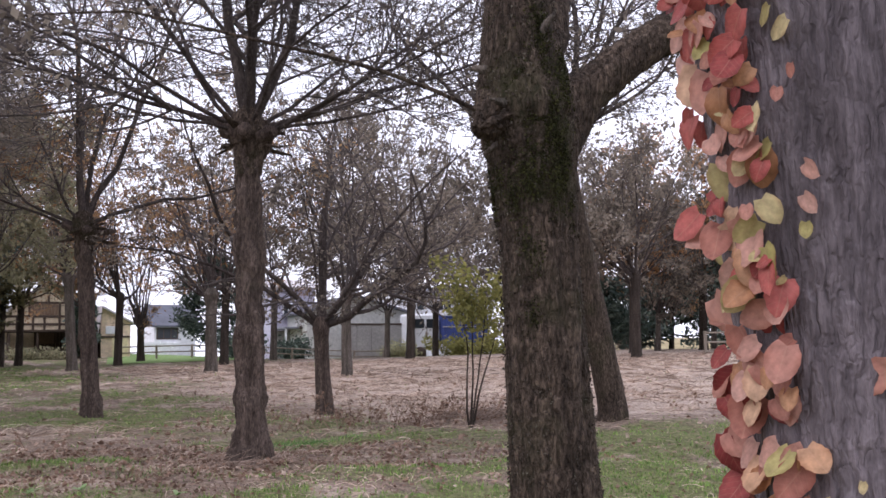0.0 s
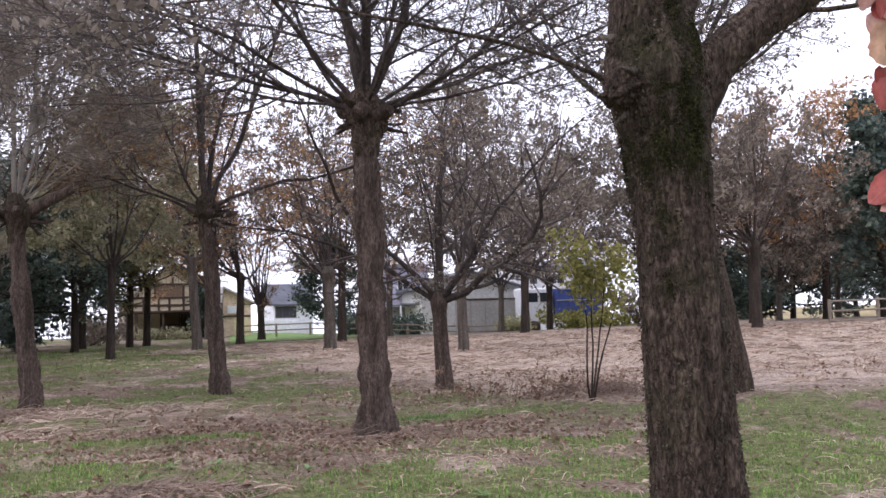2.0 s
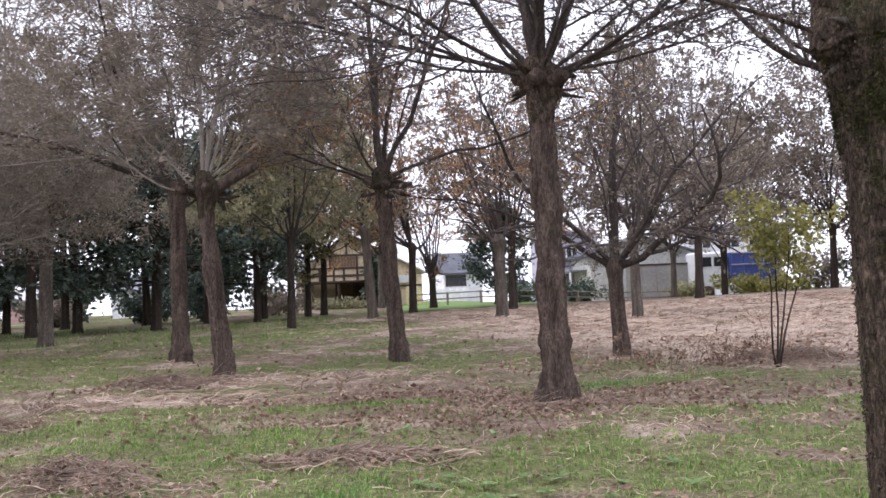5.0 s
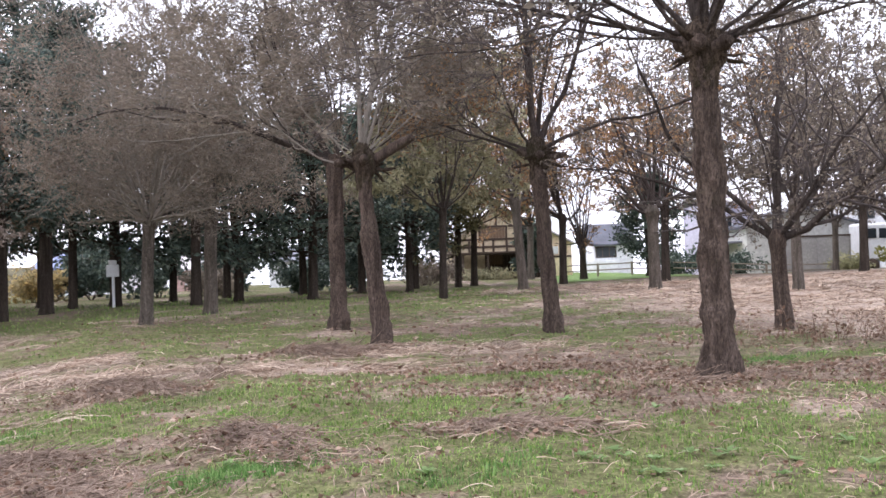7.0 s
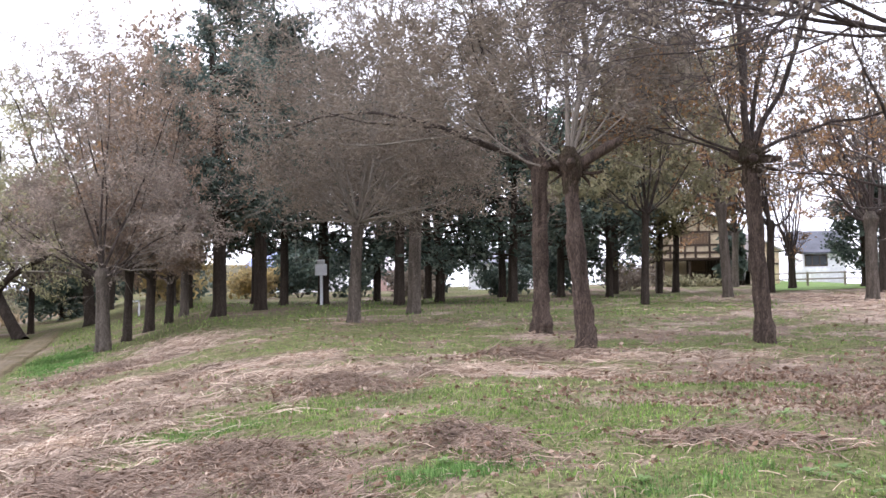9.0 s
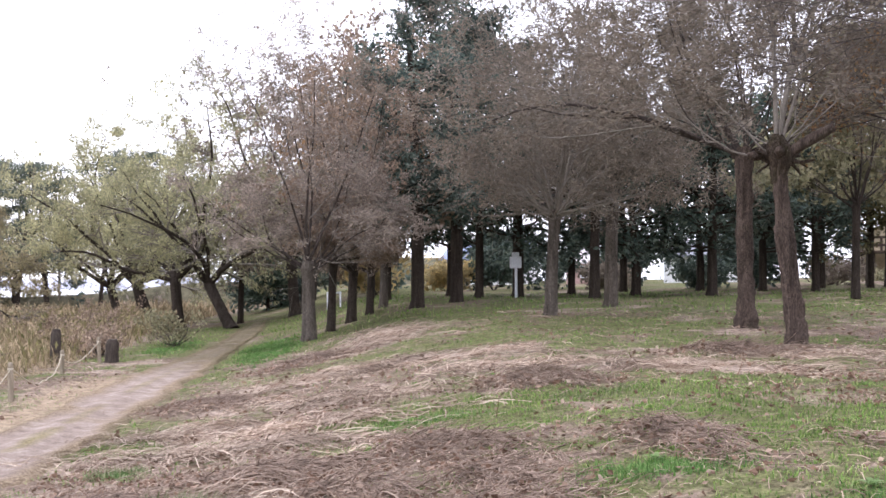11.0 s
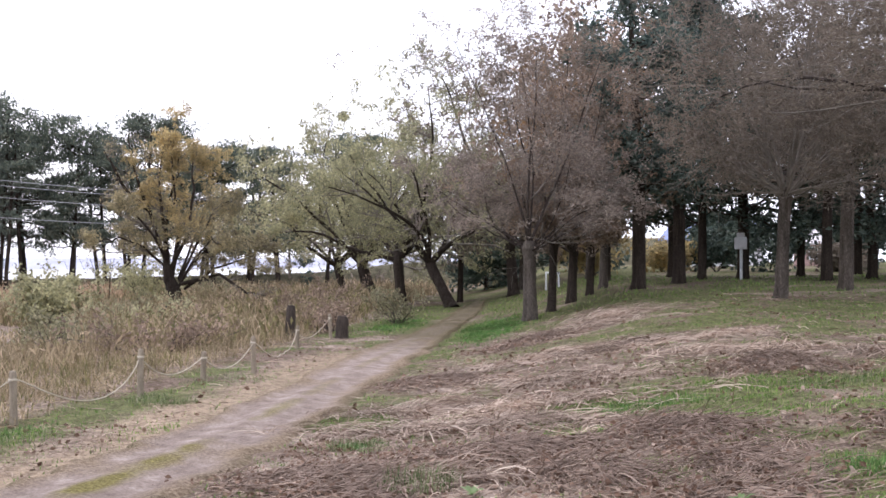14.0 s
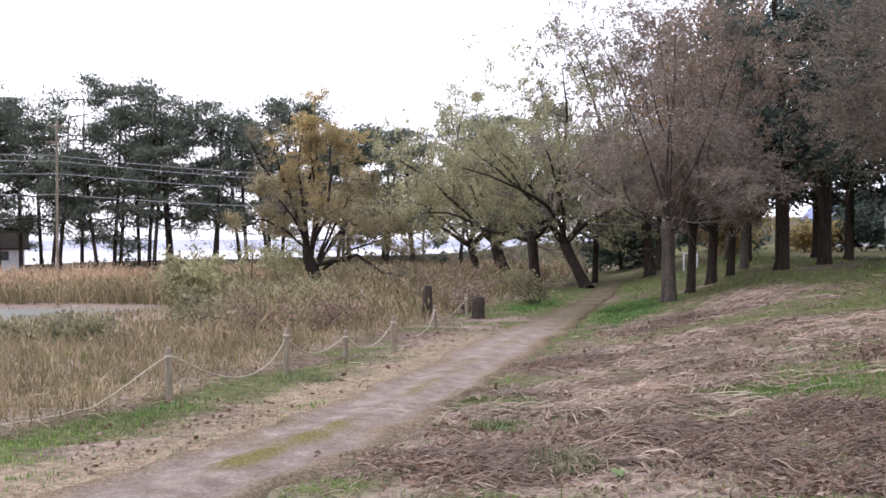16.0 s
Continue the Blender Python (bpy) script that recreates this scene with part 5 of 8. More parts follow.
tree("woodland_tree", 10.78, 62.0, "bare dark tree with upright rods", 99, 0.42, 1.8, 7.5, 1.6, 9, 3, (0, 0), BARK_DARK, TWIG, LEAF_RUSSET, 900, 0.15, FAR_PLAN, 0.4, knob=1.0, sides=12, rings=20, group="woodland trees", stubs=0, least=0.008)

# ---- lakeside: willows, golden tree, pines ----
willow("willow_tree", -23.9, 43.0, "grey-green willow on a strongly leaning trunk beside the track", 101, 8.0, 8.0, 0.5, (-1.3, 0.3), 2.0, LEAF_WILLOW, 15000, 0.152)
willow("willow_tree", -27.5, 44.5, "yellow-green willow among reeds", 102, 8.9, 8.5, 0.5, (-0.2, 0), 2.2, LEAF_WILLOW, 16000, 0.176)
willow("willow_tree", -30.5, 47.0, "yellow-green willow on a leaning trunk among reeds", 103, 9.2, 9.0, 0.45, (-0.9, 0), 2.0, LEAF_WILLOW, 15000, 0.184)
willow("willow_tree", -22.5, 46.5, "grey willow beside the track, thinning crown", 104, 10.5, 9.0, 0.5, (-0.4, 0.4), 2.6, LEAF_OLIVE, 17000, 0.17)
willow("willow_tree", -37.0, 56.0, "pale green willow far along the reed bed", 105, 8.0, 9.0, 0.5, (-0.6, 0), 2.2, LEAF_WILLOW, 12000, 0.216)
willow("willow_tree", -28.0, 60.0, "grey-green willow at the end of the reed bed", 106, 9.4, 9.0, 0.5, (0.3, 0), 2.6, LEAF_OLIVE, 10000, 0.208)
willow("willow_tree", -34.5, 50.0, "pale green willow rising behind the reeds", 108, 8.6, 9.5, 0.45, (-0.6, 0), 2.0, LEAF_WILLOW, 12000, 0.200)


def golden_tree(x, y):
    """An old crooked tree: a leaning bole, a bare dark limb, a tall golden plume and a low hanging bough."""
    rng = np.random.default_rng(107)
    base = thing("golden_tree", x, y, gz(x, y) - 0.06, "golden autumn tree with a crooked dark bole standing in reeds", "tree", "lakeside trees")
    side, deep = np.array([0.73, 0.683, 0]), np.array([-0.683, 0.73, 0])

    def line(pts, k):
        p = np.array([side * u + deep * v + np.array([0, 0, z]) for u, v, z in pts])
        t, w = np.linspace(0, 1, len(p)), np.linspace(0, 1, k)
        return np.stack([np.interp(w, t, p[:, i]) for i in range(3)], -1) + rng.normal(0, 0.05, (k, 3)) * np.linspace(0, 1, k)[:, None]

    mesh_ob("trunk", Pile().add(*trunk_tube(line([(0.05, 0, 0), (0, 0, 0.5), (-0.25, 0, 1.3), (-0.55, 0, 2.4)], 6), [0.34, 0.27, 0.25, 0.24, 0.2, 0.1], 28, 40, 107, 0.12, 0.2)).mesh("trunk"), BARK_DARK, base)
    plume = [[(-0.3, 0, 1.5), (0.0, 0.2, 3.1), (-0.2, 0.1, 4.9), (-0.3, 0, 7.0)], [(-0.35, 0, 1.9), (0.4, -0.4, 3.4), (0.5, -0.3, 5.0), (0.6, 0, 6.8)], [(-0.4, 0, 2.0), (-0.5, 0.7, 3.6), (-0.2, 0.8, 5.2), (0.1, 0.5, 6.6)], [(-0.4, 0, 2.2), (-0.6, -0.6, 4.0), (-0.7, -0.4, 5.2), (-0.6, -0.2, 6.4)]]
    skirt = [[(0.0, 0, 1.5), (1.1, 0.2, 2.8), (2.2, 0.3, 3.2), (3.2, 0.4, 2.8)], [(0.0, 0, 1.3), (0.6, -1.0, 2.4), (1.2, -1.9, 3.0), (1.6, -2.4, 2.8)], [(-0.2, 0, 1.8), (-1.3, -0.3, 2.8), (-2.2, -0.4, 3.2), (-2.9, -0.5, 3.0)], [(-0.2, 0, 1.7), (-0.8, 1.0, 3.0), (-1.2, 1.9, 3.6), (-1.6, 2.5, 3.7)],
             [(0.0, 0, 1.6), (0.5, 1.0, 3.0), (1.2, 1.7, 3.9), (1.6, 2.2, 4.2)], [(-0.3, 0, 2.0), (-0.9, -0.9, 3.2), (-1.6, -1.3, 4.0), (-2.0, -1.6, 4.3)], [(0.2, 0, 1.2), (1.3, -0.6, 2.0), (2.4, -0.8, 2.3), (3.3, -1.0, 1.8)], [(0.1, 0, 1.7), (0.9, -0.3, 3.4), (1.4, -0.5, 4.3), (1.9, -0.5, 4.6)]]
    bare = [[(-0.4, 0, 2.0), (-1.1, -0.2, 4.2), (-1.7, -0.2, 5.7), (-1.9, -0.2, 7.0)], [(-1.1, -0.2, 4.2), (-1.9, -0.3, 4.9), (-2.5, -0.4, 6.0), (-2.7, -0.4, 6.4)], [(0.1, -0.2, 1.4), (1.5, -0.9, 1.8), (2.5, -1.1, 1.05), (3.2, -1.2, 0.95)]]
    for lines, thick, n, size, mat, plan in ((plume, 0.085, 19000, 0.1, LEAF_GOLD, (9, 6)), (skirt, 0.06, 20000, 0.1, LEAF_MUSTARD, (10, 6)), (bare, 0.085, 700, 0.1, LEAF_MUSTARD, (8, 5))):
        P = np.array([line(q, 10) for q in lines])
        R = thick * np.linspace(1, 0.25, 10) * np.ones((len(P), 1))
        for i in range(len(P)):
            mesh_ob("limb", Pile().add(*tubes(P[i : i + 1], R[i : i + 1], 7, 0.06, rng)).mesh("limb"), BARK_DARK, base)
        pile, spots = crown(P, R, rng, [(plan[0], 0.2, (25, 70), (0.2, 0.4), 5, 0.2, 0.02), (plan[1], 0.15, (25, 75), (0.35, 0.7), 4, 0.22, -0.03), (3, 0.2, (25, 75), (0.45, 0.9), 3, 0.2, -0.06)], n, size, 0.006)
        mesh_ob("crown", pile.mesh("twigs"), TWIG_PALE, base, kind="stuff")
        mesh_ob("foliage", Pile().add(*leaves(spots, size, rng, 0.45, 0.4)).mesh("leaves", False), mat, base, kind="stuff")
    return base


golden_tree(-29.6, 31.6)
for i, (x, y, h, w, lx) in enumerate([(-96, 72, 14, 8, 0.8), (-91, 75, 15.5, 9, -1.2), (-87, 77, 14.5, 8, 1.0), (-84, 82, 16, 9, 0.4), (-80, 84, 15, 8, -1.5), (-76, 84, 13.5, 8, 1.4), (-74, 89, 13, 7, 0.8),
                                     (-69, 88, 12, 7, -0.6), (-66, 92, 13.5, 7.5, 1.2), (-62, 93, 13.5, 7, 0.5), ] + [(-101, 66, 15, 8, -0.8), (-105, 61, 15, 8, 0.6), (-93, 69, 16, 8, 1.0), (-99, 60, 15.5, 8, -0.6), (-88, 72, 15, 8, -0.9), (-79, 79, 15.5, 8, 0.9), (-95, 64, 14, 8, 1.3), (-103, 56, 15, 8, -1.0), (-86, 80, 13, 8, -1.4), (-71, 86, 12.5, 8, 1.1), (-97, 68, 16, 9, 0.4), (-100, 63, 15, 9, -0.4), (-90, 71, 16, 9, 0.9), (-106, 58, 16, 9, 0.5), (-83, 78, 15, 8, -0.7), (-77, 86, 14, 8, 0.6), (-94, 73, 15, 9, -0.5)]):
    pine("pine_tree", x * 0.78, y * 0.78, "tall dark pine on the lake shore with a bare leaning trunk", 120 + i, h * (1.0 if x < -84 else 0.93), w * 0.95, 0.3, (lx, 0.0), 4600)

for i in range(9):
    u = i / 8
    x, y = -78 + 26 * u + 1.5 * math.sin(7.0 * i), 46 + 22 * u + 1.2 * math.cos(5.0 * i)
    pine("pine_tree", x, y, "slender dark pine on the lake shore with a thin crown", 160 + i, 10.5 + 1.5 * math.sin(3.0 * i), 4.5, 0.45, (1.4 * math.sin(2.3 * i), 0.0), 3500)


def boards(name, x0, x1, y, z0, z1, step, depth, mat, parent, label=""):
    """Upright boards side by side, each a part."""
    n = max(1, round((x1 - x0) / step))
    step = (x1 - x0) / n
    bm = bmesh.new()
    box(bm, (0, -depth, z0), (step - 0.012, 0, z1))
    me = bpy.data.meshes.new(name)
    bm.to_mesh(me)
    bm.free()
    for i in range(n):
        mesh_ob(name, me, mat, parent, label).location = (x0 + i * step, y, 0)


def planks(bm, x0, x1, y, z0, z1, step, depth=0.02):
    x = x0
    while x < x1 - 0.01:
        box(bm, (x, y - depth, z0), (min(x + step, x1) - 0.012, y, z1))
        x += step


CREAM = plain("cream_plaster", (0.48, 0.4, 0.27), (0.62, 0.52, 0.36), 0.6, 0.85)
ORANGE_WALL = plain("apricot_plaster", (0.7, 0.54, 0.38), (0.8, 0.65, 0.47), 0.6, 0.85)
TIMBER = plain("dark_timber", (0.04, 0.028, 0.02), (0.1, 0.07, 0.05), 3.0, 0.8, 0.004, (8, 8, 1))
YELLOW_DOOR = plain("pale_yellow_paint", (0.72, 0.62, 0.36), (0.82, 0.72, 0.46), 0.8, 0.6)
BROWN_BOARD = plain("brown_boards", (0.12, 0.08, 0.05), (0.22, 0.15, 0.095), 3.0, 0.8, 0.004, (8, 8, 1))
SLATE = plain("dark_slate", (0.07, 0.072, 0.09), (0.12, 0.124, 0.15), 1.0, 0.55)
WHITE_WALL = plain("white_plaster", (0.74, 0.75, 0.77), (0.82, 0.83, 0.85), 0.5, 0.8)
LILAC_WALL = plain("lilac_grey_cladding", (0.42, 0.4, 0.5), (0.52, 0.5, 0.6), 0.5, 0.7)
GREY_WALL = plain("grey_block_wall", (0.27, 0.26, 0.25), (0.36, 0.35, 0.33), 0.7, 0.9)
PINK_WALL = plain("faded_pink_wall", (0.5, 0.33, 0.3), (0.6, 0.42, 0.38), 0.6, 0.85)
ROOF_GREY = plain("grey_roof_tiles", (0.14, 0.145, 0.17), (0.22, 0.225, 0.255), 1.0, 0.6)
ROOF_PALE = plain("pale_metal_roof", (0.5, 0.46, 0.46), (0.64, 0.6, 0.6), 0.6, 0.45)
BLUE_ROOF = plain("faded_blue_roof", (0.2, 0.24, 0.42), (0.3, 0.35, 0.54), 0.8, 0.5)
BLUE = plain("blue_tarpaulin", (0.05, 0.075, 0.26), (0.08, 0.115, 0.34), 0.8, 0.6)
WINDOW_GLASS, _n, _l, _p = material("dark_window_glass")
_p.inputs["Base Color"].default_value = (0.03, 0.035, 0.04, 1)
_p.inputs["Roughness"].default_value = 0.12
WOOD_GREY = plain("weathered_wood", (0.16, 0.13, 0.1), (0.34, 0.29, 0.23), 4.0, 0.9, 0.004, (6, 6, 1))
WOOD_DARK = plain("rotten_wood", (0.035, 0.028, 0.024), (0.1, 0.08, 0.065), 4.0, 0.95, 0.01, (6, 6, 1))
WHITE_PAINT = plain("white_paint", (0.7, 0.71, 0.73), (0.82, 0.83, 0.85), 3.0, 0.5)


def slab_roof(bm, x0, x1, y0, y1, eave, ridge, over=0.4, thick=0.16, along="y", rx=None):
    """Two roof slabs; the ridge runs along y (gable to the front) or along x."""
    if along == "y":
        xm = (x0 + x1) / 2 if rx is None else rx
        for xe, sgn in ((x0 - over, 1), (x1 + over, -1)):
            ze = eave - over * (ridge - eave) / abs(xm - (x0 if sgn > 0 else x1))
            v = [bm.verts.new(c) for c in ((xe, y0 - over, ze), (xm, y0 - over, ridge), (xm, y1 + over, ridge), (xe, y1 + over, ze),
                                           (xe, y0 - over, ze + thick), (xm, y0 - over, ridge + thick), (xm, y1 + over, ridge + thick), (xe, y1 + over, ze + thick))]
            for f in ((0, 1, 2, 3), (7, 6, 5, 4), (0, 4, 5, 1), (1, 5, 6, 2), (2, 6, 7, 3), (3, 7, 4, 0)):
                bm.faces.new([v[i] for i in f])
    else:
        ym = (y0 + y1) / 2
        for ye, sgn in ((y0 - over, 1), (y1 + over, -1)):
            ze = eave - over * (ridge - eave) / abs(ym - (y0 if sgn > 0 else y1))
            v = [bm.verts.new(c) for c in ((x0 - over, ye, ze), (x1 + over, ye, ze), (x1 + over, ym, ridge), (x0 - over, ym, ridge),
                                           (x0 - over, ye, ze + thick), (x1 + over, ye, ze + thick), (x1 + over, ym, ridge + thick), (x0 - over, ym, ridge + thick))]
            for f in ((0, 1, 2, 3), (7, 6, 5, 4), (0, 4, 5, 1), (1, 5, 6, 2), (2, 6, 7, 3), (3, 7, 4, 0)):
                bm.faces.new([v[i] for i in f])


def gable_wall(bm, x0, x1, y, z0, eave, ridge, thick=0.25, xm=None):
    xm = (x0 + x1) / 2 if xm is None else xm
    pts = [(x0, z0), (x1, z0), (x1, eave), (xm, ridge), (x0, eave)]
    a = [bm.verts.new((px, y, pz)) for px, pz in pts]
    b = [bm.verts.new((px, y + thick, pz)) for px, pz in pts]
    bm.faces.new(a)
    bm.faces.new(b[::-1])
    for i in range(5):
        j = (i + 1) % 5
        bm.faces.new((a[i], b[i], b[j], a[j]))


def window(parent, x0, x1, y, z0, z1, framemat, bars=1):
    """A framed window set into the wall's face."""
    bm = bmesh.new()
    t = 0.09
    box(bm, (x0, y - 0.06, z0), (x0 + t, y + 0.04, z1))
    box(bm, (x1 - t, y - 0.06, z0), (x1, y + 0.04, z1))
    box(bm, (x0 + t, y - 0.06, z0), (x1 - t, y + 0.04, z0 + t))
    box(bm, (x0 + t, y - 0.06, z1 - t), (x1 - t, y + 0.04, z1))
    for i in range(bars):
        xm = x0 + (x1 - x0) * (i + 1) / (bars + 1)
        box(bm, (xm - 0.035, y - 0.05, z0 + t), (xm + 0.035, y + 0.03, z1 - t))
    w = part("window", bm, framemat, parent)
    bm = bmesh.new()
    box(bm, (x0 + t, y - 0.02, z0 + t), (x1 - t, y + 0.02, z1 - t))
    part("pane", bm, WINDOW_GLASS, w)
    return w


def half_timbered_house():
    x0, x1, y0, y1, g = 4.2, 12.2, 80.5, 89.0, 1.5
    h = thing("house", 0, 0, 0, "cream half-timbered house with dark beams", "house", "houses")
    xm = 7.6
    bm = bmesh.new()
    gable_wall(bm, x0, x1, y0, g - 0.4, 4.3, 7.0, 0.25, xm)
    gable_wall(bm, x0, x1, y1 - 0.25, g - 0.4, 4.3, 7.0, 0.25, xm)
    box(bm, (x0, y0 + 0.25, g - 0.4), (x0 + 0.25, y1 - 0.25, 4.3))
    box(bm, (x1 - 0.25, y0 + 0.25, g - 0.4), (x1, y1 - 0.25, 4.3))
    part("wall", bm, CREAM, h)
    bm = bmesh.new()
    slab_roof(bm, x0, x1, y0, y1, 4.3, 7.0, 0.45, 0.14, "y", xm)
    part("roof", bm, ROOF_PALE, h, "pale low-pitched roof")
    for z in (3.5, 3.95, 4.5, 5.45):
        half = (x1 - x0) / 2 if z < 4.4 else (7.0 - z) / 2.7 * 3.9
        bm = bmesh.new()
        box(bm, (max(x0, xm - half), y0 - 0.06, z - 0.08), (min(x1, xm + half), y0 - 0.003, z + 0.08), 0.01)
        part("beam", bm, TIMBER, h)
    for x, z0, z1 in ((x0 + 0.1, g, 4.2), (5.55, 3.58, 4.42), (6.6, 3.58, 4.42), (7.35, 3.58, 4.42), (8.35, 4.58, 5.37), (8.35, 3.58, 4.42), (9.2, 3.58, 4.42), (10.4, g, 4.42), (x1 - 0.12, g, 4.2), (6.35, 4.58, 5.37), (7.6, 5.53, 6.6)):
        bm = bmesh.new()
        box(bm, (x - 0.08, y0 - 0.09, z0), (x + 0.08, y0 - 0.003, z1), 0.01)
        part("post", bm, TIMBER, h)
    boards("gable_board", 6.45, 8.25, y0 - 0.004, 4.6, 5.36, 0.22, 0.05, BROWN_BOARD, h, "brown gable board")
    # deep shade under the porch, put in as dark boards on the lower wall
    boards("porch_shade_board", 6.9, x1 - 0.2, y0 - 0.004, g - 0.3, 3.4, 0.24, 0.06, TIMBER, h, "dark upright board standing in for porch shade")
    bm = bmesh.new()
    box(bm, (7.0, y0 - 0.12, 2.6), (8.0, y0 - 0.07, 3.36), 0.02)
    part("shutter", bm, BROWN_BOARD, h, "tan shutter")
    for x in (5.0, 5.9, 6.75):
        bm = bmesh.new()
        box(bm, (x - 0.07, y0 - 0.12, g - 0.3), (x + 0.07, y0 - 0.005, 3.4))
        part("post", bm, TIMBER, h)
    bm = bmesh.new()
    box(bm, (x0 - 0.4, y0 - 2.7, 3.36), (10.6, y0 - 0.12, 3.5), 0.02)
    part("porch_roof", bm, TIMBER, h, "dark porch roof")
    for x in (4.9, 5.75, 6.7, 10.3):
        bm = bmesh.new()
        box(bm, (x - 0.07, y0 - 2.6, g - 0.6), (x + 0.07, y0 - 2.46, 3.35))
        part("porch_post", bm, TIMBER, h)
    bm = bmesh.new()
    planks(bm, 4.6, 8.6, y0 - 2.48, g - 0.6, g + 0.35, 0.2)
    part("railing", bm, TIMBER, h, "dark low railing")
    # apricot wing
    bm = bmesh.new()
    gable_wall(bm, 10.9, 12.9, 78.6, g - 0.4, 3.95, 5.0, 0.25, 11.0)
    box(bm, (12.65, 78.85, g - 0.4), (12.9, 82.0, 3.95))
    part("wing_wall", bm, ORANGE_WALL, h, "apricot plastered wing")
    bm = bmesh.new()
    slab_roof(bm, 10.8, 12.9, 78.6, 82.5, 4.0, 5.05, 0.3, 0.13, "y", 10.95)
    part("wing_roof", bm, ROOF_PALE, h)
    bm = bmesh.new()
    box(bm, (10.9, 78.48, 2.95), (12.85, 78.58, 3.07), 0.01)
    part("beam", bm, TIMBER, h)
    bm = bmesh.new()
    box(bm, (11.65, 78.5, g - 0.3), (12.7, 78.6, 2.9), 0.02)
    part("garage_door", bm, YELLOW_DOOR, h, "pale yellow door")
    bm = bmesh.new()
    box(bm, (11.2, 78.5, 3.2), (11.9, 78.6, 3.75), 0.02)
    part("sign_board", bm, WHITE_PAINT, h)
    return h


def white_house():
    h = thing("house", 0, 0, 0, "white bungalow with a grey tiled roof", "house", "houses")
    x0, x1, y0, y1, g = 17.0, 20.4, 92.0, 98.0, 1.6
    bm = bmesh.new()
    box(bm, (x0, y0, g - 1.2), (x1, y0 + 0.25, 4.2))
    box(bm, (x0, y1 - 0.25, g - 1.2), (x1, y1, 4.2))
    box(bm, (x0, y0 + 0.25, g - 1.2), (x0 + 0.25, y1 - 0.25, 4.2))
    box(bm, (x1 - 0.25, y0 + 0.25, g - 1.2), (x1, y1 - 0.25, 4.2))
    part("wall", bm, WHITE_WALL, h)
    bm = bmesh.new()
    slab_roof(bm, x0, x1, y0, y1, 4.22, 5.9, 0.35, 0.14, "x")
    part("roof", bm, SLATE, h, "dark slate roof")
    window(h, 17.15, 18.95, y0, 3.0, 3.97, TIMBER, 2)
    bm = bmesh.new()
    box(bm, (17.4, y0 - 1.2, g - 0.6), (18.8, y0 - 0.02, 2.75), 0.03)
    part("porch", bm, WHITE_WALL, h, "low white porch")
    return h


def picket_fence(xa, xb, y):
    f = thing("picket_fence", 0, 0, 0, "low white picket fence beside the bungalow", "fence")
    x = xa
    while x < xb:
        bm = bmesh.new()
        z = gz(x, y)
        box(bm, (x, y, z - 0.1), (x + 0.09, y + 0.03, z + 1.0), 0.01)
        part("picket", bm, WHITE_PAINT, f)
        x += 0.16
    bm = bmesh.new()
    box(bm, (xa, y + 0.04, gz(xa, y) + 0.7), (xb, y + 0.08, gz(xa, y) + 0.8))
    part("rail", bm, WHITE_PAINT, f)
    return f


def box_building(label, x0, x1, y0, y1, top, ridge, wallmat, roofmat, wins, group="houses", g=0.9, along="x", name="house"):
    h = thing(name, 0, 0, 0, label, "house", group)
    bm = bmesh.new()
    box(bm, (x0, y0, g - 0.5), (x1, y0 + 0.25, top))
    box(bm, (x0, y1 - 0.25, g - 0.5), (x1, y1, top))
    box(bm, (x0, y0 + 0.25, g - 0.5), (x0 + 0.25, y1 - 0.25, top))
    box(bm, (x1 - 0.25, y0 + 0.25, g - 0.5), (x1, y1 - 0.25, top))
    part("wall", bm, wallmat, h)
    bm = bmesh.new()
    slab_roof(bm, x0, x1, y0, y1, top + 0.02, ridge, 0.4, 0.14, along)
    part("roof", bm, roofmat, h)
    for a, b, c, d in wins:
        window(h, a, b, y0, c, d, WHITE_PAINT, 1)
    return h


half_timbered_house()
white_house()
picket_fence(14.6, 16.4, 84.0)
box_building("lilac-grey two-storey house behind trees", 24.6, 28.3, 84.0, 91.0, 6.9, 7.7, LILAC_WALL, ROOF_PALE, [(25.6, 26.6, 4.6, 5.7)])


def carport(x0, x1, y):
    c = thing("carport", 0, 0, 0, "low open carport with a thin grey roof before the house", "carport")
    bm = bmesh.new()
    box(bm, (x0, y, 3.55), (x1, y + 3.5, 3.7), 0.02)
    part("roof", bm, ROOF_GREY, c)
    for x in (x0 + 0.1, (x0 + x1) / 2, x1 - 0.1):
        bm = bmesh.new()
        box(bm, (x - 0.06, y + 0.1, 0.6), (x + 0.06, y + 0.22, 3.55))
        part("post", bm, WHITE_PAINT, c)
    bm = bmesh.new()
    box(bm, (x0, y + 3.3, 0.6), (x1, y + 3.45, 3.5))
    part("back_wall", bm, GREY_WALL, c)
    return c


carport(24.6, 28.4, 80.0)


def gabled_shed():
    """A wide low gable with a block wall before it."""
    h = thing("shed", 0, 0, 0, "wide pale shed with a dark low-pitched gable roof", "house", "houses")
    bm = bmesh.new()
    gable_wall(bm, 26.0, 34.2, 79.0, 0.4, 4.75, 5.95, 0.25, 30.0)
    box(bm, (26.0, 79.25, 0.4), (26.25, 85.0, 4.6))
    box(bm, (33.95, 79.25, 0.4), (34.2, 85.0, 4.6))
    part("wall", bm, PALE_WALL, h)
    bm = bmesh.new()
    slab_roof(bm, 26.0, 34.2, 79.0, 85.0, 4.75, 5.95, 0.5, 0.16, "y", 30.0)
    part("roof", bm, SLATE, h, "dark low-pitched roof")
    window(h, 27.2, 28.6, 79.0, 3.95, 4.6, WHITE_PAINT, 1)
    return h


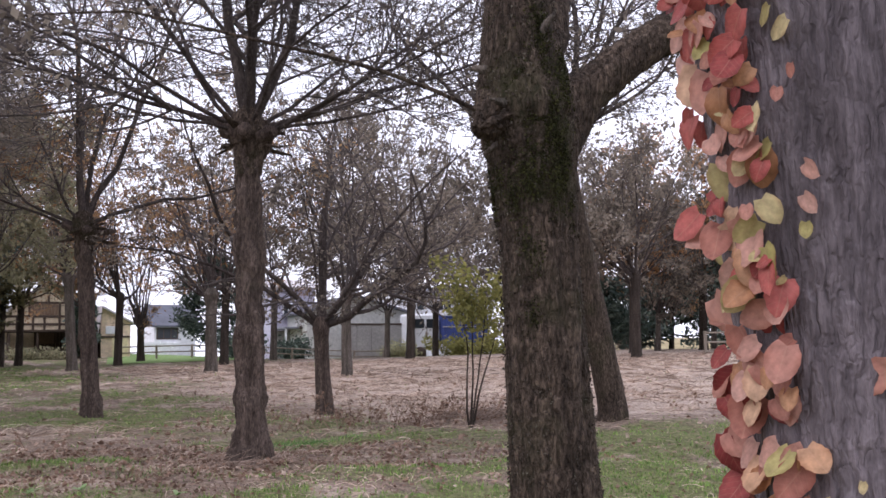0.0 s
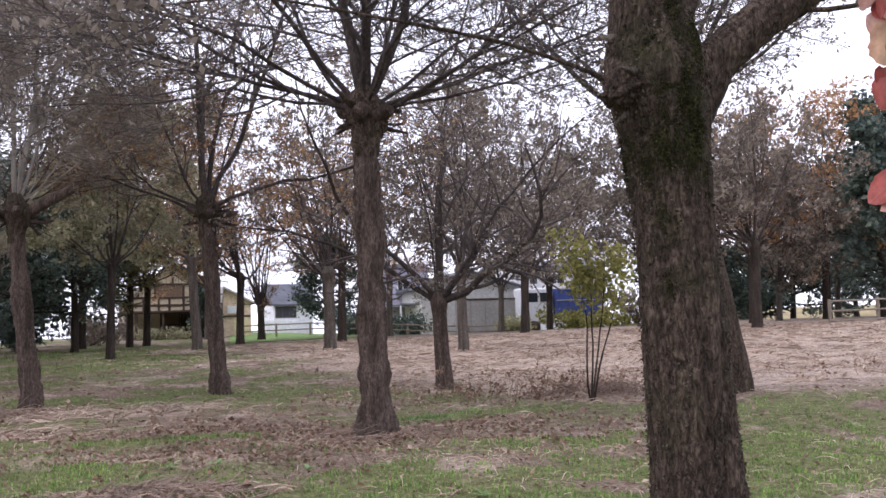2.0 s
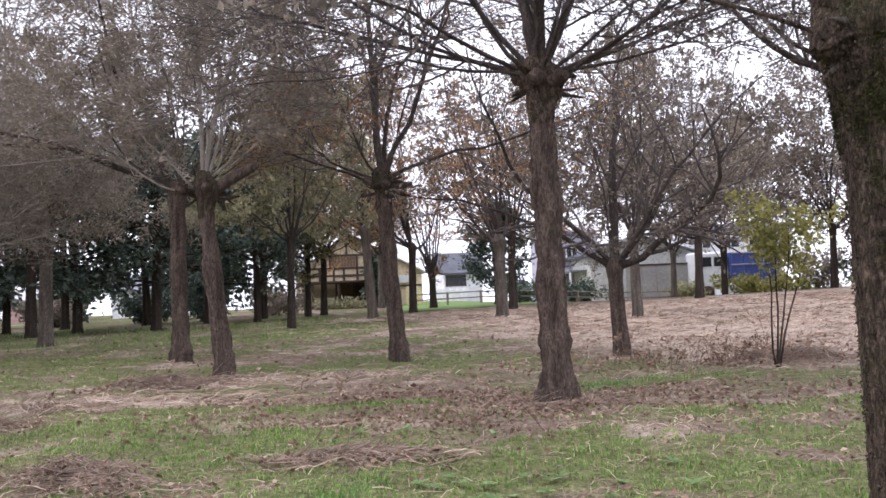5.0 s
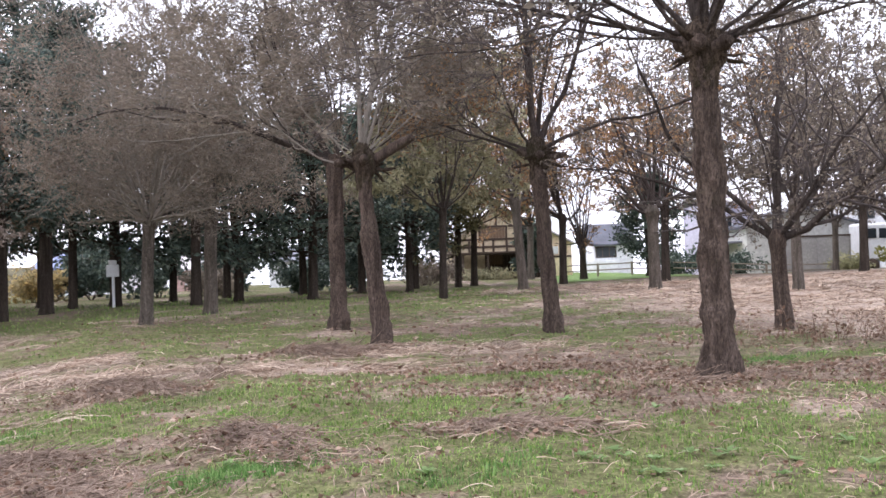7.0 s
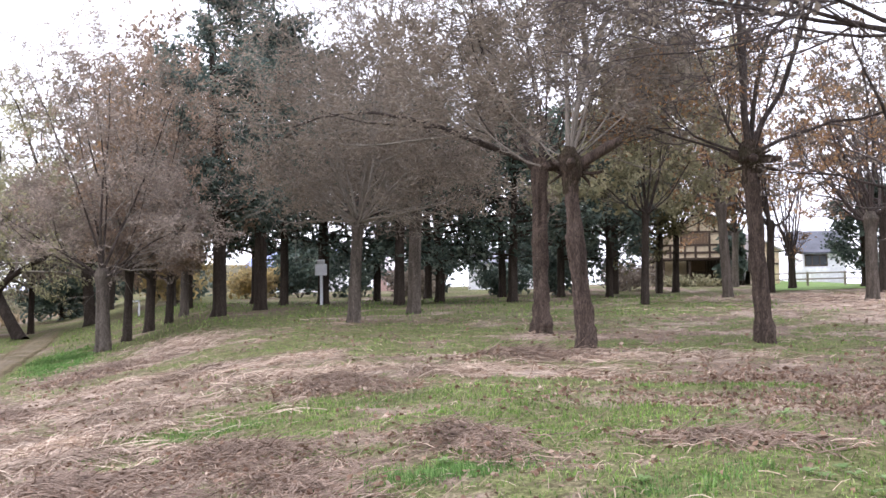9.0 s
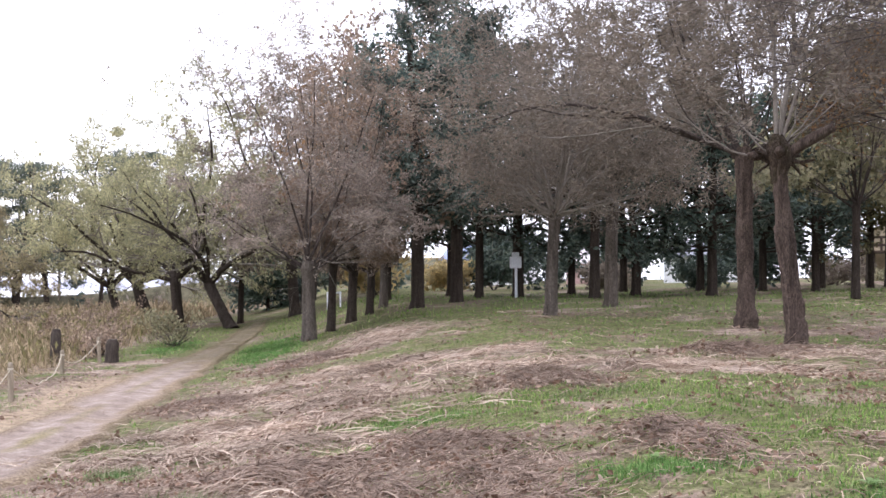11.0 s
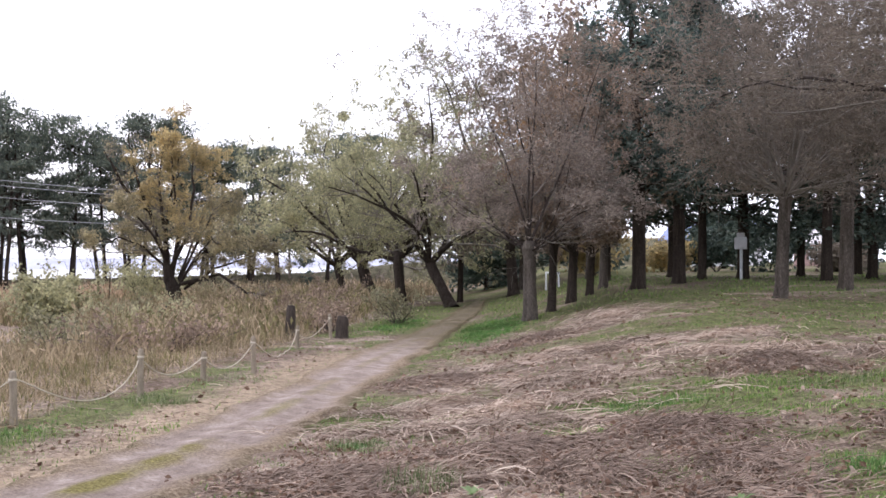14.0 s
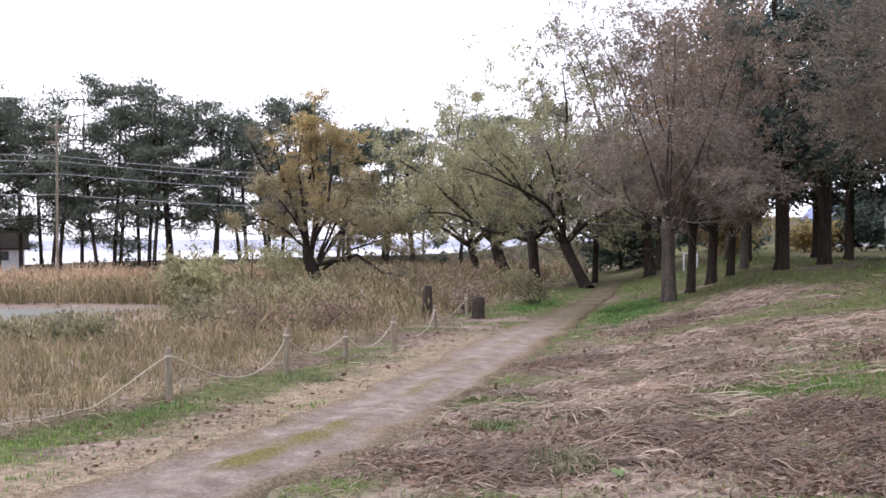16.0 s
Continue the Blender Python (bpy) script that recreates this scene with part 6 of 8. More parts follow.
PALE_WALL = plain("pale_grey_render", (0.5, 0.5, 0.47), (0.6, 0.6, 0.56), 0.6, 0.85)
gabled_shed()


def block_wall(x0, x1, y):
    w = thing("block_wall", 0, 0, 0, "grey concrete block wall with a dark coping", "wall")
    x = x0
    while x < x1 - 0.1:
        bm = bmesh.new()
        box(bm, (x, y, 0.3), (min(x + 1.18, x1), y + 0.18, 3.75), 0.015)
        part("panel", bm, GREY_WALL, w)
        x += 1.2
    bm = bmesh.new()
    box(bm, (x0 - 0.05, y - 0.05, 3.754), (x1 + 0.05, y + 0.23, 3.87), 0.01)
    part("coping", bm, TIMBER, w)
    return w


block_wall(28.3, 35.3, 77.6)
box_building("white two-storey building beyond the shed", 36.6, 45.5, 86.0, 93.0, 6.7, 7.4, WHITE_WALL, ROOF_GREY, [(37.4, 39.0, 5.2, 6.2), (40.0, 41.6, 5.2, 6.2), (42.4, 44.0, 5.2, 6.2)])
box_building("faded pink house beyond the wood", -15.6, -11.5, 76.0, 82.0, 3.0, 4.1, PINK_WALL, ROOF_PALE, [(-14.6, -13.4, 1.9, 2.8)])
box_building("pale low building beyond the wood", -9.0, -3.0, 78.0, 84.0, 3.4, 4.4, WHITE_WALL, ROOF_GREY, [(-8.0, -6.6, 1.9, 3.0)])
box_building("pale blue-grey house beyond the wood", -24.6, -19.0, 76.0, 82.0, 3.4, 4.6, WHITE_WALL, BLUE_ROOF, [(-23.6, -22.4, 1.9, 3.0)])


# ---- lake, bank and far shore ----
def strip_mound(name, a, b, half, height, mat, label, seed, rows=9, cols=90, kind="structure", category="bank"):
    """A long low bank between two points of the plan."""
    a, b = np.array(a, float), np.array(b, float)
    d = unit(b - a)
    nrm = np.array([-d[1], d[0]])
    u, w = np.meshgrid(np.linspace(0, 1, cols), np.linspace(-1, 1, rows))
    XY = a + (b - a) * u[..., None] + nrm * (w * half)[..., None]
    Z = ground_z(XY[..., 0], XY[..., 1]) - 0.1 + height * np.cos(w * np.pi / 2) * (0.93 + 0.14 * fbm(u * 14, w + 3, seed, 3))
    i = np.arange(u.size).reshape(u.shape)
    q = np.stack([i[:-1, :-1], i[:-1, 1:], i[1:, 1:], i[1:, :-1]], -1).reshape(-1, 4)
    return tagged(mesh_ob(name, raw_mesh(name, np.concatenate([XY, Z[..., None]], -1), q), mat), label, category, kind=kind)


SCRUB = plain("dull_scrub", (0.075, 0.07, 0.042), (0.22, 0.195, 0.125), 1.5, 1.0, 0.05)
# distance haze is painted into the far hills as a pale blue-grey colour
HAZE_TINTED_HILL = plain("haze_tinted_hill", (0.42, 0.43, 0.52), (0.5, 0.51, 0.6), 0.002, 1.0)
strip_mound("bank", (-98, 42), (-28, 92), 2.6, 2.4, SCRUB, "low scrubby bank along the lake shore", 51)
DRY_FIELD = plain("dry_field_grass", (0.26, 0.22, 0.12), (0.42, 0.35, 0.2), 1.2, 1.0, 0.05)
strip_mound("field_bank", (50, 82), (98, 44), 7.0, 1.6, DRY_FIELD, "dry grassy bank beyond the meadow", 53, category="bank")
LAKE, _n, _l, _p = material("lake_water")
_p.inputs["Base Color"].default_value = (0.3, 0.32, 0.36, 1)
_p.inputs["Roughness"].default_value = 0.18
_w = noise_node(_n, _l, _n.new("ShaderNodeTexCoord").outputs["Object"], 0.6, 3.0)
bump(_n, _l, _w.outputs["Fac"], 0.2, 0.05, _p)


def lawn():
    """A strip of bright mown grass before the white bungalow."""
    m = plain("mown_lawn", (0.11, 0.18, 0.05), (0.2, 0.29, 0.085), 1.6, 1.0, 0.02)
    v, q = [], []
    for j, y in enumerate(np.linspace(57, 90, 14)):
        for a in np.linspace(0.145, 0.275, 9):
            v.append((a * y, y, float(surface_z(a * y, y)) + 0.03))
    i = np.arange(14 * 9).reshape(14, 9)
    q = np.stack([i[:-1, :-1], i[:-1, 1:], i[1:, 1:], i[1:, :-1]], -1).reshape(-1, 4)
    return tagged(mesh_ob("lawn", raw_mesh("lawn", v, q), m), "bright green mown lawn before the bungalow", "lawn", kind="structure")


lawn()


def lake():
    n = 60
    ang = np.radians(np.linspace(18, 92, n))
    near, far = 108.0, 2400.0
    v = np.concatenate([np.stack([-r * np.sin(ang), r * np.cos(ang), np.full(n, -1.35)], -1) for r in (near, far)])
    i = np.arange(n - 1)
    q = np.stack([i, i + 1, i + 1 + n, i + n], -1)
    return tagged(mesh_ob("water", raw_mesh("water", v, q, None, False), LAKE), "wide pale lake under a white sky", "water", kind="structure")


lake()
strip_mound("backdrop", (-2400, 300), (-600, 2300), 200, 20.0, HAZE_TINTED_HILL, "far lake shore with distance haze painted into its colour", 52, kind="structure", category="hills")

# ---- rope fence, stumps ----
POST_WOOD = plain("pale_weathered_wood", (0.2, 0.165, 0.12), (0.38, 0.32, 0.24), 4.0, 0.9, 0.004, (6, 6, 1))
ROPE = plain("weathered_rope", (0.42, 0.37, 0.29), (0.64, 0.57, 0.45), 40.0, 0.95, 0.004)


def log(path, radii, sides, rings, seed, ridge, name, mat, parent, label=""):
    return mesh_ob(name, Pile().add(*trunk_tube(path, radii, sides, rings, seed, ridge, 0.05)).mesh(name), mat, parent, label)


POSTS = [(-10.2, 3.2, 0.66, 2), (-10.75, 6.1, 0.66, -2), (-11.4, 9.42, 0.66, -2), (-11.75, 11.85, 0.73, 1), (-12.6, 14.1, 0.46, 3), (-12.6, 15.4, 0.67, -1), (-15.3, 20.2, 0.55, 2), (-16.6, 23.35, 0.66, -3)]
for i, (x, y, h, tilt) in enumerate(POSTS):
    z = float(surface_z(x, y))
    p = thing("fence_post", x, y, z - 0.15, "short weathered wooden fence post holding a slack rope", "post", "rope fence posts")
    k = math.tan(radians(tilt))
    log([(0, 0, 0), (k * h * 0.5, 0, h * 0.5 + 0.15), (k * h, 0, h + 0.13), (k * h, 0, h + 0.15)], [0.05, 0.046, 0.045, 0.03], 12, 14, 200 + i, 0.06, "shaft", POST_WOOD, p)
    bm = bmesh.new()
    bmesh.ops.create_cone(bm, cap_ends=True, segments=10, radius1=0.052, radius2=0.05, depth=0.035, matrix=Matrix.Translation((k * h, 0, h + 0.04)))
    part("rope_wrap", bm, ROPE, p, "turns of pale rope", flat=False)
for i in range(len(POSTS) - 1):
    (x0, y0, h0, _), (x1, y1, h1, _) = POSTS[i], POSTS[i + 1]
    u = np.linspace(0, 1, 26)
    z0, z1 = float(surface_z(x0, y0)) + h0 - 0.1, float(surface_z(x1, y1)) + h1 - 0.1
    sag = (0.5, 0.62, 0.5, 0.3, 0.34, 0.5, 0.3)[i]
    low = 0.5 + 0.14 * math.sin(3.7 * i + 1)
    P = np.stack([x0 + (x1 - x0) * u, y0 + (y1 - y0) * u, z0 + (z1 - z0) * u - sag * 4 * u ** (2 * low) * (1 - u) ** (2 - 2 * low) * 0.9], -1)
    P[:, 2] = np.maximum(P[:, 2], surface_z(P[:, 0], P[:, 1]) + 0.06)
    tagged(mesh_ob("rope", Pile().add(*tubes(P[None], np.full((1, 26), 0.0095), 6)).mesh("rope"), ROPE), "slack pale rope hanging between fence posts", "rope", "fence ropes")
for i, (x, y, h, r) in enumerate([(-17.95, 23.4, 0.86, 0.125), (-16.5, 23.7, 0.58, 0.155)]):
    st = thing("stump", x, y, float(surface_z(x, y)) - 0.1, "dark rotten tree stump among dead grass", "stump", "stumps")
    log([(0, 0, 0), (0, 0, 0.2), (0.02, 0, h), (0.03, 0, h + 0.1)], [r * 1.25, r * 1.05, r, r * 0.75], 24, 26, 220 + i, 0.14, "trunk", WOOD_DARK, st)

# ---- rail fences, sign, pole and wires ----
PALE_CABLE = plain("grey_sheathed_cable", (0.34, 0.34, 0.36), (0.46, 0.46, 0.48), 2.0, 0.6)
def rail_fence(a, b, n, height, mat, label, rails=2):
    f = thing("fence", 0, 0, 0, label, "fence", "rail fences")
    a, b = np.array(a, float), np.array(b, float)
    pts = [a + (b - a) * i / (n - 1) for i in range(n)]
    for x, y in pts:
        z = gz(x, y)
        bm = bmesh.new()
        box(bm, (x - 0.06, y - 0.06, z - 0.3), (x + 0.06, y + 0.06, z + height), 0.015)
        part("post", bm, mat, f)
    for i in range(n - 1):
        for k in range(rails):
            hgt = height * (0.92 - 0.42 * k)
            P = np.array([[(*pts[i], gz(*pts[i]) + hgt), (*pts[i + 1], gz(*pts[i + 1]) + hgt)]])
            P[..., 1] -= 0.08
            mesh_ob("rail", Pile().add(*tubes(P, np.full((1, 2), 0.045), 6)).mesh("rail"), mat, f)
    return f


rail_fence((10.5, 67.5), (28.0, 68.5), 9, 0.85, WOOD_GREY, "low weathered rail fence before a garden")
rail_fence((31.0, 38.5), (44.0, 36.0), 7, 1.0, WOOD_GREY, "grey rail fence at the meadow's edge", 3)


def sign(x, y):
    s = thing("sign", x, y, gz(x, y), "white board on a white post in the wood", "sign")
    bm = bmesh.new()
    box(bm, (-0.05, -0.05, -0.2), (0.05, 0.05, 1.2), 0.01)
    part("post", bm, WHITE_PAINT, s)
    bm = bmesh.new()
    box(bm, (-0.25, -0.08, 1.2), (0.25, -0.02, 1.68), 0.02)
    box(bm, (-0.16, -0.08, 1.681), (0.16, -0.02, 1.86), 0.02)
    part("board", bm, WHITE_PAINT, s)
    return s


sign(-11.2, 44.0)


def barrier(x, y):
    """A white tube bent into a hoop that closes the track."""
    b = thing("barrier", x, y, gz(x, y), "white tubular hoop barrier at the end of the track", "barrier")
    for dx in (-0.3, 0.3):
        mesh_ob("post", Pile().add(*tubes(np.array([[(dx, 0, -0.1), (dx, 0, 0.66)]]), np.full((1, 2), 0.04), 8)).mesh("post"), WHITE_PAINT, b)
    mesh_ob("rail", Pile().add(*tubes(np.array([[(-0.33, 0, 0.66), (0.33, 0, 0.66)]]), np.full((1, 2), 0.04), 8)).mesh("rail"), WHITE_PAINT, b)
    return b


barrier(-19.2, 43.5)


def pole(x, y, h, label):
    p = thing("utility_pole", x, y, gz(x, y) - 0.2, label, "pole", "utility poles")
    log([(0, 0, 0), (0, 0, h * 0.5), (0, 0, h)], [0.09, 0.08, 0.07], 12, 12, 230, 0.01, "shaft", WOOD_GREY, p)
    for z in (h - 0.4, h - 1.4):
        bm = bmesh.new()
        box(bm, (-0.06, -0.75, z), (0.06, 0.75, z + 0.1), 0.01)
        part("crossarm", bm, WOOD_GREY, p)
    return p


pole(-58.0, 39.0, 10.0, "grey utility pole beyond the reed bed")
pole(-55.0, 71.5, 11.0, "grey utility pole far behind the willows")
pole(-64.0, 10.0, 10.0, "grey utility pole beyond the pond")
for j, (z, dx) in enumerate(((7.3, -0.6), (6.9, 0.0), (6.1, 0.6), (4.9, 0.0))):
    for (xa, ya), (xb, yb) in (((-64.0, 10.0), (-58.0, 39.0)), ((-58.0, 39.0), (-55.0, 71.5))):
        u = np.linspace(0, 1, 24)
        P = np.stack([xa + (xb - xa) * u + dx, ya + (yb - ya) * u, z - 0.35 * 4 * u * (1 - u) + 0 * u], -1)
        tagged(mesh_ob("power_cable", Pile().add(*tubes(P[None], np.full((1, 24), 0.02), 5)).mesh("power_cable"), PALE_CABLE), "pale overhead cable between poles", "cable", "overhead cables")

# ---- low buildings at the shore ----
for (x, y, turn, w, e, r, wm, rm, lab) in ((-81.5, 47.5, 60, 7, 2.0, 3.4, WHITE_WALL, TIMBER, "low white lakeside building with a dark roof"), (-84, 38, 66, 8, 2.0, 3.6, CREAM, TIMBER, "low cream lakeside hut with a dark roof")):
    hb = box_building(lab, -w / 2, w / 2, 0, 6, e, r, wm, rm, [(-w / 2 + 1, -w / 2 + 2.4, 0.9, 1.8), (1.0, 2.4, 0.9, 1.8)], "lakeside buildings", -0.6)
    hb.matrix_basis = pose(x, y, -0.3, 0, 0, turn)


# ---- blue truck body and bushes by the sheds ----
def blue_truck():
    t = thing("truck", 37.6, 77.0, gz(37.6, 77.0), "parked truck with a white cab and blue body", "truck")
    bm = bmesh.new()
    box(bm, (-1.7, -1.1, 1.15), (2.3, 1.1, 3.4), 0.05)
    body = part("cargo_body", bm, BLUE, t, "blue high-sided cargo body")
    for x in (-1.6, -0.6, 0.4, 1.4, 2.2):
        bm = bmesh.new()
        box(bm, (x - 0.04, -1.15, 1.2), (x + 0.04, -1.1, 3.35))
        part("rib", bm, BLUE, body)
    for z in (2.45, 3.32):
        bm = bmesh.new()
        box(bm, (-1.7, -1.2, z), (2.3, -1.152, z + 0.08))
        part("rail", bm, PALE_CABLE, body, "pale side rail")
    bm = bmesh.new()
    box(bm, (-4.4, -1.0, 0.8), (-1.85, 1.0, 3.5), 0.15)
    part("cab", bm, WHITE_PAINT, t, "white cab")
    for xa, xb in ((-4.1, -3.2), (-3.0, -2.1)):
        bm = bmesh.new()
        box(bm, (xa, -1.03, 2.4), (xb, -0.99, 3.1), 0.01)
        part("side_window", bm, WINDOW_GLASS, t)
    for x in (-3.6, 0.2, 1.4):
        bm = bmesh.new()
        bmesh.ops.create_cone(bm, cap_ends=True, segments=20, radius1=0.48, radius2=0.48, depth=0.3, matrix=pose(x, -0.95, 0.48, 90, 0, 0))
        part("wheel", bm, TIMBER, t, "black tyre", flat=False)
    return t


blue_truck()


def shrub(name, x, y, label, seed, height, width, leafmat, n, size, stems=9, category="bush", group="bushes", lowleaf=0.15, lift=0.05, stemr=0.014, steep=45, lean=0.0):
    rng = np.random.default_rng(seed)
    b = thing(name, x, y, float(surface_z(x, y)) - 0.04, label, category, group)
    az = rng.uniform(0, 6.28, stems)
    el = np.radians(rng.uniform(steep, 86, stems))
    way = np.stack([np.cos(az) * np.cos(el), np.sin(az) * np.cos(el), np.sin(el)], -1)
    P = grow(np.stack([0.03 * np.cos(az), 0.03 * np.sin(az), 0 * az], -1), way, height * rng.uniform(0.75, 1.05, stems), 9, 0.08, lift, rng)
    P[..., :2] *= width / max(0.3, np.ptp(P[..., 0]))
    P[..., 0] += lean * P[..., 2]
    R = np.full((stems, 1), stemr) * np.linspace(1, 0.3, 9)
    for i in range(min(stems, 6)):
        mesh_ob("stem", Pile().add(*tubes(P[i : i + 1], R[i : i + 1], 5, 0.05, rng)).mesh("stem"), BARK_DARK, b)
    Q, S = sprout(P, R, 6 if stems != 4 else 9, max(0.2, lowleaf), 1.0, (25, 70), (0.15, 0.4), 4, 0.15, 0.02, rng, 0.6, 0.003)
    pile = Pile().add(*tubes(Q, S, 3, close=False))
    if stems > 6:
        pile.add(*tubes(P[6:], R[6:], 5))
    mesh_ob("crown", pile.mesh("crown"), TWIG, b, kind="stuff")
    at = Q[:, 1:].reshape(-1, 3)
    n, size = (int(n * 0.72), size * 1.15) if stems > 6 else (n, size)
    mesh_ob("foliage", Pile().add(*leaves(at[rng.integers(0, len(at), n)] + rng.standard_normal((n, 3)) * size * 0.8, size, rng, 0.55, 0.2)).mesh("foliage", False), leafmat, b, kind="stuff")
    return b


shrub("sapling", 7.95, 15.7, "yellow-green sapling with several thin dark stems in dead straw", 304, 3.0, 0.95, LEAF_LIME, 1700, 0.09, 4, "sapling", "saplings", 0.62, 0.0, 0.018, 72, 0.2)
for i, (x, y, h, w, lm, n) in enumerate([(-22, 56, 1.5, 2.8, LEAF_EVERGREEN, 2500), (-18.5, 57, 1.7, 3.0, LEAF_GOLD, 2500), (-16.0, 58, 2.9, 3.4, LEAF_EVERGREEN, 3000), (-12.6, 58.5, 2.7, 3.4, LEAF_EVERGREEN, 3000),
                                         (-9.5, 58, 1.2, 2.4, LEAF_DULL, 2500), (-5, 58, 1.4, 2.8, LEAF_EVERGREEN, 2500), (-2, 57, 2.1, 3.0, LEAF_EVERGREEN, 2500), (1.5, 64, 1.5, 3.2, LEAF_DULL, 2200), (5.6, 76.8, 0.5, 2.2, LEAF_OLIVE, 900), (7.6, 76.6, 0.45, 1.8, LEAF_OLIVE, 800),
                                         ] + [(35.5, 72.5, 1.6, 3.0, LEAF_LIME, 2000), (31.5, 74, 1.2, 2.8, LEAF_WILLOW, 2000), (39.5, 73.5, 1.6, 4.0, LEAF_LIME, 2400), (22.5, 72, 1.5, 2.8, LEAF_EVERGREEN, 2200), (41.5, 73, 3.4, 4.2, LEAF_DULL, 2500), (45, 71, 3.0, 4.2, LEAF_OLIVE, 2500), (48.5, 69, 3.2, 4.2, LEAF_DULL, 2500), (18.5, 71, 1.5, 2.5, LEAF_EVERGREEN, 2200), (-20.0, 50.5, 2.2, 3.4, LEAF_GOLD, 2500)]):
    shrub("bush", x, y, "low golden bush at the wood's edge" if lm is LEAF_GOLD else "low dull-leaved bush behind the trees", 310 + i, h, w, lm, n, 0.24, 12)
for i, (x, y, h, w, lm) in enumerate([(-20.5, 18.0, 0.9, 2.2, LEAF_OLIVE), (-24.0, 24.0, 1.1, 2.6, LEAF_WILLOW), (-22.0, 28.5, 1.2, 2.6, LEAF_BROWN), (-27.0, 26.5, 1.2, 3.0, LEAF_OLIVE), (-19.0, 30.5, 1.1, 2.4, LEAF_OLIVE), (-17.0, 17.5, 0.8, 1.8, LEAF_BROWN), (-19.5, 13.5, 0.7, 2.0, LEAF_OLIVE), (-25.0, 34.0, 1.4, 3.0, LEAF_BROWN), (-33.0, 38.0, 1.5, 3.4, LEAF_OLIVE), (-18.5, 26.0, 0.9, 1.8, LEAF_BROWN)]):
    shrub("bush", x, y, "low scrubby bush among the reeds", 350 + i, h, w, lm, 1600, 0.09, 14, group="scrub in the reeds")
for i in range(16):
    u = i / 15
    shrub("bush", -92 + 58 * u, 46 + 42 * u, "low dull bush on the lake bank", 370 + i, 1.6 + 0.9 * math.sin(5.1 * i), 4.2, LEAF_EVERGREEN if i % 3 == 1 else LEAF_DULL if i % 3 else LEAF_OLIVE, 900, 0.34, 8, group="scrub on the lake bank")
shrub("bush", -29.5, 25.5, "yellow-green willow bush in the reeds", 340, 2.0, 3.4, LEAF_WILLOW, 4500, 0.14, 14)
shrub("bush", -33.5, 33.5, "olive willow bush in the reeds", 341, 2.4, 3.6, LEAF_WILLOW, 3500, 0.13, 14)
shrub("sapling", -34.0, 32.0, "bare grey sapling in the reeds", 342, 3.6, 2.2, LEAF_DULL, 250, 0.08, 7, "sapling", "saplings")


